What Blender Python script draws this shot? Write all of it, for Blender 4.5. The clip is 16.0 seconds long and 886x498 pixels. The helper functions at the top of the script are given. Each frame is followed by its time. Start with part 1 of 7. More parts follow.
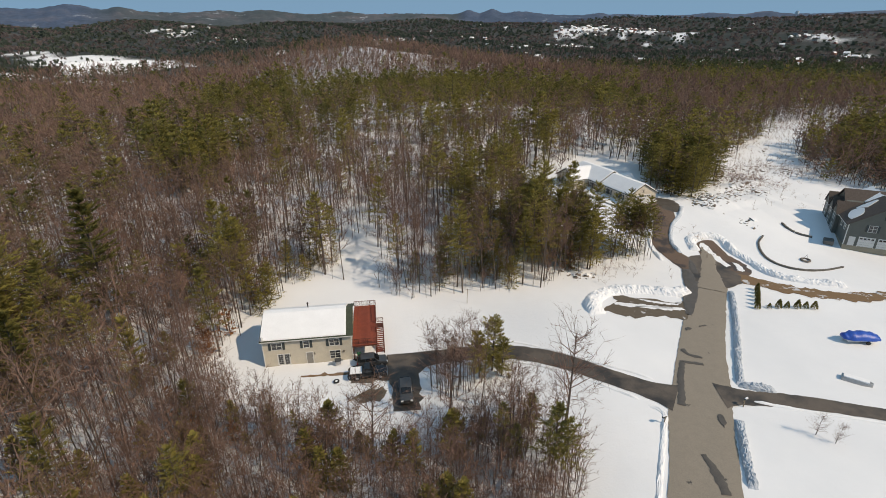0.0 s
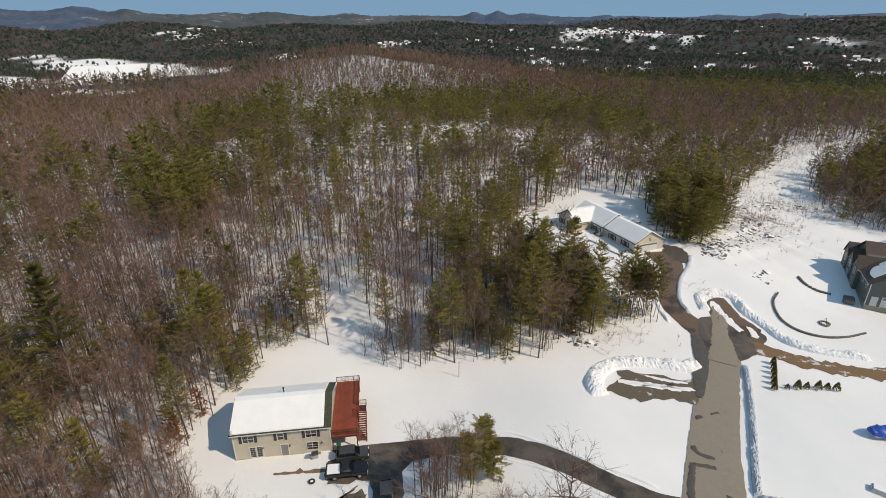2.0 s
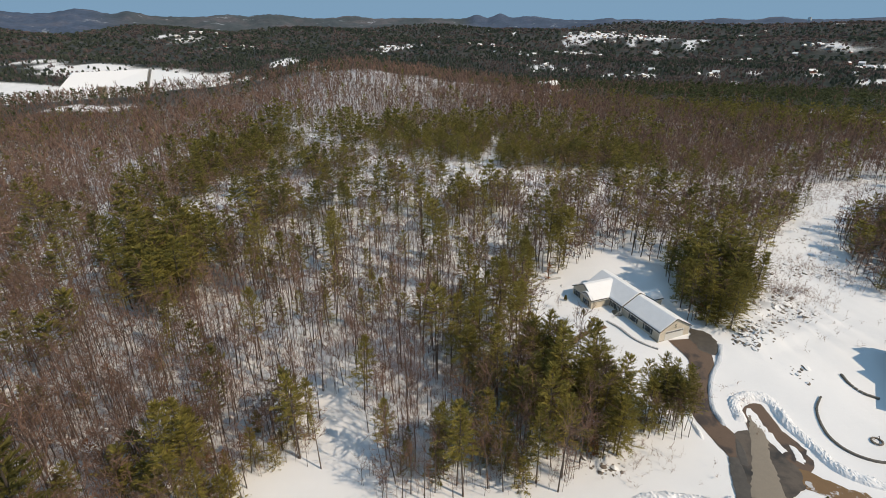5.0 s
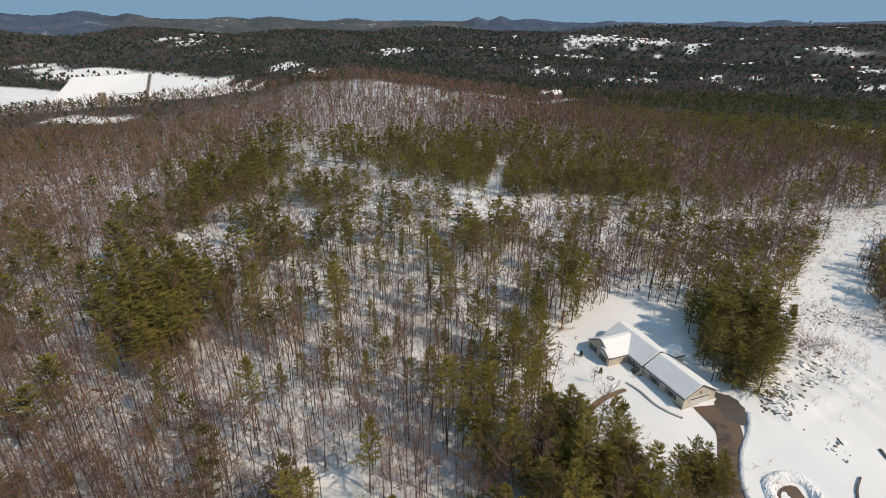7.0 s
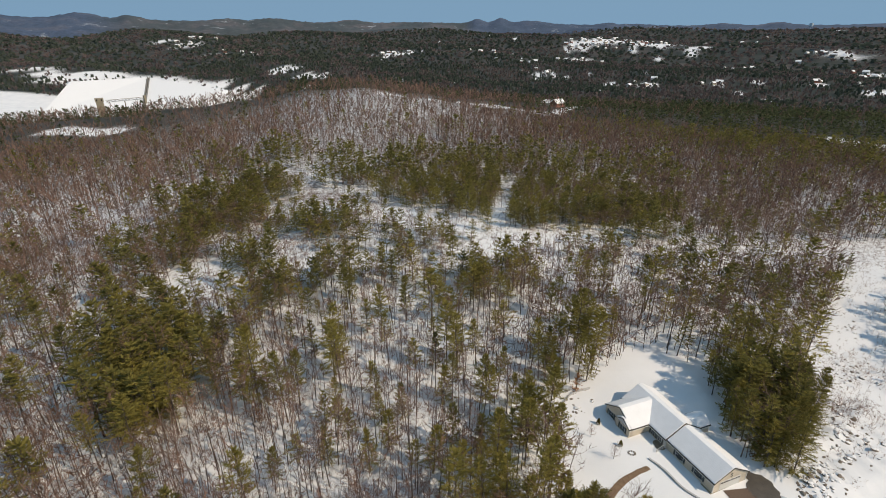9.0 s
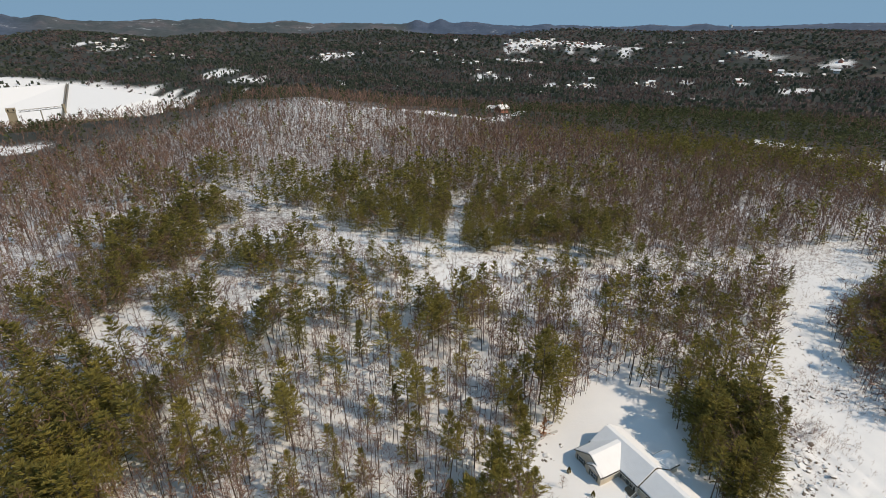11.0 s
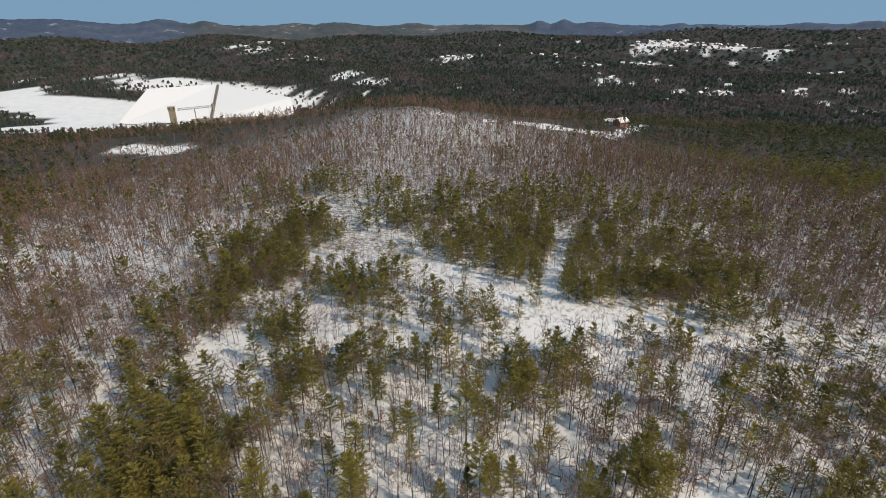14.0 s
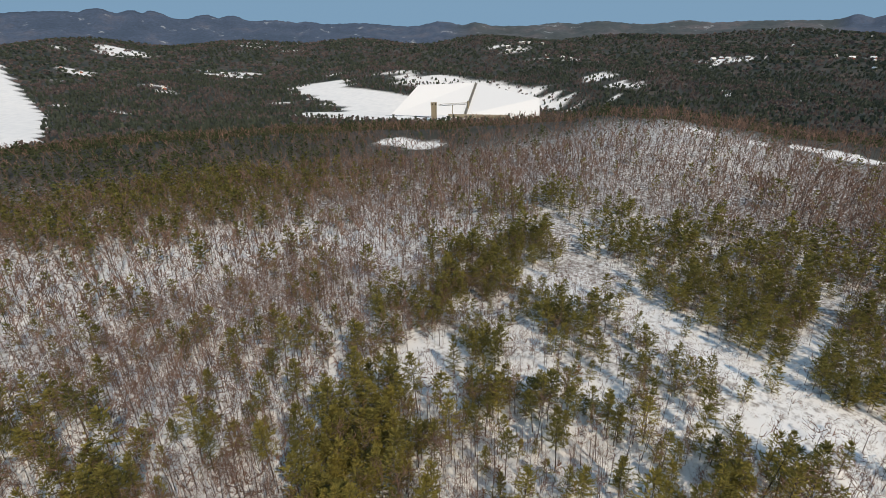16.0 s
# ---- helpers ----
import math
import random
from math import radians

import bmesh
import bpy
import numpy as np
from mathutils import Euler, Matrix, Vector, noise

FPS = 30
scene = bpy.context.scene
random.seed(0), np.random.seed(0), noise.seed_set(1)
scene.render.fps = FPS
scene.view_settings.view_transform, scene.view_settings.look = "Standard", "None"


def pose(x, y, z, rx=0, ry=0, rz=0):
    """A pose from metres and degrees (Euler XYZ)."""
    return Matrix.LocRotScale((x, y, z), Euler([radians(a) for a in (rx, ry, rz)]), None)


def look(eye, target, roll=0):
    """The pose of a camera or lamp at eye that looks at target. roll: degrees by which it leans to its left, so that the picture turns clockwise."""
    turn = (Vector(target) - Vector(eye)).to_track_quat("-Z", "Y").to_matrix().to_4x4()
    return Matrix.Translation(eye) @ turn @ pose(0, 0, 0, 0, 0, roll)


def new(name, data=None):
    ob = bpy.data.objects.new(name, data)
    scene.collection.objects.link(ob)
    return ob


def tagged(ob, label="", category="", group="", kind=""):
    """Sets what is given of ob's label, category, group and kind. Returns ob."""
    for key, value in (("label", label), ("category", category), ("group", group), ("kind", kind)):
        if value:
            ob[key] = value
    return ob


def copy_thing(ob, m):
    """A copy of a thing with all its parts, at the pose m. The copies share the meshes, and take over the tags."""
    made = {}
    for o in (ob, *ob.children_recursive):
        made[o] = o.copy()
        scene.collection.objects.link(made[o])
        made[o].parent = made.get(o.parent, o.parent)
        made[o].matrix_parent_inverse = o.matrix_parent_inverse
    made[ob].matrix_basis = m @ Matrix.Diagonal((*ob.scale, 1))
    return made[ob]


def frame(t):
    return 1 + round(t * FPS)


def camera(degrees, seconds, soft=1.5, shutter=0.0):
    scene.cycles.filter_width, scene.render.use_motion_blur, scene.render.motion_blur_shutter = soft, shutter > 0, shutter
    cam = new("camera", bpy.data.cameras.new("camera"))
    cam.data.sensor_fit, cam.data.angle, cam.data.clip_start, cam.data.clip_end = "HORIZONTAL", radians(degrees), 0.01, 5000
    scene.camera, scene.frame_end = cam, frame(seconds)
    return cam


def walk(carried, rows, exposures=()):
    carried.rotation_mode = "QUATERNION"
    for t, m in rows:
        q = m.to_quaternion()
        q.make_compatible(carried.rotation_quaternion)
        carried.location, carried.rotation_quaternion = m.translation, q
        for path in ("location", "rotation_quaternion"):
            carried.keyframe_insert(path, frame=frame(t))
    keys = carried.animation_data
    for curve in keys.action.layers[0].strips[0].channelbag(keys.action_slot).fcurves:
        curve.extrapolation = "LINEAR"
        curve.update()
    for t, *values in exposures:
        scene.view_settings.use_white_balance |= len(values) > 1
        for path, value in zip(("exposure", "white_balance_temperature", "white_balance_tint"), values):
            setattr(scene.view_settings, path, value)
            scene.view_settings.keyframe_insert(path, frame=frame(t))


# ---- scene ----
cam = camera(83.3, 16.0, soft=0.3)
METRES, EYE, TILT, LEAN, TURN = 108.0, 45.0, -23.2, 0.3, 0.0
ROWS = [
    (0.0, 0.0, 0.0, 0.0, 0.0, 0.0, -0.0),
    (0.5, 0.0068, 0.0144, 0.025, 0.39, 0.03, -0.17),
    (1.0, 0.0127, 0.0283, 0.0523, 0.49, 0.02, -0.21),
    (1.5, 0.018, 0.0446, 0.0809, 0.51, 0.08, -0.25),
    (2.0, 0.0231, 0.0618, 0.1112, 0.55, 0.08, -0.26),
    (2.5, 0.0275, 0.0811, 0.1423, 0.57, 0.11, -0.28),
    (3.0, 0.031, 0.1017, 0.1739, 0.63, 0.16, -0.34),
    (3.5, 0.0315, 0.119, 0.2042, 0.69, 0.16, -0.37),
    (4.0, 0.026, 0.133, 0.2326, 0.71, 0.13, -0.38),
    (6.5, -0.0043, 0.1996, 0.3704, 0.73, 0.29, -0.55),
    (7.0, -0.0088, 0.2186, 0.4006, 0.74, 0.31, -0.54),
    (7.5, -0.0122, 0.239, 0.4315, 0.74, 0.34, -0.55),
    (8.0, -0.0167, 0.2601, 0.4623, 0.74, 0.34, -0.56),
    (8.5, -0.0216, 0.2792, 0.4929, 0.73, 0.37, -0.58),
    (11.0, -0.0372, 0.3582, 0.6197, -5.07, 0.31, 1.98),
    (11.5, -0.0382, 0.3733, 0.6393, -9.35, 0.13, 3.8),
    (12.0, -0.0331, 0.3868, 0.6595, -11.55, -0.04, 4.77),
    (12.5, -0.0311, 0.4013, 0.6817, -12.09, -0.08, 5.03),
    (13.0, -0.0276, 0.4185, 0.7052, -12.32, -0.07, 5.12),
    (13.5, -0.0139, 0.4351, 0.733, -6.66, 0.25, 2.82),
    (14.0, -0.0071, 0.4469, 0.7629, 6.77, 0.23, -2.76),
    (14.5, -0.008, 0.4554, 0.7916, 17.57, -0.83, -7.21),
    (15.0, -0.0033, 0.4606, 0.8202, 27.01, -2.31, -10.71),
    (15.5, -0.0037, 0.4611, 0.8448, 31.54, -3.25, -12.26),
    (16.0, -0.0018, 0.4656, 0.8608, 32.25, -3.39, -12.45),
]
walk(cam, [(t, pose(0, 0, EYE, TILT, LEAN, TURN) @ pose(METRES * x, METRES * y, METRES * z, 90 + pitch, roll, yaw)) for t, x, y, z, yaw, pitch, roll in ROWS],
     [(0.0, 0.12, 8300, 11.5), (16.0, 0.12, 8300, 11.5)])

# ---- world and sun ----
SUN_TO = Vector((0.655, -0.33, 0.68)).normalized()
world = bpy.data.worlds.new("world")
scene.world = world
world.use_nodes = True
wn = world.node_tree.nodes
sky = wn.new("ShaderNodeTexSky")
sky.sky_type, sky.sun_disc = "NISHITA", False
sky.sun_elevation, sky.sun_rotation = radians(43), radians(117)
sky.altitude, sky.air_density, sky.dust_density, sky.ozone_density = 200, 1.0, 0.3, 1.5
way_up, lift_up = wn.new("ShaderNodeTexCoord"), wn.new("ShaderNodeVectorMath")
lift_up.inputs[1].default_value = (0, 0, 1.4)
world.node_tree.links.new(way_up.outputs["Generated"], lift_up.inputs[0])
world.node_tree.links.new(lift_up.outputs["Vector"], sky.inputs["Vector"])
soften = wn.new("ShaderNodeMix")
soften.data_type, soften.blend_type = "RGBA", "MULTIPLY"
soften.inputs[0].default_value, soften.inputs[7].default_value = 1.0, (0.80, 1.0, 0.925, 1)
world.node_tree.links.new(sky.outputs["Color"], soften.inputs[6])
world.node_tree.links.new(soften.outputs[2], wn["Background"].inputs["Color"])
wn["Background"].inputs["Strength"].default_value = 0.235
sun_data = bpy.data.lights.new("sun", "SUN")
sun_data.energy, sun_data.angle, sun_data.color = 3.0, radians(0.53), (1.0, 0.935, 0.86)
sun = new("sun", sun_data)
sun.matrix_world = look(SUN_TO * 500, (0, 0, 0))


# ---- the lie of the land ----
def ss(a, b, v):
    u = np.clip((v - a) / (b - a), 0, 1)
    return u * u * (3 - 2 * u)


def mound(x, y, cx, cy, sx, sy):
    return np.exp(-((x - cx) / sx) ** 2 - ((y - cy) / sy) ** 2)


def wave(x, y, s, seed=0.0):
    """A smooth uneven field between about -1 and 1, with lumps of about s metres."""
    k = 6.283 / s
    return (np.sin(k * (0.8 * x + 0.6 * y) + seed) + np.sin(k * 1.31 * (0.5 * x - 0.86 * y) + 2.1 * seed + 1)
            + np.sin(k * 0.77 * (-0.2 * x + 0.98 * y) + 3.7 * seed + 2) + np.sin(k * 1.9 * (0.97 * x + 0.25 * y) + 1.3 * seed)) / 3


def height(x, y):
    x, y = np.asarray(x, float), np.asarray(y, float)
    r = np.hypot(x, y)
    z = 5 * ss(92, 126, y) + 4.5 * ss(130, 240, y)
    z = z - 2.9 * ss(26, -8, x) * ss(98, 74, y) - 2 * ss(60, 100, x) * ss(95, 130, y) * ss(200, 150, y)
    z = z + 6.5 * mound(x, y, 0, 228, 75, 55) + 22 * mound(x, y, -78, 575, 115, 125)
    z = z - 9 * ss(-70, -230, x) * ss(30, 120, y) - 4 * ss(60, 140, x) * ss(150, 240, y)
    turn = np.degrees(np.arctan2(x, y))
    z = z + np.interp(turn, [-60, -45, -38, -30, -25, -20, -15, -10, -5, 0], [2, 2, 3, 6, 10, 16, 20, 12, 4, 0]) * np.exp(-((r - 705) / 95) ** 2)
    z = z - 62 * ss(680, 1150, r)
    z = z + 42 * mound(x, y, -950, 1740, 430, 140) - 15 * mound(x, y, -1000, 1250, 520, 330)
    z = z + (0.8 * wave(x, y, 11, 4) + 0.4 * wave(x, y, 7, 2) + 0.25 * wave(x, y, 4.3, 5) + 1.0) * (mound(x, y, 84, 141, 12, 15) + 0.7 * mound(x, y, 70, 125, 6, 7))
    z = z + 215 * ss(1350, 4800, r)
    z = z + 16 * ss(1200, 1800, r) * (np.sin(x / 310) * np.cos(y / 270 + 1) + np.sin((x + y) / 190))
    return z


def hz(x, y):
    return float(height(x, y))


def inside(poly, x, y):
    x, y = np.asarray(x, float), np.asarray(y, float)
    hit = np.zeros(np.broadcast(x, y).shape, bool)
    for (ax, ay), (bx, by) in zip(poly, poly[1:] + poly[:1]):
        if ay != by:
            hit ^= ((ay > y) != (by > y)) & (x < (bx - ax) * (y - ay) / (by - ay) + ax)
    return hit


def near_line(line, x, y):
    """Distance of places from a line of straight pieces."""
    best = np.full(np.broadcast(x, y).shape, 1e9)
    for (ax, ay), (bx, by) in zip(line, line[1:]):
        dx, dy = bx - ax, by - ay
        u = np.clip(((x - ax) * dx + (y - ay) * dy) / (dx * dx + dy * dy), 0, 1)
        best = np.minimum(best, np.hypot(x - ax - u * dx, y - ay - u * dy))
    return best


FIELD = [(-32, 59.6), (-36, 66), (-35, 73), (-34, 82), (-30, 89), (-26, 92), (-19, 90), (-12, 86), (-5.6, 84), (5, 86), (19, 85.6), (25, 91), (31, 93),
         (36, 98.5), (39, 96.6), (46, 102.3), (49.5, 107), (58, 121), (62, 126), (74, 139), (89, 160), (101, 172), (134, 211), (150, 237), (197, 257), (187, 226),
         (163, 204), (131, 188), (128, 180), (116, 157), (117, 143), (124, 136), (160, 135), (160, -30), (-20, -30), (12, 34), (16, 42), (13, 46.5), (5, 50), (-3, 47), (-9, 47), (-15, 50), (-24, 53), (-30, 56)]
YARD = [(22, 143.5), (26.5, 148), (37, 157), (48, 166), (65, 161), (59, 149), (57, 130), (62, 126), (60, 119), (55, 112), (46, 102), (40, 98), (34, 100), (31.5, 107), (25, 111), (19.5, 116), (20, 130)]
CUT = [(190, 245), (150, 238), (120, 231), (64, 224), (28, 228), (-3, 243), (-22, 253), (-42, 274), (-70, 302), (-101, 343), (-111, 367)]
SLOT = [(29, 320), (24, 282), (16, 245)]
GLADES = [(-16.5, 94, 4.5), (-18.5, 101, 3.5), (-82, 197, 11), (-64, 224, 6), (-72, 280, 14), (-48, 285, 10), (-376, 533, 16), (-340, 536, 16), (-68, 598, 9), (-20, 600, 6), (-92, 232, 6), (-30, 208, 6), (12, 215, 8), (336, 459, 9), (322, 480, 8), (334, 420, 8), (348, 388, 9), (233, 340, 6), (182, 298, 6), (263, 264, 8)]
ICE = [(-1505, 1331), (-1478, 1532), (-1302, 1400), (-1097, 1385), (-962, 1355), (-880, 1110), (-1010, 1090), (-1150, 1180), (-1372, 1266)]
DAM_GROUND = [(-1161, 1067), (-1006, 1102), (-960, 1355), (-850, 1520), (-560, 1400), (-540, 1290), (-700, 1110), (-912, 1015), (-1102, 1006)]
PIT = [(-2757, 860), (-2208, 747), (-1604, 595), (-1209, 447), (-1139, 364), (-1139, 250), (-3000, 500)]
LOT = [(0, 640), (36, 610), (100, 598), (125, 640), (175, 735), (165, 740), (110, 640), (60, 634), (20, 655)]
FAR_SNOW = [(700, 2950, 120, 90), (900, 3050, 170, 110), (1050, 2850, 120, 120), (1120, 2620, 60, 60), (343, 2430, 45, 45), (343, 2031, 55, 40), (590, 2573, 70, 30), (170, 2689, 60, 25), (-1324, 2765, 60, 60),
            (-939, 2500, 110, 30), (-281, 2720, 70, 25), (1627, 3040, 60, 40), (1458, 2183, 60, 40), (1430, 1838, 70, 40), (1051, 2062, 40, 40), (1520, 2050, 60, 25)]
EAST_SNOW = [(763, 1611, 29, 20), (793, 1483, 26, 16), (1031, 1526, 32, 16), (1102, 1407, 39, 12), (1420, 2098, 29, 26), (1391, 1832, 39, 26), (1628, 1876, 52, 29), (1702, 1782, 32, 20), (1800, 1726, 52, 29), (1481, 1359, 39, 12), (600, 1688, 26, 26), (794, 1359, 32, 13), (1161, 1384, 39, 9), (505, 1757, 23, 20), (1618, 1312, 39, 12)]
WEST_SNOW = [(-2431, 2697, 120, 30), (-1524, 2815, 60, 40), (-2580, 1060, 110, 45), (-1800, 1000, 90, 20), (-2070, 1480, 70, 90), (-609, 1976, 60, 60), (-488, 1843, 60, 50), (-1947, 4140, 120, 120), (-2300, 3300, 90, 60),
             (-3100, 1500, 130, 60), (-2900, 2300, 130, 40), (-900, 1650, 240, 55), (-650, 1570, 90, 45), (-1180, 1600, 160, 50)]


def open_ground(x, y):
    """1 where the snow lies open, 0 in the woods."""
    o = (inside(FIELD, x, y) | inside(YARD, x, y) | inside(ICE, x, y) | inside(DAM_GROUND, x, y) | inside(PIT, x, y) | inside(LOT, x, y)).astype(float)
    w = (9 + 3 * wave(x, y, 45, 1)) * (1 - 0.45 * ss(40, 80, x)) * (1 - 0.25 * ss(260, 300, y))
    o = np.maximum(o, np.clip(1.6 - near_line(CUT, x, y) / w, 0, 0.94 - 0.2 * ss(40, 80, x)))
    o = np.maximum(o, np.clip(1.7 - near_line(SLOT, x, y) / 2.8, 0, 0.9))
    for gx, gy, gr in GLADES:
        o = np.maximum(o, np.clip(1.8 - np.hypot(x - gx, y - gy) / gr, 0, 0.93))
    for gx, gy, gw, gh in FAR_SNOW + EAST_SNOW + WEST_SNOW:
        o = np.maximum(o, np.clip(2.2 - 1.5 * np.hypot((x - gx) / gw, (y - gy) / gh) + 1.3 * wave(x, y, 42, gx), 0, 0.8))
    speck = wave(x, y, 95, 3) + 0.7 * wave(x, y, 330, 8)
    o = np.maximum(o, np.clip((speck - 1.15) * 3, 0, 0.75) * ss(1300, 1700, np.hypot(x, y)))
    return o


# ---- materials ----
def material(name):
    m = bpy.data.materials.new(name)
    m.use_nodes = True
    nt = m.node_tree
    return m, nt, nt.nodes["Principled BSDF"]


def add(nt, kind, **vals):
    n = nt.nodes.new(kind)
    for k, v in vals.items():
        n.inputs[k.replace("_", " ")].default_value = v
    return n


def noise_tex(nt, scale, detail=3.0, rough=0.55, coord="Object"):
    n = add(nt, "ShaderNodeTexNoise", Scale=scale, Detail=detail, Roughness=rough)
    tc = nt.nodes.new("ShaderNodeTexCoord")
    nt.links.new(tc.outputs[coord], n.inputs["Vector"])
    return n


def ramp(nt, src, stops):
    r = nt.nodes.new("ShaderNodeValToRGB")
    el = r.color_ramp.elements
    while len(el) < len(stops):
        el.new(0.5)
    for e, (p, c) in zip(el, stops):
        e.position, e.color = p, (*c, 1) if len(c) == 3 else c
    nt.links.new(src, r.inputs["Fac"])
    return r


def mix(nt, fac, a, b, mode="MIX"):
    n = nt.nodes.new("ShaderNodeMix")
    n.data_type, n.blend_type = "RGBA", mode
    for s, v in ((0, fac), (6, a), (7, b)):
        if hasattr(v, "is_output"):
            nt.links.new(v, n.inputs[s])
        else:
            n.inputs[s].default_value = v if s == 0 else (*v, 1)
    return n.outputs[2]


def relief(nt, bsdf, src, strength, dist):
    b = add(nt, "ShaderNodeBump", Strength=strength, Distance=dist)
    nt.links.new(src, b.inputs["Height"])
    nt.links.new(b.outputs["Normal"], bsdf.inputs["Normal"])


def plain(name, color, rough=0.6, metal=0.0, vary=0.15, scale=3.0, bump=0.0, dist=0.02, per_object=0.0):
    """A surface with large and small unevenness of colour."""
    m, nt, b = material(name)
    dark = tuple(c * (1 - vary) for c in color)
    lite = tuple(min(1, c * (1 + vary)) for c in color)
    n1, n2 = noise_tex(nt, scale, 4), noise_tex(nt, scale * 9, 3)
    c = mix(nt, 0.45, ramp(nt, n1.outputs["Fac"], [(0.3, dark), (0.7, lite)]).outputs["Color"], ramp(nt, n2.outputs["Fac"], [(0.3, dark), (0.7, lite)]).outputs["Color"])
    if per_object:
        info = nt.nodes.new("ShaderNodeObjectInfo")
        c = mix(nt, per_object, c, ramp(nt, info.outputs["Random"], [(0, tuple(v * 0.6 for v in color)), (1, tuple(min(1, v * 1.4) for v in color))]).outputs["Color"])
    nt.links.new(c, b.inputs["Base Color"])
    b.inputs["Roughness"].default_value, b.inputs["Metallic"].default_value = rough, metal
    if bump:
        relief(nt, b, n2.outputs["Fac"], bump, dist)
    return m


def foliage(name, low, high, rough=0.75, through_light=0.0, vary=0.4):
    """Colour by the tree's own tint, uneven from clump to clump."""
    m, nt, b = material(name)
    at = nt.nodes.new("ShaderNodeAttribute")
    at.attribute_name = "tint"
    geo = nt.nodes.new("ShaderNodeNewGeometry")
    c = ramp(nt, at.outputs["Fac"], [(0, low), (1, high)]).outputs["Color"]
    v = ramp(nt, geo.outputs["Random Per Island"], [(0, (0.95 - vary,) * 3), (1, (0.95 + vary,) * 3)]).outputs["Color"]
    nt.links.new(mix(nt, 1.0, c, v, "MULTIPLY"), b.inputs["Base Color"])
    b.inputs["Roughness"].default_value = rough
    b.inputs["Specular IOR Level"].default_value = 0.2
    if through_light:
        tr, mx = nt.nodes.new("ShaderNodeBsdfTranslucent"), nt.nodes.new("ShaderNodeMixShader")
        nt.links.new(b.inputs["Base Color"].links[0].from_socket, tr.inputs["Color"])
        mx.inputs[0].default_value = through_light
        nt.links.new(b.outputs[0], mx.inputs[1]), nt.links.new(tr.outputs[0], mx.inputs[2])
        nt.links.new(mx.outputs[0], nt.nodes["Material Output"].inputs["Surface"])
    return m


def ground_material():
    m, nt, b = material("snow_ground")
    at = nt.nodes.new("ShaderNodeAttribute")
    at.attribute_name = "brush"
    big, mid, fine, far = noise_tex(nt, 0.05, 5), noise_tex(nt, 0.55, 5, 0.65), noise_tex(nt, 4.0, 4), noise_tex(nt, 0.012, 6, 0.65)
    snow = ramp(nt, big.outputs["Fac"], [(0.3, (0.70, 0.71, 0.73)), (0.7, (0.80, 0.80, 0.81))]).outputs["Color"]
    litter = ramp(nt, mid.outputs["Fac"], [(0.3, (0.055, 0.042, 0.035)), (0.7, (0.12, 0.088, 0.07))]).outputs["Color"]
    woods = ramp(nt, far.outputs["Fac"], [(0.38, (0.022, 0.03, 0.022)), (0.52, (0.045, 0.044, 0.038)), (0.66, (0.085, 0.068, 0.058))]).outputs["Color"]
    dist = nt.nodes.new("ShaderNodeAttribute")
    dist.attribute_name = "farness"
    litter = mix(nt, dist.outputs["Fac"], litter, woods)
    s = nt.nodes.new("ShaderNodeMath")
    s.operation = "ADD"
    nt.links.new(at.outputs["Fac"], s.inputs[0])
    nt.links.new(mid.outputs["Fac"], s.inputs[1])
    sub = nt.nodes.new("ShaderNodeMapRange")
    sub.inputs["From Min"].default_value, sub.inputs["From Max"].default_value = 0.85, 1.12
    nt.links.new(s.outputs[0], sub.inputs["Value"])
    nt.links.new(mix(nt, sub.outputs["Result"], snow, litter), b.inputs["Base Color"])
    b.inputs["Roughness"].default_value = 0.7
    b.inputs["Specular IOR Level"].default_value = 0.25
    both = nt.nodes.new("ShaderNodeMath")
    both.operation = "MULTIPLY_ADD"
    both.inputs[1].default_value = 0.25
    nt.links.new(fine.outputs["Fac"], both.inputs[0])
    nt.links.new(mid.outputs["Fac"], both.inputs[2])
    relief(nt, b, both.outputs[0], 0.3, 0.22)
    return m


def asphalt(name, sandy, dark, lo, hi):
    """Asphalt under winter sand, with damp dark areas of an uneven outline."""
    m, nt, b = material(name)
    n1, n2, n3 = noise_tex(nt, 0.24, 9, 0.66), noise_tex(nt, 7, 4), noise_tex(nt, 0.9, 4)
    sand = mix(nt, n3.outputs["Fac"], tuple(c * 0.86 for c in sandy), tuple(c * 1.1 for c in sandy))
    sand = mix(nt, 0.25, sand, ramp(nt, n2.outputs["Fac"], [(0.3, tuple(c * 0.6 for c in sandy)), (0.7, tuple(c * 1.3 for c in sandy))]).outputs["Color"])
    f = ramp(nt, n1.outputs["Fac"], [(lo, (0, 0, 0)), (hi, (1, 1, 1))])
    nt.links.new(mix(nt, f.outputs["Color"], sand, dark), b.inputs["Base Color"])
    r = ramp(nt, f.outputs["Color"], [(0, (0.9, 0.9, 0.9)), (1, (0.55, 0.55, 0.55))])
    nt.links.new(r.outputs["Color"], b.inputs["Roughness"])
    relief(nt, b, n2.outputs["Fac"], 0.3, 0.02)
    return m


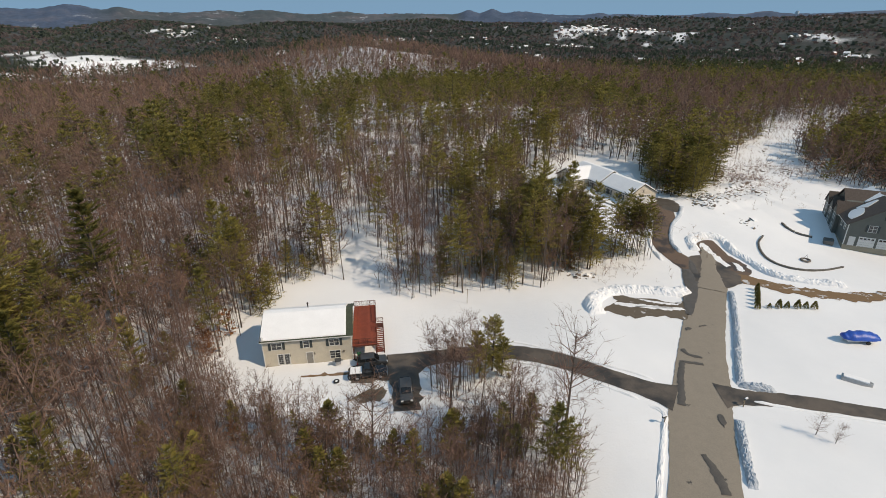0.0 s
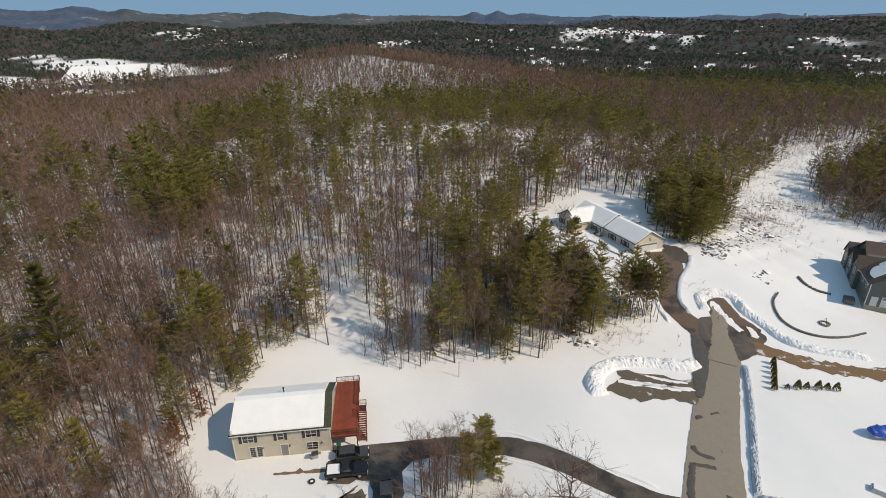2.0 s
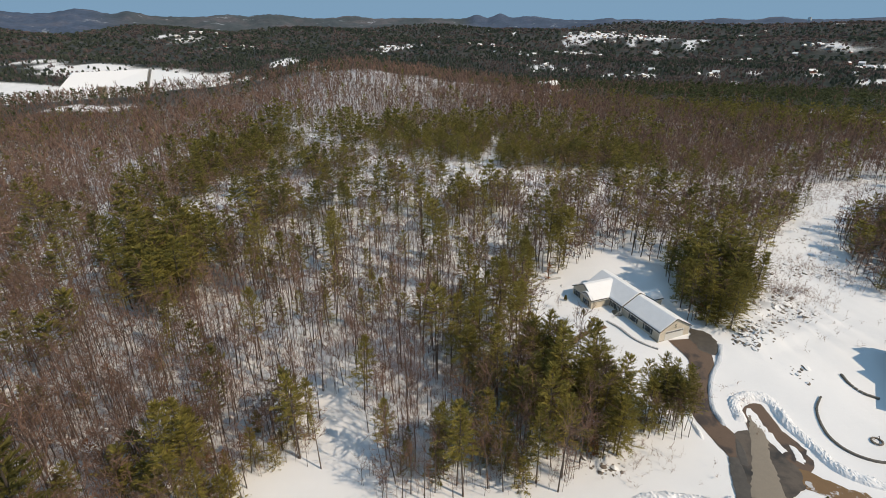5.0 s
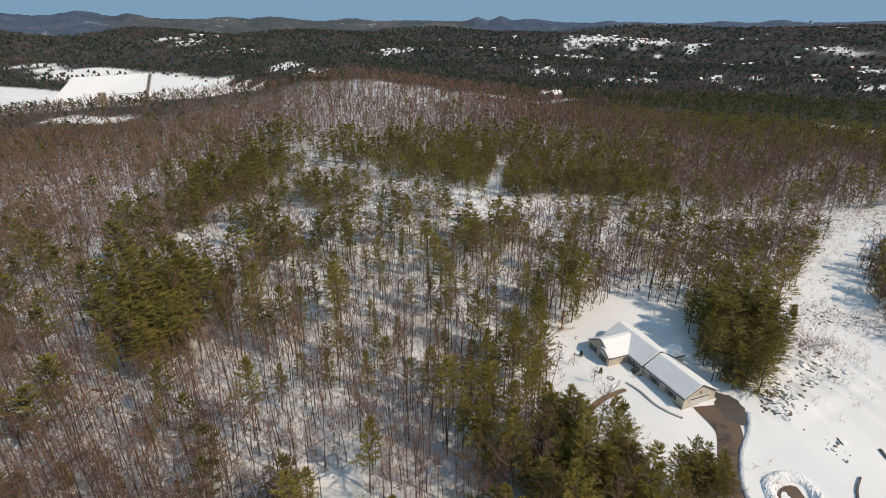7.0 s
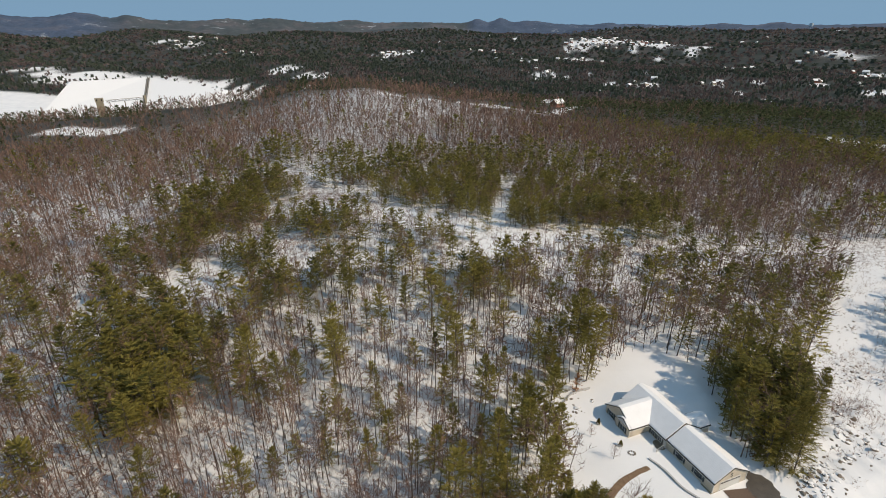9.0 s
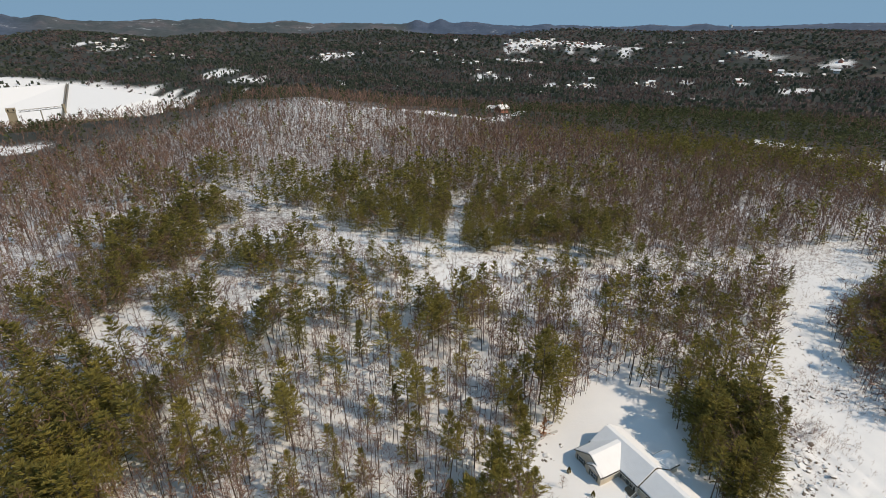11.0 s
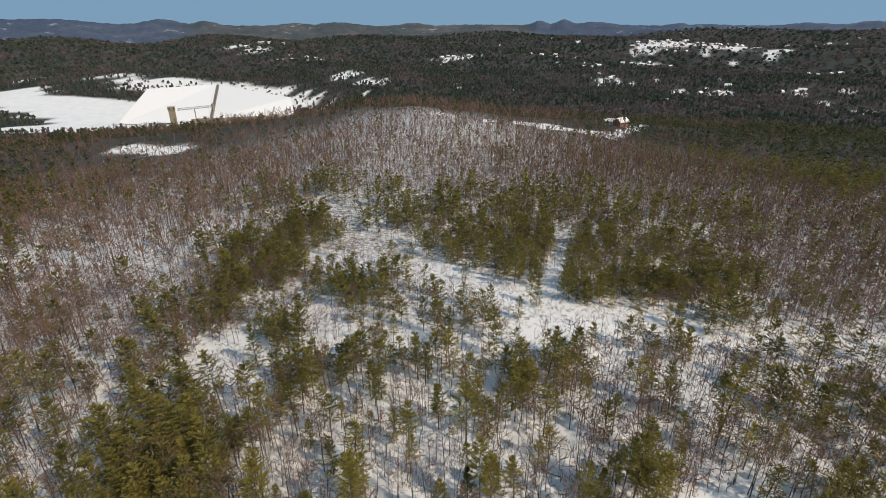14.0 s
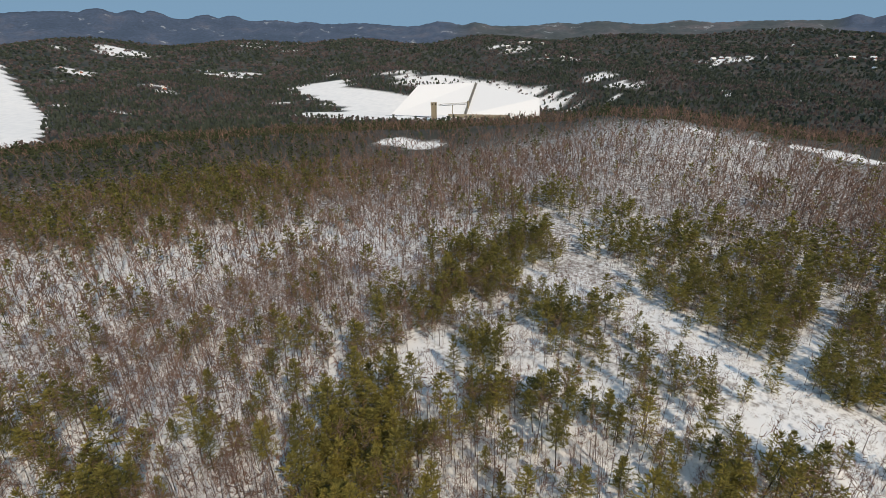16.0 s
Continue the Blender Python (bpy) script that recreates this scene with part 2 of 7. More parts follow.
def lapped(name, color, step):
    """Lapped siding boards: a saw-tooth relief along the wall's height."""
    m, nt, b = material(name)
    tc = nt.nodes.new("ShaderNodeTexCoord")
    w = add(nt, "ShaderNodeTexWave", Scale=6.283 / step / 20)
    w.bands_direction, w.wave_profile = "Z", "SAW"
    nt.links.new(tc.outputs["Object"], w.inputs["Vector"])
    n = noise_tex(nt, 0.8, 5)
    c = ramp(nt, n.outputs["Fac"], [(0.3, tuple(v * 0.9 for v in color)), (0.7, tuple(v * 1.06 for v in color))])
    line = ramp(nt, w.outputs["Fac"], [(0.0, (0.78, 0.78, 0.78)), (0.18, (1, 1, 1))])
    nt.links.new(mix(nt, 1.0, c.outputs["Color"], line.outputs["Color"], "MULTIPLY"), b.inputs["Base Color"])
    b.inputs["Roughness"].default_value = 0.55
    relief(nt, b, w.outputs["Fac"], 0.4, 0.02)
    return m


def glass_material():
    m, nt, b = material("window_glass")
    b.inputs["Base Color"].default_value = (0.02, 0.025, 0.03, 1)
    b.inputs["Roughness"].default_value, b.inputs["Specular IOR Level"].default_value = 0.05, 0.9
    return m


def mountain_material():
    """Wooded slopes, green-brown on the nearer ridge and painted haze blue on the far range, with small bare snowy
    openings.
    """
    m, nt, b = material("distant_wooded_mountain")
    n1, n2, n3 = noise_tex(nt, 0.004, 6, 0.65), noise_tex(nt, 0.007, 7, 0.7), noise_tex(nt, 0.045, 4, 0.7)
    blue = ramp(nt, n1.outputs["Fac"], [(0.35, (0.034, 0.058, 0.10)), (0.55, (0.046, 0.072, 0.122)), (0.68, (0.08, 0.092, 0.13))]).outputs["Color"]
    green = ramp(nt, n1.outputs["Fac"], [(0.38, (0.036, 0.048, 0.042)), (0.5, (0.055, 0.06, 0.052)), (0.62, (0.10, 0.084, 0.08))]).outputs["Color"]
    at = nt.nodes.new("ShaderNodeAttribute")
    at.attribute_name = "haze_tint"
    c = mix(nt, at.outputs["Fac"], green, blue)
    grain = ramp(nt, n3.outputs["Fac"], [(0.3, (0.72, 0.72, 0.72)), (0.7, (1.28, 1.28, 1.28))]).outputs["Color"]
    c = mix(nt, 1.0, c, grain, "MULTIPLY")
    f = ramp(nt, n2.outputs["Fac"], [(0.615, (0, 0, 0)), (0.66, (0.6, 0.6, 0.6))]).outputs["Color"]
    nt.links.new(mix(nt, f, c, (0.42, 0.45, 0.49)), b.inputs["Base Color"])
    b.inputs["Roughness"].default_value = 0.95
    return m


SNOW_GROUND = ground_material()
SNOW = plain("snow", (0.80, 0.80, 0.81), 0.7, vary=0.05, scale=0.6, bump=0.35, dist=0.08)
ICY = plain("icy_snow", (0.47, 0.51, 0.56), 0.6, vary=0.22, scale=1.2, bump=0.6, dist=0.15)
NEEDLES = foliage("pine_needles", (0.155, 0.143, 0.046), (0.345, 0.285, 0.08), 0.75, 0.5)
TWIGS = foliage("twigs", (0.185, 0.122, 0.098), (0.275, 0.166, 0.128), 0.8, 0.25)
BARK = foliage("bark", (0.065, 0.054, 0.046), (0.14, 0.112, 0.095))
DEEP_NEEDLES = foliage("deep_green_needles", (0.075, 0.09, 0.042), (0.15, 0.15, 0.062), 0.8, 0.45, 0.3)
# cool grey haze of distance painted into needles and twigs from 1050 m out
FAR_NEEDLES = foliage("hazed_needles", (0.072, 0.092, 0.076), (0.115, 0.132, 0.095), 0.8, 0.4, 0.2)
FAR_TWIGS = foliage("hazed_twigs", (0.14, 0.112, 0.108), (0.20, 0.15, 0.138), 0.85, 0.4, 0.18)
RUST = foliage("withered_leaves", (0.22, 0.085, 0.03), (0.32, 0.15, 0.06), 0.8, 0.3)
ROAD = asphalt("sanded_asphalt", (0.25, 0.215, 0.175), (0.06, 0.052, 0.045), 0.66, 0.68)
DRIVE = asphalt("damp_asphalt", (0.115, 0.095, 0.08), (0.035, 0.03, 0.026), 0.44, 0.62)
BROWN_DRIVE = asphalt("brown_damp_asphalt", (0.13, 0.088, 0.066), (0.05, 0.036, 0.03), 0.5, 0.58)
MUD = asphalt("muddy_gravel", (0.19, 0.115, 0.06), (0.5, 0.5, 0.51), 0.56, 0.59)
LEAFY = asphalt("leafy_ground", (0.12, 0.095, 0.07), (0.5, 0.5, 0.51), 0.56, 0.6)
PATH = plain("trodden_earth", (0.19, 0.12, 0.075), 0.9, vary=0.3, scale=1.5, bump=0.4)
WET = plain("wet_asphalt", (0.085, 0.073, 0.062), 0.5, vary=0.3, scale=1.0)
SIDING_1 = lapped("cream_siding", (0.546, 0.494, 0.403), 0.115)
SIDING_2 = lapped("tan_siding", (0.60, 0.525, 0.42), 0.115)
SIDING_3 = lapped("grey_siding", (0.105, 0.112, 0.098), 0.12)
WHITE = plain("white_trim", (0.62, 0.61, 0.58), 0.5, vary=0.05)
SHINGLE = plain("asphalt_shingles", (0.055, 0.05, 0.045), 0.9, vary=0.35, scale=2.5, bump=0.6)
GREEN_SHINGLE = plain("dark_green_shingles", (0.045, 0.055, 0.035), 0.9, vary=0.35, scale=2.5, bump=0.6)
BROWN_SHINGLE = plain("brown_shingles", (0.085, 0.065, 0.055), 0.9, vary=0.3, scale=2.5, bump=0.6)
SHUTTER = plain("dark_shutter", (0.035, 0.045, 0.045), 0.6)
GLASS = glass_material()
DECK = plain("red_stained_wood", (0.24, 0.052, 0.027), 0.65, vary=0.3, scale=1.3, bump=0.3, per_object=0.25)
DARK_DECK = plain("dark_red_wood", (0.12, 0.035, 0.022), 0.7, vary=0.3, scale=1.5)
WOOD = plain("weathered_wood", (0.22, 0.17, 0.12), 0.85, vary=0.3, scale=4, bump=0.3)
BLACK = plain("black_car_paint", (0.012, 0.013, 0.014), 0.25, vary=0.2)
GREY_PAINT = plain("charcoal_car_paint", (0.05, 0.053, 0.057), 0.28, vary=0.2)
RUBBER = plain("rubber", (0.02, 0.02, 0.02), 0.85)
STEEL = plain("steel", (0.45, 0.45, 0.46), 0.35, metal=0.9, vary=0.1)
LAMP = plain("lamp_lens", (0.7, 0.7, 0.7), 0.15, vary=0.05)
RED_LAMP = plain("tail_lens", (0.35, 0.02, 0.02), 0.2)
TARP = plain("blue_tarpaulin", (0.015, 0.085, 0.42), 0.38, vary=0.2, scale=2, bump=0.3, dist=0.08)
ALU = plain("dull_aluminium", (0.42, 0.42, 0.42), 0.5, metal=0.5, vary=0.12)
STONE = plain("grey_boulder", (0.21, 0.175, 0.145), 0.9, vary=0.35, scale=1.2, bump=0.7, dist=0.1, per_object=0.4)
BLOCK = plain("retaining_wall_block", (0.13, 0.118, 0.105), 0.9, vary=0.25, scale=3, bump=0.5, per_object=0.4)
PALE_STONE = plain("snow_dusted_stone", (0.46, 0.455, 0.45), 0.9, vary=0.25, scale=3, bump=0.5, per_object=0.3)
CONCRETE = plain("aged_concrete", (0.30, 0.26, 0.19), 0.9, vary=0.15, scale=0.15, bump=0.2)
BLUE_HILL = mountain_material()
BRICK_RED = plain("red_brick", (0.25, 0.09, 0.06), 0.9, vary=0.15)
GREENBIN = plain("green_plastic", (0.02, 0.10, 0.05), 0.5)
COPPER = plain("dark_metal", (0.06, 0.05, 0.045), 0.5, metal=0.6)


# ---- building helpers ----
def mesh_from(name, verts, faces, mats, index=None, tint=None, smooth=False, parent=None, extra=None):
    """An object from arrays: verts (n, 3), faces (m, 3 or 4)."""
    me = bpy.data.meshes.new(name)
    faces = np.asarray(faces, np.int32)
    k = faces.shape[1]
    me.vertices.add(len(verts))
    me.vertices.foreach_set("co", np.asarray(verts, np.float32).ravel())
    me.loops.add(faces.size)
    me.loops.foreach_set("vertex_index", faces.ravel())
    me.polygons.add(len(faces))
    me.polygons.foreach_set("loop_start", np.arange(0, faces.size, k, dtype=np.int32))
    for mt in mats:
        me.materials.append(mt)
    if index is not None:
        me.polygons.foreach_set("material_index", np.asarray(index, np.int32))
    me.polygons.foreach_set("use_smooth", np.full(len(faces), smooth))
    for key, vals in {**({"tint": tint} if tint is not None else {}), **(extra or {})}.items():
        at = me.attributes.new(key, "FLOAT", "POINT")
        at.data.foreach_set("value", np.asarray(vals, np.float32))
    me.update(calc_edges=True)
    me.validate()
    ob = new(name, me)
    ob.parent = parent
    return ob


def part(name, bm, mat, parent=None, label="", smooth=False):
    me = bpy.data.meshes.new(name)
    bmesh.ops.recalc_face_normals(bm, faces=bm.faces[:])
    bm.to_mesh(me)
    bm.free()
    me.materials.append(mat)
    if smooth:
        me.polygons.foreach_set("use_smooth", [True] * len(me.polygons))
    ob = new(name, me)
    ob.parent = parent
    if label:
        ob["label"] = label
    return ob


def thing(name, m, label, category, group="", kind=""):
    ob = new(name)
    ob.matrix_world = m
    return tagged(ob, label, category, group, kind)


def box(x0, x1, y0, y1, z0, z1, bevel=0.0, bm=None):
    bm = bm or bmesh.new()
    m = Matrix.Translation(((x0 + x1) / 2, (y0 + y1) / 2, (z0 + z1) / 2)) @ Matrix.Diagonal((abs(x1 - x0), abs(y1 - y0), abs(z1 - z0), 1))
    made = bmesh.ops.create_cube(bm, size=1, matrix=m)
    if bevel:
        es = list({e for v in made["verts"] for e in v.link_edges})
        bmesh.ops.bevel(bm, geom=es, offset=bevel, segments=2, affect="EDGES", profile=0.7)
    return bm


def tube(a, b, r0, r1=None, n=8, bm=None):
    bm = bm or bmesh.new()
    a, b = Vector(a), Vector(b)
    m = Matrix.Translation((a + b) / 2) @ (b - a).to_track_quat("Z", "Y").to_matrix().to_4x4()
    bmesh.ops.create_cone(bm, cap_ends=True, segments=n, radius1=r0, radius2=r0 if r1 is None else r1, depth=(b - a).length, matrix=m)
    return bm


def extrude(outline, y0, y1, bevel=0.0, axis="Y"):
    """A solid from an outline in x and z, between y0 and y1 (axis Y), or an outline in x and y between z0 and z1 (axis Z)."""
    bm = bmesh.new()
    put = (lambda p, d: (p[0], d, p[1])) if axis == "Y" else (lambda p, d: (p[0], p[1], d))
    a = [bm.verts.new(put(p, y0)) for p in outline]
    b = [bm.verts.new(put(p, y1)) for p in outline]
    bm.faces.new(a), bm.faces.new(b[::-1])
    for i in range(len(a)):
        j = (i + 1) % len(a)
        bm.faces.new((a[i], b[i], b[j], a[j]))
    if bevel:
        bmesh.ops.bevel(bm, geom=bm.edges[:], offset=bevel, segments=2, affect="EDGES", profile=0.7)
    return bm


def smooth_line(pts, step):
    """Points at about even steps along a curve through pts (any number of coordinates)."""
    p = np.asarray(pts, float)
    p = np.vstack([2 * p[0] - p[1], p, 2 * p[-1] - p[-2]])
    out = []
    for i in range(1, len(p) - 2):
        a, b, c, d = p[i - 1:i + 3]
        n = max(1, int(np.hypot(*(c - b)[:2]) / step))
        for u in np.arange(n) / n:
            out.append(0.5 * (2 * b + (c - a) * u + (2 * a - 5 * b + 4 * c - d) * u * u + (3 * b - a - 3 * c + d) * u ** 3))
    out.append(p[-2])
    return np.array(out)


def ribbon(name, line, mat, label, category, lift=0.07, ragged=0.05, kind="structure", step=0.8, across=9):
    """A strip of paving along a line of (x, y, width) on the ground."""
    p = smooth_line(line, step)
    d = np.gradient(p[:, :2], axis=0)
    d /= np.linalg.norm(d, axis=1)[:, None]
    side = np.stack([d[:, 1], -d[:, 0]], 1)
    u = np.linspace(-0.5, 0.5, across)
    edge = np.abs(u) > 0.49
    w = p[:, 2:3] * u[None] + ragged * edge[None] * np.random.default_rng(len(p)).normal(0, 1, (len(p), across))
    x, y = p[:, :1] + side[:, :1] * w, p[:, 1:2] + side[:, 1:] * w
    z = height(x, y) + lift - 0.05 * edge[None]
    v = np.stack([x, y, z], -1).reshape(-1, 3)
    i = np.arange(len(p) - 1)[:, None] * across + np.arange(across - 1)[None]
    f = np.stack([i, i + 1, i + across + 1, i + across], -1).reshape(-1, 4)
    return tagged(mesh_from(name, v, f, [mat], smooth=True), label, category, kind=kind)


def patch(name, outline, mat, label, category, lift=0.075, step=0.8, ragged=0.25, kind="structure", parent=None):
    """A flat area with an uneven outline lying on the ground."""
    pts = smooth_line(list(outline) + [outline[0]], step)[:-1]
    pts = pts + np.random.default_rng(len(pts)).normal(0, ragged, pts.shape)
    c = pts.mean(0)
    rings = [pts * k + c * (1 - k) for k in (1, 0.75, 0.5, 0.25)]
    v = np.vstack(rings + [c[None]])
    z = height(v[:, 0], v[:, 1]) + lift
    z[:len(pts)] -= 0.04
    v = np.column_stack([v, z])
    n = len(pts)
    i = np.arange(n)
    f = [np.stack([k * n + i, k * n + (i + 1) % n, (k + 1) * n + (i + 1) % n, (k + 1) * n + i], 1) for k in range(3)]
    f.append(np.stack([3 * n + i, 3 * n + (i + 1) % n, np.full(n, 4 * n), np.full(n, 4 * n)], 1))
    faces = [tuple(dict.fromkeys(q)) for q in np.vstack(f).tolist()]
    me = bpy.data.meshes.new(name)
    me.from_pydata(v.tolist(), [], faces)
    me.materials.append(mat)
    ob = new(name, me)
    ob.parent = parent
    return tagged(ob, label, category, kind=kind)


def snowbank(line, wide, tall, chunk, label, mat=None, seed=1, step=0.45):
    """A ploughed bank of snow along a line, lumpy on top."""
    rng = np.random.default_rng(seed)
    p = smooth_line(line, 0.26 if chunk > 0.08 else step)
    d = np.gradient(p, axis=0)
    d /= np.maximum(np.linalg.norm(d, axis=1), 1e-6)[:, None]
    side = np.stack([d[:, 1], -d[:, 0]], 1)
    n, k = len(p), 13 if chunk > 0.08 else 9
    u = np.linspace(-1, 1, k)
    ends = np.minimum(1, np.minimum(np.arange(n), n - 1 - np.arange(n)) / 3)[:, None]
    prof = (1 - u ** 2)[None] ** 0.8 * tall * (1 + 0.35 * wave(p[:, 0], p[:, 1], 5, seed))[:, None] * ends
    off = u[None] * wide / 2 + rng.normal(0, chunk * 0.3, (n, k))
    x, y = p[:, :1] + side[:, :1] * off, p[:, 1:] + side[:, 1:] * off
    z = height(x, y) - 0.06 + prof + np.abs(rng.normal(0, chunk, (n, k))) * (np.abs(u) < 0.9)[None] * ends
    v = np.stack([x, y, z], -1).reshape(-1, 3)
    i = np.arange(n - 1)[:, None] * k + np.arange(k - 1)[None]
    f = np.stack([i, i + 1, i + k + 1, i + k], -1).reshape(-1, 4)
    return tagged(mesh_from("snowbank", v, f, [mat or SNOW], smooth=chunk < 0.05), label, "snowbank", kind="structure")


# ---- the ground: one sheet to the horizon ----
def grid_line(lo, hi, fine_lo, fine_hi, step, growth, rough=None):
    mid = sorted(set(np.arange(fine_lo, fine_hi, step)) | set(np.arange(*rough, step / 2) if rough else ()))
    out, s, v = [], step, fine_hi
    while v < hi:
        out.append(v)
        s *= growth
        v += s
    back, s, v = [], step, fine_lo
    while v > lo:
        s *= growth
        v -= s
        back.append(v)
    return np.array(back[::-1] + mid + out)


def build_ground():
    gx = grid_line(-5600, 5600, -140, 170, 2.8, 1.055, (58.1, 112))
    gy = grid_line(-900, 5400, 15, 260, 2.8, 1.05, (112.3, 166))
    x, y = np.meshgrid(gx, gy)
    r = np.hypot(x, y)
    o = open_ground(x, y)
    z = height(x, y)
    rough = 0.05 * wave(x, y, 7, 3) + 0.10 * wave(x, y, 19, 5)
    z = z + rough * ss(26, 40, np.hypot(x - 42, y - 75)) + 2.5 * wave(x, y, 140, 2) * ss(420, 700, r)
    z = z - 0.12 * ss(5.2, 3.5, near_line([(-8, -38), (27.6, 38.2), (46.4, 77), (54, 93)], x, y))
    far = ss(420, 760, r)
    brush = (1 - o) * (0.21 + 0.17 * ss(150, 260, r) + (0.32 * far + 0.14 * ss(340, 430, r)) * (1 - 0.75 * mound(x, y, -85, 560, 190, 130))) + 0.02
    brush = np.maximum(brush, 0.43 * ss(-150, -110, x) * ss(112, 84, x) * ss(192, 220, y) * ss(415, 375, y))
    brush = brush + (o < 0.5) * (0.15 * mound(x, y, -72, 88, 40, 36) + 0.06 * mound(x, y, 165, 300, 65, 65))
    cleared = inside(FIELD, x, y) | inside(YARD, x, y)
    brush = np.where((o > 0.5) & (r > 150) & (r < 430), np.where(cleared, 0.17 + 0.2 * ss(190, 240, y), 0.33 + 0.15 * ss(265, 300, y) + 0.06 * wave(x, y, 20, 4)), brush)
    brush = brush + 0.06 * mound(x, y, 60, 420, 110, 100) * (o < 0.5)
    v = np.stack([x, y, z], -1).reshape(-1, 3)
    n = len(gx)
    i = np.arange(len(gy) - 1)[:, None] * n + np.arange(n - 1)[None]
    f = np.stack([i, i + 1, i + n + 1, i + n], -1).reshape(-1, 4)
    ob = mesh_from("ground", v, f, [SNOW_GROUND], smooth=True, extra={"brush": brush.ravel(), "farness": far.ravel()})
    tagged(ob, "snow-covered rolling ground with leaf litter under the woods", "ground", kind="structure")


build_ground()


# ---- trees ----
def blades(base, way, length, width, rng, level=False, fan=0.0):
    """One thin triangle from each base along its way, lying about level where asked; a share of them widens outwards."""
    side = np.cross(way, rng.normal(0, 1, way.shape)) if not level else np.cross(way, np.array([0, 0, 1.0]) + rng.normal(0, 0.55, way.shape))
    side /= np.linalg.norm(side, axis=1)[:, None] + 1e-9
    half = side * (width / 2)[:, None]
    tip = base + way * length[:, None]
    v = np.stack([base - half, base + half, tip], 1)
    if fan:
        k = rng.random(len(base)) < fan
        v[k] = np.stack([base[k], tip[k] + half[k], tip[k] - half[k]], 1)
    v = v.reshape(-1, 3)
    return v, np.arange(len(v)).reshape(-1, 3)


def stem(h, r, sides, segs, lean, rng):
    """A tapered, slightly bent trunk."""
    t = np.linspace(0, 1, segs + 1)
    bend = rng.normal(0, lean, 2)
    cx, cy = bend[0] * h * t ** 2, bend[1] * h * t ** 2
    a = np.arange(sides) * 2 * np.pi / sides
    rad = r * (1 - 0.93 * t)
    v = np.stack([cx[:, None] + rad[:, None] * np.cos(a), cy[:, None] + rad[:, None] * np.sin(a), np.repeat((t * h)[:, None], sides, 1)], -1).reshape(-1, 3)
    f = []
    for s in range(segs):
        for k in range(sides):
            p, q = s * sides + k, s * sides + (k + 1) % sides
            f += [(p, q, q + sides), (p, q + sides, p + sides)]
    return v, np.array(f), lambda u: np.stack([bend[0] * h * u ** 2, bend[1] * h * u ** 2, u * h], -1)


def unit(v):
    return v / (np.linalg.norm(v, axis=1)[:, None] + 1e-9)


def join(pieces):
    v, f, m, k = [], [], [], 0
    for pv, pf, pm in pieces:
        v.append(pv), f.append(pf + k), m.append(np.full(len(pf), pm))
        k += len(pv)
    return np.vstack(v), np.vstack(f), np.concatenate(m)


def boughs(base, way, rise, length, width, rng):
    """Bent limbs: each a tapering strip that leaves the stem and then turns upwards."""
    side = unit(np.cross(way, rng.normal(0, 1, way.shape)))
    mid = base + way * (length * 0.5)[:, None]
    tip = mid + unit(way + rise) * (length * 0.55)[:, None]
    half = side * (width / 2)[:, None]
    n = len(base)
    v = np.stack([base - half, base + half, mid - half * 0.6, mid + half * 0.6, tip], 1).reshape(-1, 3)
    f = (np.array([[0, 1, 3], [0, 3, 2], [2, 3, 4]])[None] + 5 * np.arange(n)[:, None, None]).reshape(-1, 3)
    return v, f, mid, tip


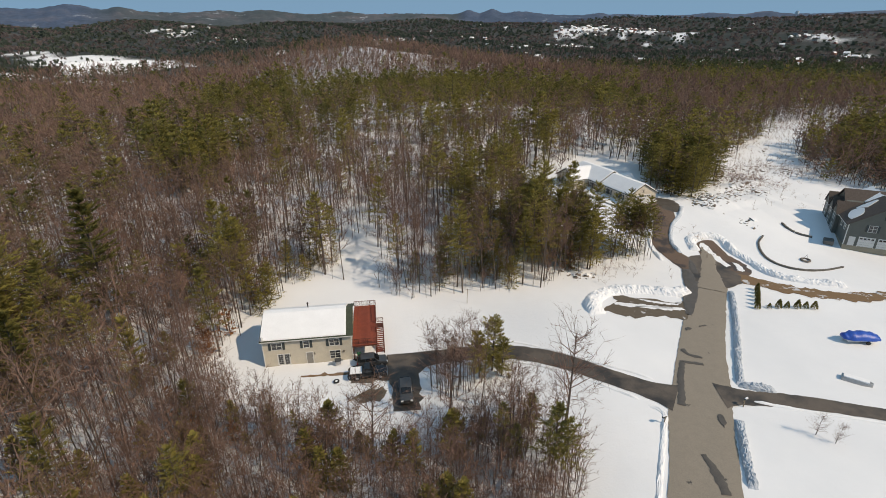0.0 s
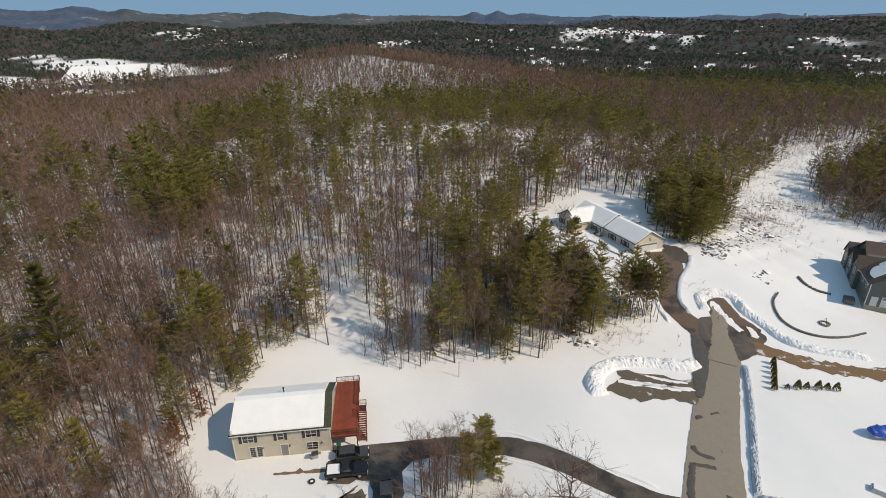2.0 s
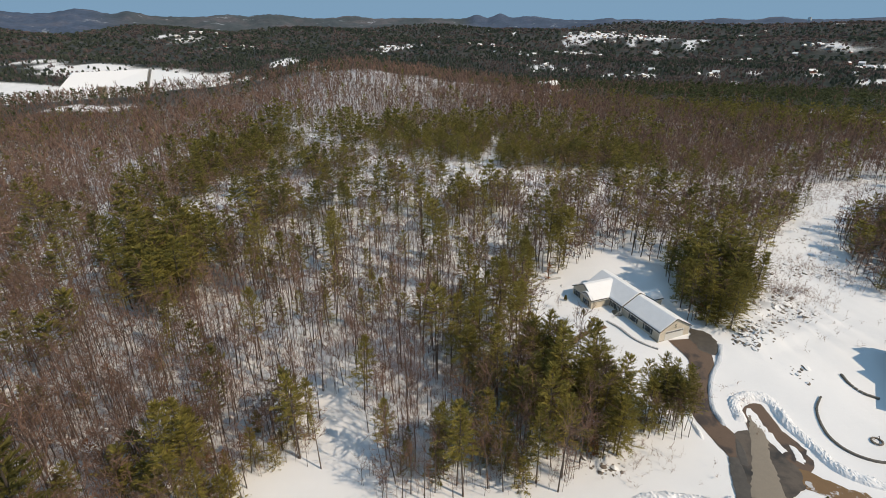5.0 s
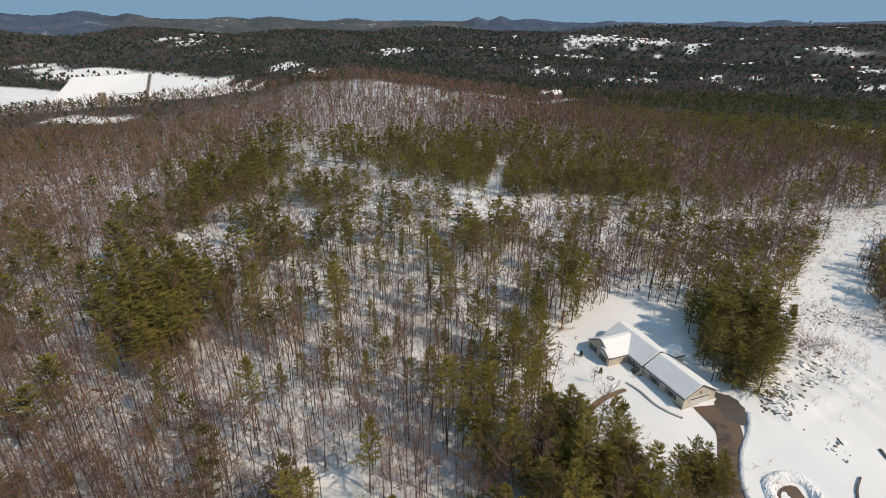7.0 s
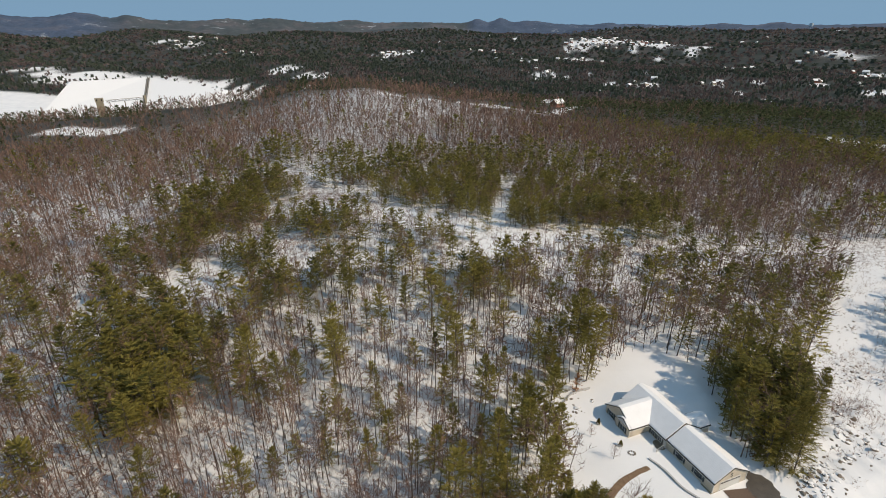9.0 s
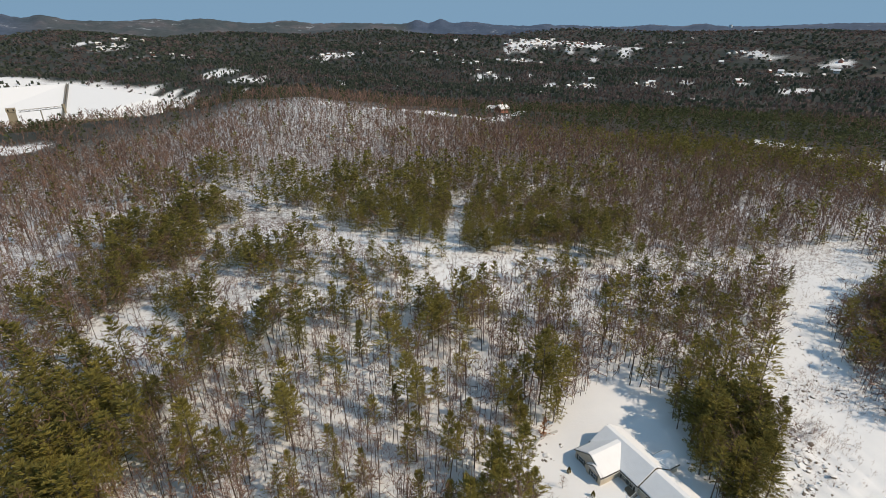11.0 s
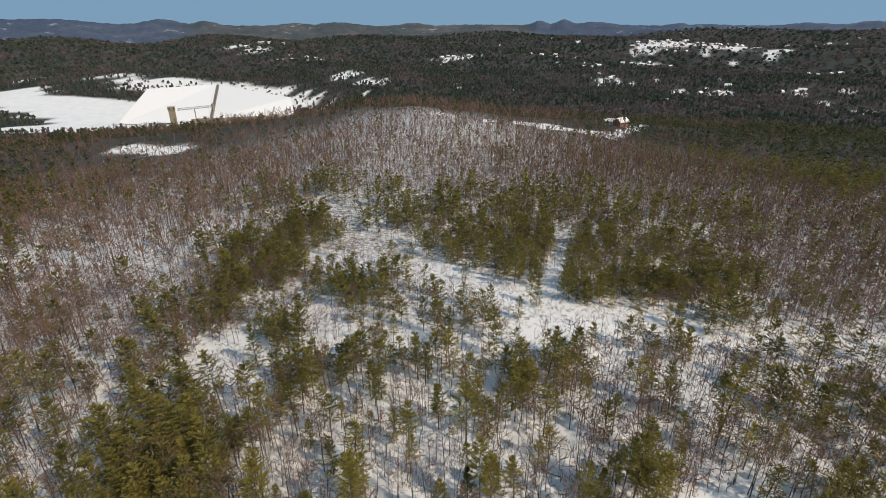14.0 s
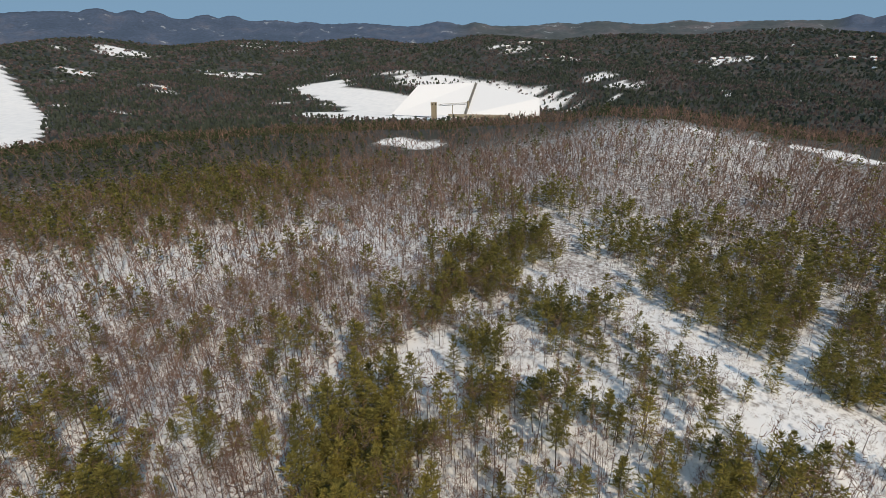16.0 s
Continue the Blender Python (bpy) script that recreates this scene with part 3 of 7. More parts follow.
def bare_tree(rng, h=14.0, limbs=14, twigs=200, twig_w=0.05, twig_l=1.3, sides=5, segs=4, rad=0.14, spread=0.24, low=0.38, up=0.0):
    """A slender hardwood: bent limbs, forked branches and a haze of twigs at their ends."""
    tv, tf, at = stem(h, rad, sides, segs, 0.03, rng)
    u = np.sort(rng.uniform(low, 0.96, limbs))
    az, el = rng.uniform(0, 6.283, limbs), rng.uniform(0.3, 0.95, limbs)
    way = np.stack([np.cos(az) * np.cos(el), np.sin(az) * np.cos(el), np.sin(el)], -1)
    ln = h * spread * (1.3 - 0.85 * u) * rng.uniform(0.65, 1.35, limbs)
    lb = at(u)
    rise = np.stack([rng.normal(0, 0.3, limbs), rng.normal(0, 0.3, limbs), rng.uniform(0.2, 1.1, limbs)], -1)
    lv, lf, mid, tip = boughs(lb, way, rise, ln, np.full(limbs, max(rad * 0.62, twig_w * 1.1)), rng)
    pieces = [(tv, tf, 0), (lv, lf, 1)]
    # branches leave the limbs, twigs leave the branches
    n = max(4, twigs // 4)
    pick, s = rng.integers(0, limbs, n), rng.uniform(0.2, 1.0, n)
    bb = np.where((s < 0.5)[:, None], lb[pick] + (mid - lb)[pick] * (2 * s)[:, None], mid[pick] + (tip - mid)[pick] * (2 * s - 1)[:, None])
    bd = unit(unit(tip - lb)[pick] * 0.75 + rng.normal(0, 0.6 - 0.3 * up, (n, 3)) + np.array([0, 0, 0.1 + 0.6 * up]))
    bl = twig_l * 1.25 * rng.uniform(0.6, 1.4, n)
    bv, bf = blades(bb, bd, bl, np.full(n, twig_w * 1.25), rng)
    pieces.append((bv, bf, 1))
    m = twigs - n
    pick, s = rng.integers(0, n, m), rng.uniform(0.15, 1.0, m)
    tb = bb[pick] + bd[pick] * (bl[pick] * s)[:, None]
    top = rng.random(m) < 0.14
    tb[top] = at(rng.uniform(0.78, 0.99, top.sum()))
    td = unit(bd[pick] * (0.7 - 0.3 * up) + rng.normal(0, 0.65 - 0.35 * up, (m, 3)) + np.array([0, 0, 0.15 + 0.6 * up]))
    wv, wf = blades(tb, td, twig_l * 0.85 * rng.uniform(0.5, 1.4, m), twig_w * rng.uniform(0.6, 1.2, m), rng)
    pieces.append((wv, wf, 1))
    return join(pieces)


def pine_tree(rng, h=15.0, low=0.35, reach=3.2, whorls=13, arms=6, tufts=7, tuft_l=1.0, tuft_w=0.5, sides=5, segs=3, rad=0.17, shape=0.75):
    """A white pine: separate whorls of level boughs, each a flat spray of needle tufts that turns up at its tip."""
    tv, tf, at = stem(h, rad, sides, segs, 0.012, rng)
    n = whorls * arms
    u = np.repeat(np.linspace(low, 0.97, whorls) + rng.normal(0, 0.012, whorls), arms) + rng.normal(0, 0.007, n)
    k = np.clip((u - low) / (1 - low), 0, 1)
    az = np.repeat(rng.uniform(0, 6.283, whorls), arms) + np.tile(np.arange(arms) * 6.283 / arms, whorls) + rng.normal(0, 0.28, n)
    lop = 1 + 0.22 * np.cos(az - rng.uniform(0, 6.283))
    ln = reach * np.clip(1 - k, 0.05, 1) ** shape * np.minimum(1, 0.6 + 2.0 * k) * np.repeat(rng.uniform(0.85, 1.3, whorls), arms) * rng.uniform(0.65, 1.3, n) * lop
    el = -0.1 + 0.75 * k ** 1.3 + rng.normal(0, 0.09, n)
    way = np.stack([np.cos(az) * np.cos(el), np.sin(az) * np.cos(el), np.sin(el)], -1)
    b = at(np.clip(u, 0, 1))
    pieces = [(tv, tf, 0)]
    if tufts > 3:
        pieces.append((*blades(b, way, ln, np.full(n, 0.07), rng), 0))
    m = n * tufts
    j = np.repeat(np.arange(n), tufts)
    s = np.tile((np.arange(tufts) + 0.5) / tufts, n) + rng.uniform(-0.5, 0.5, m) / tufts
    s = 0.22 + 0.78 * s ** 0.8
    base = b[j] + way[j] * (ln[j] * s)[:, None] + np.array([0, 0, 1.0]) * (0.10 * ln[j] * s * s)[:, None] - way[j] * (0.3 * tuft_l)
    side = np.stack([-np.sin(az[j]), np.cos(az[j]), np.zeros(m)], -1)
    hand = np.where(np.tile(np.arange(tufts), n) % 2 == 0, 1, -1) * rng.uniform(0.05, 1.0, m)
    td = unit(way[j] * 0.75 + side * hand[:, None] + np.array([0, 0, 0.22]) + rng.normal(0, 0.16, (m, 3)))
    v, f = blades(base, td, tuft_l * (1.25 - 0.5 * s) * rng.uniform(0.65, 1.25, m), tuft_w * rng.uniform(0.6, 1.3, m), rng, True, 0.4)
    pieces.append((v, f, 1))
    v, f = blades(at(np.array([0.955, 0.96, 0.965])), unit(rng.normal(0, 0.15, (3, 3)) + np.array([0, 0, 1])), np.full(3, 0.07 * h), np.full(3, tuft_w * 0.5), rng)
    pieces.append((v, f, 1))
    return join(pieces)


def scatter(lo, hi, spacing, seed, a0=-80, a1=59):
    """Jittered places in a ring of the land round (0, 70), over the bearings that face the woods."""
    rng = np.random.default_rng(seed)
    g = np.arange(-hi, hi, spacing)
    x, y = np.meshgrid(g, g)
    x = x.ravel() + rng.uniform(-0.48, 0.48, x.size) * spacing
    y = y.ravel() + rng.uniform(-0.48, 0.48, y.size) * spacing + 70
    r, a = np.hypot(x, y - 70), np.degrees(np.arctan2(x, y + 25))
    keep = (r >= lo) & (r < hi) & (a > a0) & (a < a1)
    x, y = x[keep], y[keep]
    keep = rng.random(len(x)) > open_ground(x, y) * 1.03
    for px, py, pr in TALL_PINES + MORE_PINES + YOUNG_PINES:
        keep &= np.hypot(x - px, y - py) > pr * 0.75
    return x[keep], y[keep], rng


# groves of pine: x, y, radius, share
GROVES_WEST = [(-78, 152, 7.2, 0.95), (-86, 167, 7, 0.95), (-68, 156, 7.1, 0.9), (-71, 141, 7.6, 0.9), (-93, 181, 5.6, 0.8), (-103, 198, 5.8, 0.6), (-67, 133, 6, 0.8), (-91, 176, 9, 0.95), (-70, 206, 7.6, 0.85), (-66, 194, 5.4, 0.8),
               (-89, 217, 10, 0.5), (-59, 188, 5.2, 0.6), (-49, 192, 8.5, 0.6), (-31, 195, 5, 0.5), (-173, 111, 16, 0.4), (-132, 111, 13.5, 0.5), (-57, 151, 16, 0.2), (-18, 155, 16, 0.2), (7, 191, 6.1, 0.7), (5, 200, 7.5, 0.7), (15, 202, 8.5, 0.75)]
GROVES_YOUNG = [(-58, 241, 6.9, 0.9), (-65, 230, 5.9, 0.7), (-91, 256, 6.9, 0.7), (-122, 283, 10, 0.6), (-89, 280, 9.4, 0.75), (-105, 325, 11, 0.75), (-158, 363, 15, 0.6), (-112, 387, 17, 0.55), (-68, 359, 18, 0.65), (-38, 357, 16, 0.6), (-77, 305, 4.6, 0.8),
                (-15, 309, 10.5, 0.75), (-1, 274, 10.8, 0.7), (14, 311, 14, 0.65), (10, 246, 9.5, 0.75), (28, 242, 10.4, 0.75), (33, 234, 8, 0.7), (60, 257, 14, 0.55), (-55, 331, 18, 0.6), (30, 365, 23, 0.5), (68, 346, 20, 0.5), (124, 345, 21, 0.5)]
GROVES_EAST = [(65, 143, 10, 0.9), (57, 126, 6, 0.9), (72, 150, 8, 0.9), (94, 179, 10, 0.3), (99, 200, 10, 0.3), (118, 202, 6.7, 0.55), (106, 188, 11, 0.35), (65, 160, 6.8, 0.35), (142, 173, 10, 0.85), (145, 161, 13, 0.85), (152, 150, 14, 0.8), (170, 190, 20, 0.7), (76, 192, 7.5, 0.3)]
GROVES_NEAR = [(6, 111, 6.6, 0.55), (19, 105, 6.5, 0.5), (28, 104, 6.6, 0.6), (16, 117, 5.8, 0.5), (15, 133, 6.5, 0.7), (30, 159, 7.8, 0.55), (23, 150, 7.3, 0.5), (5, 143, 6.8, 0.4), (-40, 83, 5.7, 0.6), (-32, 87, 3.9, 0.6), (9, 124, 10, 0.35), (2, 88, 6, 0.35),
               (20, 96, 8, 0.65), (30, 101, 5, 0.85), (-67, 66, 7, 0.9), (-29, 44, 3.5, 0.75), (-27, 38, 3.2, 0.6), (12, 40, 2, 0.5), (-82, 159, 8, 0.6), (39, 99, 4, 0.9)]
GROVES_FAR = [(-480, 300, 150, 0.6), (-640, 420, 150, 0.6), (320, 560, 150, 0.85), (381, 464, 56, 0.8), (504, 468, 66, 0.75), (480, 420, 120, 0.7), (170, 690, 90, 0.6), (300, 350, 50, 0.5), (-190, 690, 45, 0.7), (-560, 560, 120, 0.55), (-400, 640, 60, 0.5)]
# tall pines that stand clear of the rest: x, y, crown radius
TALL_PINES = [(-202, 140, 6.5), (-189, 114, 6.5), (-155, 118, 5.6), (-171, 131, 4.2), (-122, 162, 3.6), (-185, 156, 3.3), (-136, 148, 3.1), (-132, 156, 3.5), (-115, 132, 2.6), (-124, 131, 2.4), (-116, 137, 2.7), (-93, 138, 4.2), (-52, 178, 3.5), (-31, 177, 3.7), (-15, 176, 3.3), (-21, 167, 3.6), (-38, 161, 3.2),
              (-89, 144, 4.8), (-124, 168, 5.0), (-13, 140, 2.9), (-30, 138, 2.6), (-43, 139, 2.5), (-22, 170, 2.6), (-7, 162, 2.6), (-24, 97, 2.8), (-31, 123, 2.0), (-9, 122, 1.9)]
MORE_PINES = [(-6, 176, 3), (-16, 180, 2.4), (-33, 182, 3.4), (-41, 169, 3.5), (-51, 171, 3.5), (-59, 182, 3), (-74, 196, 4.1), (-6, 157, 3.2), (134, 229, 4.2), (137, 212, 2.9), (200, 299, 4.4), (179, 334, 4.6), (22, 184, 2.4), (-74, 176, 4.6), (-106, 158, 4.6), (-115, 131, 5), (-97, 114, 3.5), (4, 107, 3.5), (90, 208, 4.1)]
YOUNG_PINES = [(-33, 217, 3), (-34, 209, 2.5), (-25, 214, 3.1), (-20, 219, 2.2), (-14, 224, 2.8), (-10, 226, 2.3), (-39, 202, 3), (-27, 193, 3), (-20, 197, 3.3), (-17, 205, 2.4), (-2, 203, 3.4), (27, 209, 2.8), (17, 206, 2.8), (44, 224, 2)]


def young_pines_at(x, y):
    """The old clearing beyond the houses, grown up with young pines."""
    return ss(-150, -110, x) * ss(112, 84, x) * ss(192, 220, y) * ss(415, 375, y)


def pine_share(x, y):
    s = 0.06 + 0.05 * wave(x, y, 60, 9)
    s = s + 0.10 * mound(x, y, -25, 245, 110, 75) + 0.08 * mound(x, y, 0, 178, 62, 36) + 0.1 * ss(420, 600, np.hypot(x, y))
    for gx, gy, gr, gs in GROVES_WEST + GROVES_YOUNG + GROVES_EAST + GROVES_NEAR + GROVES_FAR:
        s = np.maximum(s, gs * np.clip(1.7 - np.hypot(x - gx, y - gy) / gr, 0, 1))
    s = np.maximum(s, young_pines_at(x, y) * (0.34 + 0.4 * wave(x, y, 36, 3) + 0.2 * wave(x, y, 15, 8)))
    r = np.hypot(x, y)
    s = s * (1 - 0.75 * mound(x, y, -62, 530, 190, 110))
    band = 0.66 + 0.6 * wave(x, y, 520, 6) + 0.5 * wave(x * 0.6, y, 170, 3) + 0.35 * wave(x, y, 75, 5)
    return np.where(r > 900, np.clip(band - 0.3 * ss(250, 700, x) * ss(900, 1250, r), 0.06, 0.94), s)


def forest(name, makers, x, y, scale, tint, mats, label, seed, sink=0.15, lean=0.045):
    """Many trees as one joined mesh: each is one of a few grown shapes, turned, scaled and tinted."""
    rng = np.random.default_rng(seed)
    shapes = [mk(rng) for mk in makers]
    which = rng.integers(0, len(shapes), len(x))
    vs, fs, ms, ts, k = [], [], [], [], 0
    z = height(x, y) + 2.5 * wave(x, y, 140, 2) * ss(420, 700, np.hypot(x, y)) - sink
    for w, (v, f, m) in enumerate(shapes):
        i = np.flatnonzero(which == w)
        if not len(i):
            continue
        a, s = rng.uniform(0, 6.283, len(i)), scale[i]
        wide = s * rng.uniform(0.9, 1.25, len(i))
        c, q = np.cos(a), np.sin(a)
        X = (v[None, :, 0] * c[:, None] - v[None, :, 1] * q[:, None]) * wide[:, None] + x[i][:, None]
        Y = (v[None, :, 0] * q[:, None] + v[None, :, 1] * c[:, None]) * wide[:, None] + y[i][:, None]
        Z = v[None, :, 2] * s[:, None]
        X, Y, Z = X + Z * rng.normal(0, lean, len(i))[:, None], Y + Z * rng.normal(0, lean, len(i))[:, None], Z + z[i][:, None]
        vs.append(np.stack([X, Y, Z], -1).reshape(-1, 3).astype(np.float32))
        fs.append((f[None] + (np.arange(len(i)) * len(v))[:, None, None]).reshape(-1, 3) + k)
        ms.append(np.tile(m, len(i)))
        ts.append(np.repeat(tint[i], len(v)))
        k += len(i) * len(v)
    ob = mesh_from(name, np.vstack(vs), np.vstack(fs), mats, np.concatenate(ms), np.concatenate(ts))
    return tagged(ob, label, "woods", kind="stuff")


def spire(rng, h, w, n, pointed):
    """A far tree: a few upright jagged sprays, pointed like a conifer or spreading like a bare crown."""
    a = rng.uniform(0, 6.283, n)
    b = np.stack([np.cos(a), np.sin(a), np.zeros(n)], -1) * w * rng.uniform(0.0, 0.35, n)[:, None]
    b[:, 2] = h * rng.uniform(0.0, 0.35, n)
    if pointed:
        v, f = blades(b, unit(rng.normal(0, 0.16, (n, 3)) + np.array([0, 0, 1])), h * rng.uniform(0.5, 0.85, n), w * rng.uniform(0.8, 1.3, n), rng, False, 0.3)
    else:
        out = np.stack([np.cos(a) * 0.35, np.sin(a) * 0.35, np.ones(n)], -1)
        v, f = blades(b, unit(out), h * rng.uniform(0.45, 0.8, n), w * rng.uniform(0.35, 0.7, n), rng, False, 0.7)
    return v, f, np.ones(n, int)


def mk_spire(**kw):
    return lambda rng: spire(rng, **kw)


def mk_bare(**kw):
    return lambda rng: bare_tree(rng, **kw)


def mk_pine(**kw):
    return lambda rng: pine_tree(rng, **kw)


def single(name, makers, x, y, scale, tint, mats, label, category, group, seed):
    """Trees that stand as things of their own, each with trunk and crown."""
    rng = np.random.default_rng(seed)
    stock = []
    for mk in makers:
        v, f, m = mk(rng)
        for lv in (0.15, 0.45, 0.8):
            pair = []
            for part_name, key in (("trunk", 0), ("crown", 1)):
                fk = f[m == key]
                used, inv = np.unique(fk, return_inverse=True)
                ob = mesh_from(part_name, v[used], inv.reshape(-1, 3), [mats[key]], tint=np.full(len(used), lv))
                pair.append(ob.data)
                bpy.data.objects.remove(ob)
            stock.append((lv, pair))
    for i in range(len(x)):
        near = sorted(stock, key=lambda s: abs(s[0] - tint[i]))[:len(makers)]
        pair = near[int(rng.integers(len(near)))][1]
        m = Matrix.Translation((x[i], y[i], hz(x[i], y[i]) - 0.12)) @ Euler((rng.normal(0, 0.035), rng.normal(0, 0.035), rng.uniform(0, 6.283))).to_matrix().to_4x4()
        top = thing(name, m @ Matrix.Diagonal((scale[i], scale[i], scale[i], 1)), label, category, group)
        for part_name, me in zip(("trunk", "crown"), pair):
            o = new(part_name, me)
            o.parent = top


def grow_woods():
    # the nearest wood: single trees, the rest joined
    x, y, rng = scatter(0, 128, 2.7, 11)
    thin = rng.random(len(x)) < (0.93 + 0.25 * wave(x, y, 24, 7)) * (1 - 0.48 * mound(x, y, -10, 172, 55, 32)) * (1 - 0.4 * mound(x, y, -26, 102, 20, 16)) * (1 - 0.3 * mound(x, y, -110, 190, 30, 50))
    x, y = x[thin], y[thin]
    pine = rng.random(len(x)) < pine_share(x, y)
    scale = np.clip(rng.normal(0.9, 0.17, len(x)), 0.45, 1.35)
    tint = np.clip(0.5 + 0.3 * wave(x, y, 18, 2) + rng.normal(0, 0.22, len(x)), 0, 1)
    bare_near = [mk_bare(h=hh, limbs=18, twigs=430, twig_w=0.045, twig_l=1.0, up=0.3, rad=0.115, spread=sp) for hh, sp in ((13.5, 0.3), (14.5, 0.34), (12, 0.36), (13.5, 0.28))]
    pine_near = [mk_pine(h=hh, low=lw, reach=rr, whorls=wh, shape=0.62, arms=5, tufts=26, tuft_l=0.75, tuft_w=0.15) for hh, lw, rr, wh in ((16.5, 0.4, 3.8, 12), (17.5, 0.5, 4.0, 11), (12, 0.15, 3.3, 12), (15.5, 0.55, 3.4, 8))]
    scale = np.where((y < 57) & (x > -34), scale * 0.62, scale)
    for spots, makers, full, label, group in ((TALL_PINES + MORE_PINES, pine_near, 3.6, "tall white pine standing clear above the leafless trees", "tall pines"),
                                              (YOUNG_PINES, [mk_pine(h=11, low=0.3, reach=3.0, whorls=10, arms=5, tufts=22, tuft_l=0.7, tuft_w=0.17, rad=0.11, shape=0.6), mk_pine(h=10, low=0.42, reach=2.9, whorls=8, arms=5, tufts=22, tuft_l=0.7, tuft_w=0.17, rad=0.1, shape=0.5)], 3.0, "slender young pine standing in the old clearing", "young pines of the clearing")):
        p = np.array(spots)
        single("pine_tree", makers, p[:, 0], p[:, 1], np.clip(p[:, 2] / full, 0.72, 1.4), rng.uniform(0, 0.8, len(p)), [BARK, NEEDLES], label, "tree", group, len(p))
    front = np.hypot(x - 0, y - 75)
    for kind in (False, True):
        i = np.flatnonzero(pine == kind)
        i = i[np.argsort(front[i])]
        one, rest = i[:240], i[240:]
        mats = [BARK, NEEDLES] if kind else [BARK, TWIGS]
        makers = pine_near if kind else bare_near
        single("pine_tree" if kind else "bare_tree", makers, x[one], y[one], scale[one], np.clip(tint[one] + 0.28 * kind, 0, 1), mats,
               "tall white pine with olive-green needles in the snowy wood" if kind else "slender leafless hardwood tree standing in the snowy wood",
               "tree", "pines of the wood" if kind else "leafless trees of the wood", 21 + kind)
        if len(rest):
            if kind:
                makers = [mk_pine(h=hh, low=lw, reach=rr, shape=0.6, whorls=wh, arms=5, tufts=9, tuft_l=1.0, tuft_w=0.3) for hh, lw, rr, wh in ((15, 0.34, 3.8, 10), (12, 0.14, 3.5, 10), (15, 0.45, 3.7, 8))]
            else:
                makers = [mk_bare(h=hh, limbs=9, twigs=122, twig_w=0.08, twig_l=1.2, up=0.25, rad=0.105, spread=sp, sides=4, segs=2) for hh, sp in ((13.5, 0.3), (14.5, 0.34), (12, 0.36), (13.5, 0.28))]
            forest("pine_wood" if kind else "leafless_wood", makers, x[rest], y[rest], scale[rest], tint[rest], mats,
                   "white pines among leafless trees near the houses" if kind else "grey-brown leafless hardwoods near the houses", 31 + kind)
    a = np.random.default_rng(77)
    x, y = np.concatenate([a.uniform(-75, 18, 2000), a.uniform(-80, 45, 700), a.uniform(-38, 16, 900)]), np.concatenate([a.uniform(22, 64, 2000), a.uniform(64, 118, 700), a.uniform(30, 53, 900)])
    keep = (open_ground(x, y) < 0.5) & (np.hypot(x, y - 10) > 12)
    x, y = x[keep], y[keep]
    low = [mk_bare(h=hh, limbs=9, twigs=60, twig_w=0.042, twig_l=0.8, up=0.4, rad=0.05, spread=0.33, low=0.2, sides=3, segs=2) for hh in (6, 7, 5)]
    forest("saplings", low, x, y, a.uniform(0.6, 1.25, len(x)), a.uniform(0.2, 1, len(x)), [BARK, TWIGS], "dense leafless saplings and brush in the near wood", 78)
    # leafless undergrowth between the trunks behind the two houses
    sx, sy = a.uniform(-115, 50, 1150), a.uniform(84, 200, 1150)
    keep = (open_ground(sx, sy) < 0.3) & (a.random(1150) < 0.55 + 0.5 * wave(sx, sy, 26, 6))
    forest("saplings", [mk_bare(h=hh, limbs=6, twigs=40, twig_w=0.075, twig_l=1.1, rad=0.045, spread=0.36, low=0.12, sides=3, segs=1) for hh in (5, 7, 4)], sx[keep], sy[keep], a.uniform(0.5, 1.2, keep.sum()), a.uniform(0.2, 1, keep.sum()), [BARK, TWIGS], "leafless undergrowth between the trunks of the wood", 85)
    # bushes and young pines that close the wood's edge along the field
    p = smooth_line(FIELD + FIELD[:1], 0.5)
    p = p[(p[:, 1] > 76) & (p[:, 0] < 45)]
    p = p[a.integers(0, len(p), 300)] + a.normal(0, 3.2, (300, 2)) + np.array([0, 3.0])
    edge = p[(open_ground(p[:, 0], p[:, 1]) < 0.5)]
    forest("saplings", low, edge[:, 0], edge[:, 1], a.uniform(0.4, 1.0, len(edge)), a.uniform(0.2, 1, len(edge)), [BARK, TWIGS], "leafless bushes along the wood's edge", 83)
    firs = edge[a.random(len(edge)) < 0.16]
    bushy = [mk_pine(h=6.5, low=0.06, reach=2.1, whorls=10, arms=6, tufts=8, tuft_l=0.5, tuft_w=0.2, sides=4, segs=1, rad=0.07, shape=0.5)]
    forest("young_pines", bushy, firs[:, 0] + 1, firs[:, 1] + 1, a.uniform(0.5, 1.3, len(firs)), a.uniform(0.2, 0.9, len(firs)), [BARK, NEEDLES], "bushy young pines along the wood's edge", 84)
    i = (a.random(len(x)) < 0.035) & (x < 4)
    low = [mk_pine(h=5.5, low=0.1, reach=1.7, whorls=9, arms=5, tufts=6, tuft_l=0.6, tuft_w=0.35, sides=4, segs=1, rad=0.07)]
    forest("young_pines", low, x[i] + 1, y[i], a.uniform(0.5, 1.3, i.sum()), a.uniform(0.4, 1, i.sum()), [BARK, NEEDLES], "yellow-green young pines among the saplings", 79)
    # grey-brown undergrowth of the farther flanks, the cut strip and the small glades
    b = np.random.default_rng(91)
    x = np.concatenate([b.uniform(-210, -70, 1300), b.uniform(8, 112, 400), b.uniform(96, 330, 2000), b.uniform(116, 192, 800), b.uniform(-120, 200, 3300)])
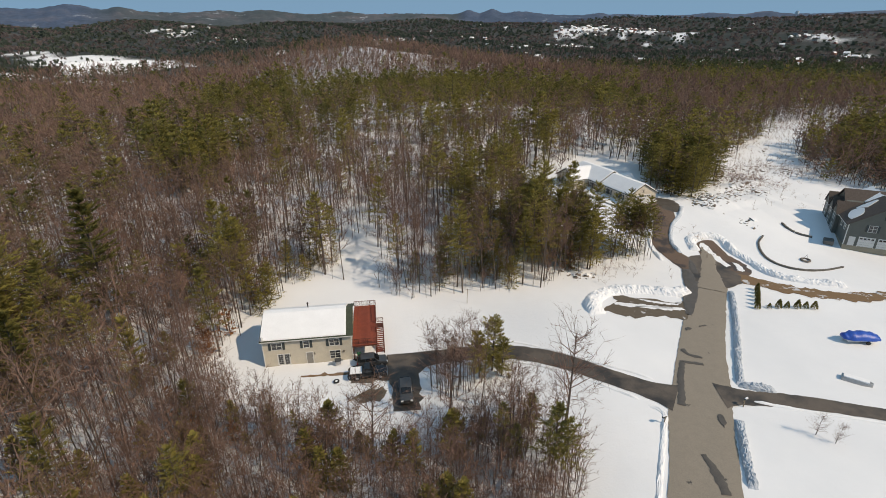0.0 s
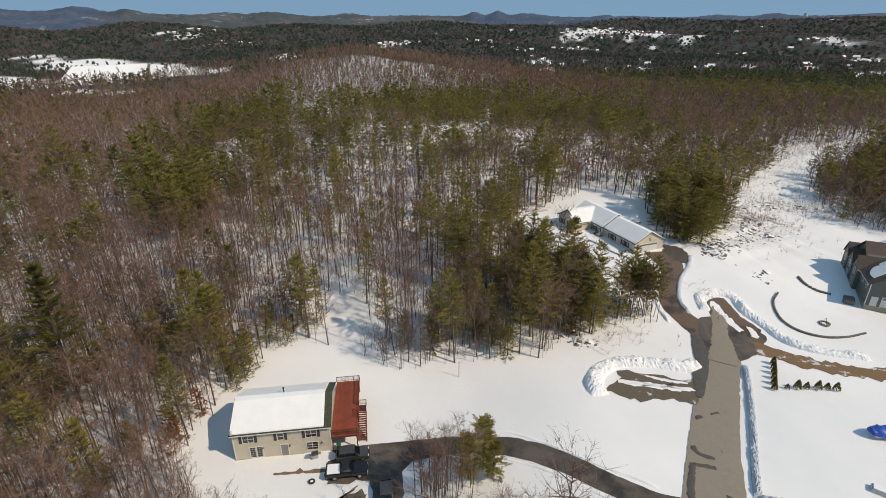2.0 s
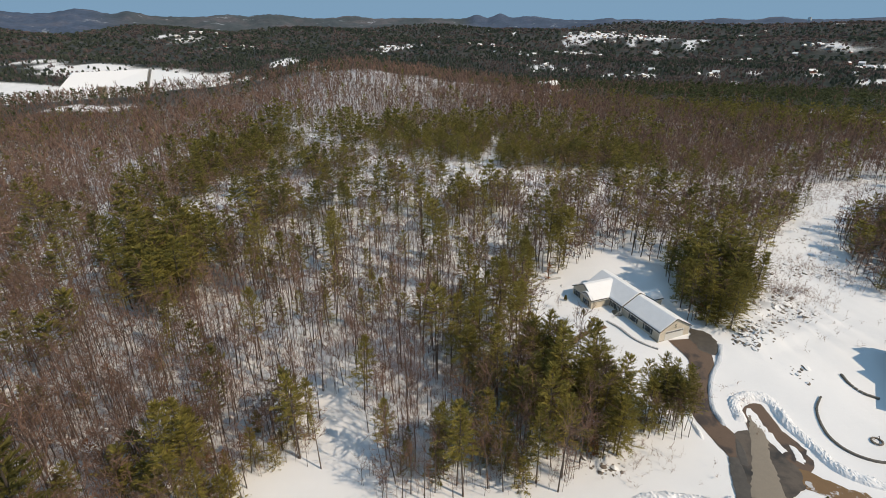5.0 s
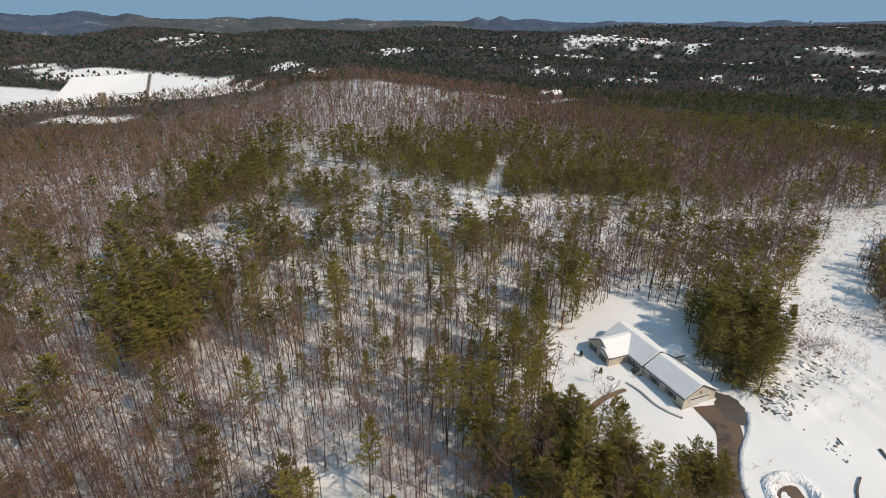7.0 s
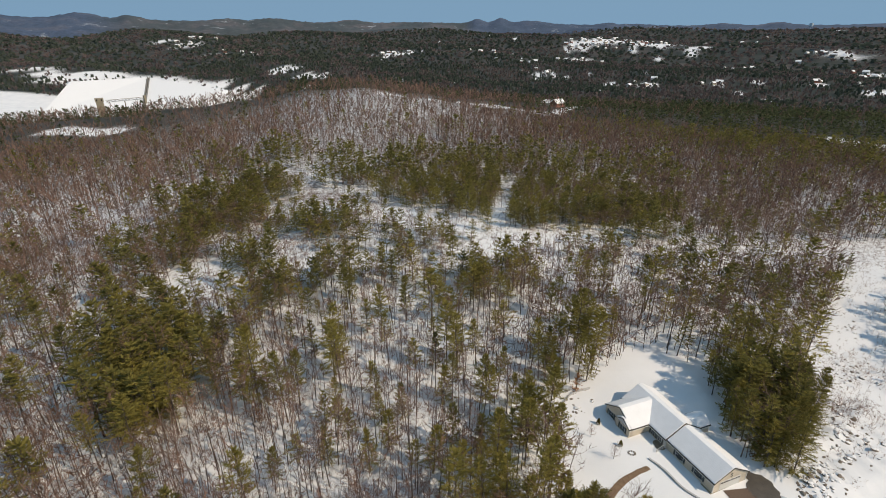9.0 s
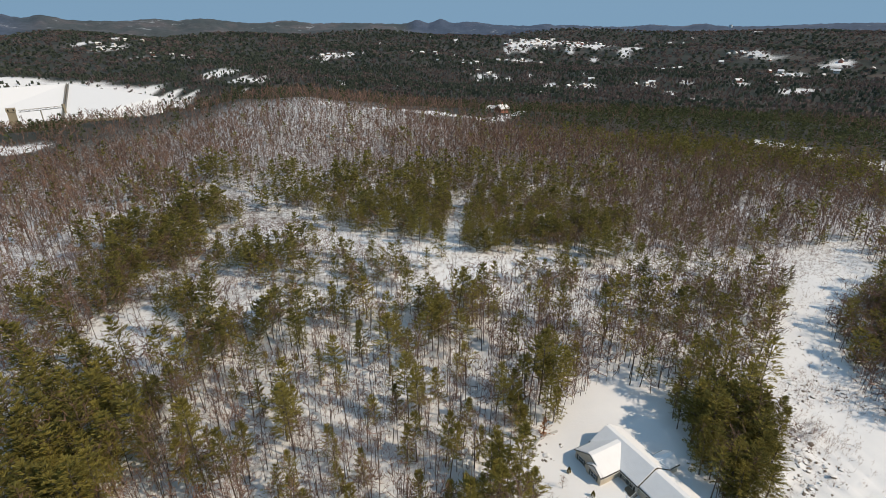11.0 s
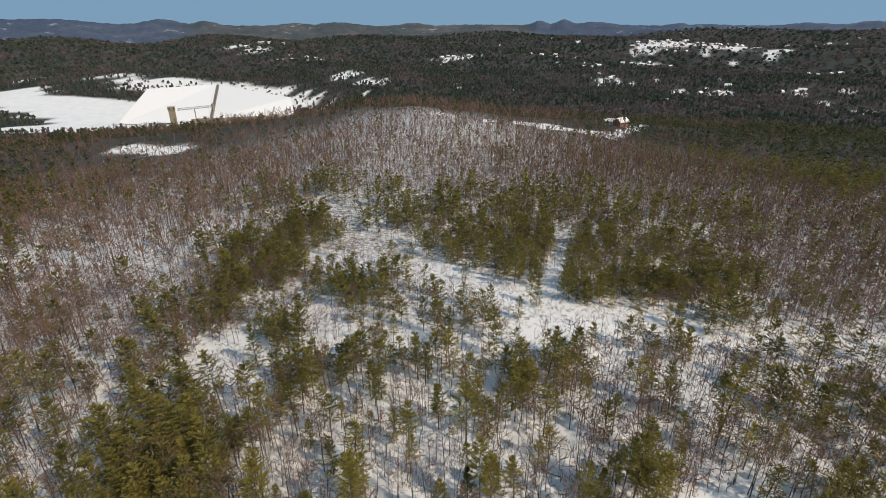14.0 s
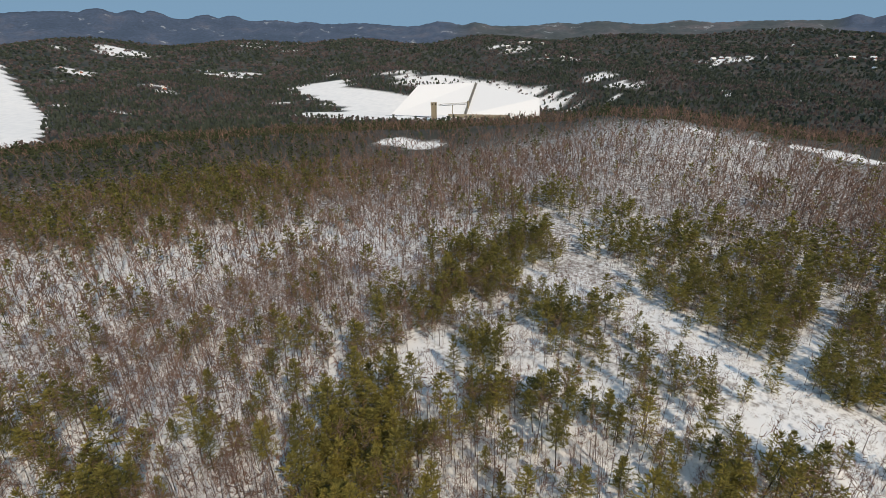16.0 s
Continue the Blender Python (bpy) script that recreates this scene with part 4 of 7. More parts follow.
    y = np.concatenate([b.uniform(90, 260, 1300), b.uniform(156, 218, 400), b.uniform(196, 400, 2000), b.uniform(138, 206, 800), b.uniform(190, 372, 3300)])
    o = open_ground(x, y)
    keep = np.where(np.arange(len(x)) < 4500, o < 0.7, (o > 0.35) & (b.random(len(x)) < 0.8)) & ~inside(YARD, x, y) & ~inside(FIELD, x, y)
    tall = np.where(np.arange(len(x)) < 4500, b.uniform(0.7, 1.3, len(x)), b.uniform(0.25, 0.6, len(x)))[keep]
    low = [mk_bare(h=hh, limbs=4, twigs=13, twig_w=0.2, twig_l=1.5, rad=0.06, spread=0.36, low=0.15, sides=3, segs=1) for hh in (6.5, 8, 5.5)]
    forest("undergrowth", low, x[keep], y[keep], tall, b.uniform(0.1, 0.9, keep.sum()), [BARK, TWIGS], "grey-brown leafless undergrowth across the farther woods and clearings", 92)
    # thickets that fill the groves by the ranch house and the far side of the old clearing
    c = np.random.default_rng(57)
    fill = [(-52, 96, 16, 14, 150), (-75, 85, 14, 18, 110), (150, 290, 28, 30, 300), (190, 330, 30, 30, 160), (70, 142, 7, 9, 40), (150, 165, 14, 16, 90), (40, 330, 34, 34, 260), (85, 290, 26, 30, 180), (-5, 345, 26, 26, 150), (-100, 245, 14, 20, 150), (-105, 300, 16, 26, 170), (20, 285, 14, 22, 110), (60, 258, 16, 9, 60)]
    x, y = np.concatenate([c.normal(cx, sx, n) for cx, _, sx, _, n in fill]), np.concatenate([c.normal(cy, sy, n) for _, cy, _, sy, n in fill])
    keep = c.random(len(x)) > open_ground(x, y) * 1.5
    x, y = x[keep], y[keep]
    pine = c.random(len(x)) < np.where(x < -30, np.where(y > 225, 0.45, 0.04), np.where(y < 120, 0.3, np.where(x > 110, np.where(y > 220, 0.12, 0.45), 0.3)))
    size, shade = np.where(y < 200, c.uniform(0.7, 1.1, len(x)), c.uniform(0.55, 0.9, len(x))), c.uniform(0, 0.6, len(x))
    forest("leafless_wood", [mk_bare(h=hh, limbs=9, twigs=84, twig_w=0.09, twig_l=1.25, rad=0.1, spread=0.36, sides=3, segs=1, up=0.2) for hh in (12, 13.5, 11)], x[~pine], y[~pine], size[~pine], shade[~pine], [BARK, TWIGS], "leafless trees filling the thickets of the clearing", 58)
    forest("pine_wood", [mk_pine(h=hh, low=lw, reach=3.6, shape=0.55, whorls=8, arms=5, tufts=7, tuft_l=1.15, tuft_w=0.4, sides=3, segs=1, rad=0.11) for hh, lw in ((14, 0.3), (11, 0.1), (13, 0.4))], x[pine], y[pine], size[pine], shade[pine], [BARK, NEEDLES], "olive-green pines filling the thickets of the clearing", 59)
    x, y = np.concatenate([c.normal(19, 8, 36), c.normal(27, 4, 14)]), np.concatenate([c.normal(104, 5, 36), c.normal(101, 4, 14)])
    keep = open_ground(x, y) < 0.5
    forest("pine_wood", [mk_pine(h=hh, low=lw, reach=3.3, shape=0.55, whorls=10, arms=5, tufts=26, tuft_l=0.65, tuft_w=0.12, rad=0.12) for hh, lw in ((14, 0.4), (11.5, 0.3), (13, 0.5))], x[keep], y[keep], c.uniform(0.7, 1.1, keep.sum()), c.uniform(0.1, 0.9, keep.sum()), [BARK, NEEDLES], "white pines at the wood's corner by the ranch house", 60)
    rings = [
        (128, 250, 3.45, 12, dict(limbs=8, twigs=46, twig_w=0.13, twig_l=1.6, sides=3, segs=1, rad=0.11, up=0.45), dict(whorls=8, arms=5, tufts=6, tuft_l=1.25, tuft_w=0.42, sides=3, segs=1)),
        (250, 480, 4.5, 13, dict(limbs=4, twigs=19, twig_w=0.29, twig_l=2.3, sides=3, segs=1, rad=0.14, up=0.8), dict(whorls=6, arms=5, tufts=2, tuft_l=2.0, tuft_w=1.0, sides=3, segs=1)),
        (480, 1050, 7.6, 14, dict(limbs=2, twigs=17, twig_w=0.42, twig_l=2.8, sides=3, segs=1, rad=0.17, up=1.0), dict(whorls=5, arms=4, tufts=1, tuft_l=2.8, tuft_w=1.9, sides=3, segs=1)),
        (1050, 2300, 13.5, 15, dict(h=11, w=8, n=7, pointed=False), dict(h=13, w=6, n=6, pointed=True)),
        (2300, 3950, 26, 16, dict(h=12, w=20, n=6, pointed=False), dict(h=14, w=16, n=6, pointed=True)),
    ]
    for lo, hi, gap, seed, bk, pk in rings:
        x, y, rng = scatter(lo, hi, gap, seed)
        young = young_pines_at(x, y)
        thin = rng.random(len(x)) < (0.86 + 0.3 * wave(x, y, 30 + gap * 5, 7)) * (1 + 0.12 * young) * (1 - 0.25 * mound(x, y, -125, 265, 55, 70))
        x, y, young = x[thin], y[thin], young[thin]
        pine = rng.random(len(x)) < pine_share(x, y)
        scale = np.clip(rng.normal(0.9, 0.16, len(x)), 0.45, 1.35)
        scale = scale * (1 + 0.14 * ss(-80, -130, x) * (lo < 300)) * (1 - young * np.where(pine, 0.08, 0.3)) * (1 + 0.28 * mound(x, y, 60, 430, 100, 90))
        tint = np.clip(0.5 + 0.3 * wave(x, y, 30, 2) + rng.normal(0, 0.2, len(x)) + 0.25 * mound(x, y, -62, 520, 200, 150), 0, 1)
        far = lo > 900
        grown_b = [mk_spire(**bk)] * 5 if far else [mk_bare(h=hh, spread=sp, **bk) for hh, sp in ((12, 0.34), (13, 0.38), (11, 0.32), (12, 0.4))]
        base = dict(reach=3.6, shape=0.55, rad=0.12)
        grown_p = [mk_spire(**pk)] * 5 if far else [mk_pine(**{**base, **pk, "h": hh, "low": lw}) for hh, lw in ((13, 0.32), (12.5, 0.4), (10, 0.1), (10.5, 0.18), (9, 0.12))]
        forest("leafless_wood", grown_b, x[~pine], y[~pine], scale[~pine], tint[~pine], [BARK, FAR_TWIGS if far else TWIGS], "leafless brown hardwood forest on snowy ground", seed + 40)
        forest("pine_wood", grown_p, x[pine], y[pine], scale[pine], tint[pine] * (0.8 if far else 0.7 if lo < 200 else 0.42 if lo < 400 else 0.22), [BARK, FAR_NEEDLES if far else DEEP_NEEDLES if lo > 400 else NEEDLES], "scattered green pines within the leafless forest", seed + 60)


grow_woods()


# ---- far mountains ----
def mountains():
    """The last wooded ridge and the low range that rises from it, by bearing and height."""
    peaks = [(-68.6, 335, 5), (-65.6, 359, 1.8), (-63, 349, 1.4), (-61.3, 347, 1.2), (-56.9, 323, 1.2), (-54.6, 318, 1.2), (-51, 283, 2), (-47.5, 273, 1), (-42.5, 258, 3), (-34, 265, 1.8), (-30.4, 254, 1.2),
             (-22, 241, 1.8), (-18, 246, 2.4), (-10.3, 239, 1.6), (-4, 223, 3), (2.7, 246, 0.9), (5.1, 253, 1), (8, 232, 2), (15.8, 211, 1), (18, 201, 2), (26, 198, 1.5), (30.4, 201, 1.2), (41, 190, 3), (48, 209, 3), (55, 218, 6)]
    a = np.arange(-110, 90, 0.2)
    base = np.interp(a, [-75, -60, -50, -38, -20, 0, 10, 20, 36, 45], [290, 290, 262, 228, 218, 215, 204, 187, 177, 188])
    top = base.copy()
    for c, hgt, w in peaks:
        top = np.maximum(top, base + np.maximum(0, hgt - base) * np.exp(-((a - c) / w) ** 2))
    top = top + 1.5 * np.sin(a * 5.1 + 1) + 1.2 * np.sin(a * 11.3) + np.random.default_rng(6).normal(0, 0.7, len(a))
    # blue of distant haze, put into the slopes' colour by bearing
    haze_tint = np.clip(0.25 + ss(-29, -36, a) + ss(1, 3, a), 0, 1)
    v, d, n = [], np.radians(a), len(a)
    steps = ((3850, -0.1), (4050, 0.12), (4250, 0.34), (4420, 0.52), (4560, 0.74), (4680, 0.9), (4780, 1.0), (4900, 0.3))
    for k, (dist, u) in enumerate(steps):
        z = 118 * (1 - u) + top * u
        fold = 11 * np.sin(a * 1.1 + k * 0.9) + 8 * np.sin(a * 2.7 - k * 1.3) + 5 * np.sin(a * 6.1 + k * 2.0)
        z = z + fold * (1 - abs(2 * u - 1)) if 0 < u < 1 else z
        land = height(dist * np.sin(d), dist * np.cos(d))
        z = land - 30 if u < 0 else np.maximum(z, land + 7) if u < 0.6 else z
        v.append(np.stack([dist * np.sin(d), dist * np.cos(d), z], -1))
    i = np.arange(len(steps) - 1)[:, None] * n + np.arange(n - 1)[None]
    f = np.stack([i, i + 1, i + n + 1, i + n], -1).reshape(-1, 4)
    ob = mesh_from("distant_mountains", np.vstack(v), f, [BLUE_HILL], smooth=True, extra={"haze_tint": np.tile(haze_tint, len(steps))})
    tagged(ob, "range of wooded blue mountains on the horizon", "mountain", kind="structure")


mountains()

# ---- roads and drives ----
ribbon("road", [(-8, -38, 7.2), (10, 0, 7.2), (27.6, 38.2, 7.3), (32.7, 50.1, 7.6), (35.8, 56.1, 7.4), (40, 65, 6.6), (46.4, 77, 6.4), (51.8, 88, 7.4), (54.6, 93.5, 6.6)], ROAD, "straight sand-covered asphalt road with damp dark patches", "road", lift=0.06)
ribbon("driveway", [(31.1, 53.7, 6.0), (29.6, 54.6, 4.6), (27.3, 56, 3.6), (23, 58.8, 3.4), (18.2, 62.4, 3.6), (12.5, 65.5, 3.6), (6, 66.9, 3.4), (-1, 66.9, 3.8), (-8, 65.6, 5.0), (-13, 65, 4.5)], DRIVE, "damp dark asphalt driveway curving through the snow", "driveway", lift=0.10)
ribbon("driveway", [(-6.6, 66.0, 5.4), (-6.2, 63, 4.8), (-5.7, 60, 4.3), (-5.4, 57, 4.2), (-5.3, 54.6, 4.0)], DRIVE, "short asphalt arm with a parked car", "driveway", lift=0.115, ragged=0.2)
patch("parking_area", [(-14.5, 66.9), (-6, 67), (-3, 66), (-4.2, 62.4), (-8.4, 61.6), (-14.6, 61.2)], DRIVE, "wet asphalt parking area beside the cream house", "driveway", lift=0.11)
ribbon("driveway", [(37.2, 54.3, 5.4), (38.9, 54.1, 3.9), (41, 53.7, 3.1), (47.5, 52.7, 2.8), (56.5, 50.3, 2.6), (75, 45, 2.8), (120, 34, 3)], DRIVE, "narrow asphalt driveway between open snowfields", "driveway", lift=0.10)
ribbon("driveway", [(53.2, 92.5, 6.5), (50.6, 98.2, 4.6), (49.2, 103.5, 4.2), (51.6, 110, 4.2), (54.2, 116, 5.2), (53.6, 122.5, 8.0)], BROWN_DRIVE, "brown damp driveway leading to the double garage", "driveway", lift=0.10)
ribbon("driveway", [(55.2, 93.5, 5), (59.5, 89.2, 4.2), (65, 85, 3.8), (72, 82.2, 3.4), (80, 81.6, 3.2), (90, 84, 3.6), (97, 92, 4), (99, 99, 6)], MUD, "muddy brown gravel driveway with lying snow", "driveway", lift=0.09, ragged=0.35)
patch("ploughed_spot", [(45.4, 80.2), (42.2, 79.2), (39.4, 80.6), (35.4, 81.6), (31.3, 82.0), (31.6, 79.8), (28.4, 77.4), (32.4, 74.6), (37.1, 75.0), (41.6, 73.6), (43.6, 75.6)], LEAFY, "ploughed spot of muddy leaf-strewn ground", "ground")
patch("ploughed_spot", [(-9.4, 60.3), (-8.2, 59.6), (-9.6, 56.4), (-12.3, 56.3), (-12.6, 57.6)], LEAFY, "thawed patch of boards and leaves beside the parking area", "ground")
ribbon("path", [(-13.5, 63.2, 0.7), (-18, 62.8, 0.6), (-22, 62.4, 0.45)], PATH, "trodden brown path along the house front", "path", step=0.5, across=5, ragged=0.16)
ribbon("path", [(27.6, 120.4, 1.5), (30.6, 123.3, 1.4), (34.1, 125.6, 1.2), (37.4, 127.2, 1.1)], PATH, "brown earth path across the snowy yard", "path", step=0.35, across=5, ragged=0.05)

patch("turning_area", [(48.4, 87.5), (50, 93), (53, 98.6), (56.5, 99), (59.5, 94.5), (60, 90), (57.4, 86.4), (53, 85)], DRIVE, "damp asphalt turning area at the road's end", "road", lift=0.12, ragged=0.12)
ribbon("road", [(50.9, 84.4, 5.0), (53.2, 88.8, 4.6), (55.0, 93.4, 3.4), (57.0, 98, 2.8), (58.2, 102.4, 1.8)], ROAD, "dry sanded strip of asphalt at the road's end", "road", lift=0.15, ragged=0.16, step=0.5)
patch("driveway_apron", [(55.4, 126.6), (58.6, 125.4), (60.4, 121.2), (57.6, 117.5), (54.6, 120)], WET, "wet asphalt parking apron beside the garage", "driveway", lift=0.13)


def puddles():
    for line in ([(31.2, 52.2, 0.9), (32.2, 54.5, 1.0), (33.4, 57.5, 0.9), (34.6, 60, 0.8), (35.6, 61.8, 0.7)], [(35.4, 61.7, 0.6), (36.8, 61.4, 0.7), (38.3, 61.0, 0.5)], [(36.9, 65.0, 0.7), (37.2, 63.6, 0.7), (38.9, 62.6, 0.6)],
                 [(29.8, 38.2, 0.9), (30.2, 41, 1.1), (30.0, 43.8, 0.6)], [(42.6, 75.2, 1.0), (45.0, 80.3, 2.2), (47.4, 84.6, 2.2), (49.4, 90, 2.6), (50.2, 93.4, 1.6)]):
        ribbon("wet_patch", line, WET, "dark wet stain on the sanded road", "wet patch", lift=0.145, ragged=0.07, step=0.4, across=5)
    for pts in ([(34.6, 48), (35.6, 49.2), (35.4, 50.5), (34.8, 50)], [(40.0, 70.2), (41, 70.6), (40.9, 71.2), (40.0, 71)], [(42.6, 71.2), (44, 71.6), (44, 72.0), (42.6, 71.6)], [(50.6, 91.6), (51.8, 91.4), (53.0, 95), (52.8, 97.4), (51.6, 95.4)]):
        patch("wet_patch", pts, WET, "dark wet stain on the sanded road", "wet patch", lift=0.145, step=0.3, ragged=0.05)


puddles()
snowbank([(33.2, 39), (35, 44), (37.4, 49.6)], 1.1, 0.5, 0.12, "chunky grey-white snowbank along the road", ICY, 2)
snowbank([(31.5, 34), (22, 14), (13, -6)], 1.1, 0.5, 0.12, "chunky grey-white snowbank along the road", ICY, 3)
snowbank([(41.2, 56.2), (44, 62), (47.6, 69), (51, 76), (54.6, 84)], 1.1, 0.5, 0.12, "chunky grey-white snowbank along the road", ICY, 4)
snowbank([(41, 56.6), (43, 55.6), (45.5, 55.1)], 1.4, 0.6, 0.14, "chunky snowbank at the driveway's mouth", ICY, 5)
snowbank([(14.5, 20), (22.7, 38.3), (27.0, 47.6), (28.3, 50.6), (26.6, 52.6)], 0.7, 0.2, 0.05, "low ploughed snowbank along the road", None, 7)
snowbank([(30, 57.5), (27, 59.4), (22.2, 62), (17, 65.6), (10.9, 68.9), (4, 69.3), (-2.5, 69.2)], 0.6, 0.22, 0.04, "ploughed snow edge along the driveway", None, 8)
snowbank([(26.5, 53.2), (23.4, 55.6), (18.8, 59.2), (13.8, 62.3), (8, 64.4), (1.5, 64.3)], 0.6, 0.2, 0.04, "ploughed snow edge along the driveway", None, 9)
snowbank([(46.4, 84.6), (43.8, 83.4), (38.6, 84.4), (33, 84.6), (29, 82.4), (26.8, 79), (27.0, 75.6)], 3.2, 0.85, 0.13, "rough snow pile round the ploughed spot", None, 10)
patch("turning_area", [(56, 99), (57.2, 104.2), (61, 105), (62, 99.5), (63.6, 95), (62, 90.6), (58.5, 91)], BROWN_DRIVE, "damp brown thawed ground at the road's end", "road", lift=0.09, ragged=0.14)
patch("snow_patch", [(57.2, 103.4), (58.6, 103.8), (59.6, 98.4), (59.8, 94.4), (58.8, 94.6), (58.2, 98)], SNOW, "trodden snow left on the turning area", "snow", lift=0.15, step=0.5, ragged=0.2)
patch("snow_patch", [(61.4, 96), (62.4, 95), (61.8, 92.2), (60.8, 93)], SNOW, "trodden snow left on the turning area", "snow", lift=0.15, step=0.4, ragged=0.18)
snowbank([(55.6, 101), (56.4, 105.4), (60.5, 107), (63.4, 105.6), (63.8, 100.5), (65.4, 96), (66.6, 91), (71, 87.9), (78, 86)], 2.3, 0.8, 0.11, "rough snowbank beside the muddy driveway", None, 11)
patch("snow_patch", [(30.4, 79.6), (33, 79.4), (36.5, 78.7), (41, 77.6), (43, 76.9), (40, 76.8), (35.5, 77.8), (32, 78.4)], SNOW, "streak of snow left on the ploughed spot", "snow", lift=0.12, step=0.4, ragged=0.16)
patch("snow_patch", [(35.2, 81.2), (38.5, 80.2), (42.4, 78.8), (40.6, 78.8), (37.4, 79.8)], SNOW, "streak of snow left on the ploughed spot", "snow", lift=0.12, step=0.4, ragged=0.12)
snowbank([(52, 100), (51.6, 104.5), (54.2, 111), (58, 116), (60.6, 121)], 1.0, 0.5, 0.06, "ploughed snow edge along the garage drive", ICY, 12)
snowbank([(46.8, 97), (46.4, 103), (48.6, 110)], 0.8, 0.4, 0.05, "ploughed snow edge along the garage drive", None, 13)
snowbank([(40.6, 53.0), (47, 51), (56, 48.6), (75, 43.2)], 0.6, 0.3, 0.03, "ploughed snow edge along the driveway", None, 14)


# ---- houses ----
def prism(outline, x0, x1, bevel=0.0):
    """A solid from an outline in y and z, between x0 and x1."""
    bm = bmesh.new()
    a = [bm.verts.new((x0, *p)) for p in outline]
    b = [bm.verts.new((x1, *p)) for p in outline]
    bm.faces.new(a), bm.faces.new(b[::-1])
    for i in range(len(a)):
        j = (i + 1) % len(a)
        bm.faces.new((a[i], b[i], b[j], a[j]))
    if bevel:
        bmesh.ops.bevel(bm, geom=bm.edges[:], offset=bevel, segments=2, affect="EDGES", profile=0.6)
    return bm




def on_wall(x, y, z, turn=0):
    """The frame of a wall opening: x along the wall, outward is -y."""
    return pose(x, y, z, 0, 0, turn)


def ring(x0, x1, z0, z1, w, y0, y1, sill=True):
    """A frame in one piece round an opening; without a sill it is open below."""
    inner = [(x0, z0), (x0, z1), (x1, z1), (x1, z0)]
    outer = [(x0 - w, z0 - (w if sill else 0)), (x0 - w, z1 + w), (x1 + w, z1 + w), (x1 + w, z0 - (w if sill else 0))]
    bm = bmesh.new()
    a, b = [[bm.verts.new((x, y, z)) for x, z in outer] for y in (y0, y1)]
    c, d = [[bm.verts.new((x, y, z)) for x, z in inner] for y in (y0, y1)]
    for i in range(4 if sill else 3):
        j = (i + 1) % 4
        for q in ((a[i], a[j], c[j], c[i]), (b[i], b[j], d[j], d[i]), (a[i], a[j], b[j], b[i]), (c[i], c[j], d[j], d[i])):
            bm.faces.new(q)
    if not sill:
        for i in (0, 3):
            bm.faces.new((a[i], b[i], d[i], c[i]))
    return bm


def window(parent, m, w, h, shutters=True, lights=2, rows=2):
    win = part("window", ring(-w / 2, w / 2, 0, h, 0.08, -0.06, 0.05), WHITE, parent)
    win.matrix_local = m
    for k in range(1, lights):
        x = -w / 2 + w * k / lights
        part("glazing_bar", box(x - 0.03, x + 0.03, -0.05, 0.04, 0, h), WHITE, win)
    for k in range(1, rows):
        part("glazing_bar", box(-w / 2, w / 2, -0.045, 0.035, h * k / rows - 0.02, h * k / rows + 0.02), WHITE, win)
    for k in range(lights):
        x = -w / 2 + w * k / lights
        part("pane", box(x + 0.03, x + w / lights - 0.03, -0.015, 0.015, 0.0, h), GLASS, win)
    if shutters:
        for s in (-1, 1):
            part("shutter", box(s * (w / 2 + 0.11), s * (w / 2 + 0.5), -0.075, 0.0, -0.06, h + 0.06, 0.012), SHUTTER, win, "dark louvred shutter")
    return win


def entry_door(parent, m, w=0.95, h=2.05, color=None, grid=False):
    door = part("door", ring(-w / 2, w / 2, 0, h, 0.1, -0.07, 0.05, False), WHITE, parent)
    door.matrix_local = m
    leaf = part("leaf", box(-w / 2, w / 2, -0.02, 0.03, 0, h, 0.01), color or WHITE, door)
    part("knob", tube((w * 0.4, -0.09, 1.0), (w * 0.4, -0.02, 1.0), 0.035), STEEL, door)
    if grid:
        for i in range(2):
            for j in range(5):
                part("pane", box(-w * 0.4 + i * w * 0.41, -w * 0.4 + i * w * 0.41 + w * 0.38, -0.03, 0.0, 0.2 + j * 0.36, 0.52 + j * 0.36), GLASS, door)
    return door


def garage_door(parent, m, w=2.7, h=2.2, lit=4):
    g = part("garage_door", ring(-w / 2, w / 2, 0, h, 0.12, -0.06, 0.05, False), WHITE, parent)
    g.matrix_local = m
    for r in range(4):
        part("panel", box(-w / 2, w / 2, -0.02, 0.03, r * h / 4 + 0.012, (r + 1) * h / 4 - 0.012, 0.014), WHITE, g)
    for c in range(lit):
        x = -w / 2 + (c + 0.5) * w / lit
        part("pane", box(x - w / lit * 0.36, x + w / lit * 0.36, -0.035, 0, 3 * h / 4 + 0.1, h - 0.12), GLASS, g)
    return g


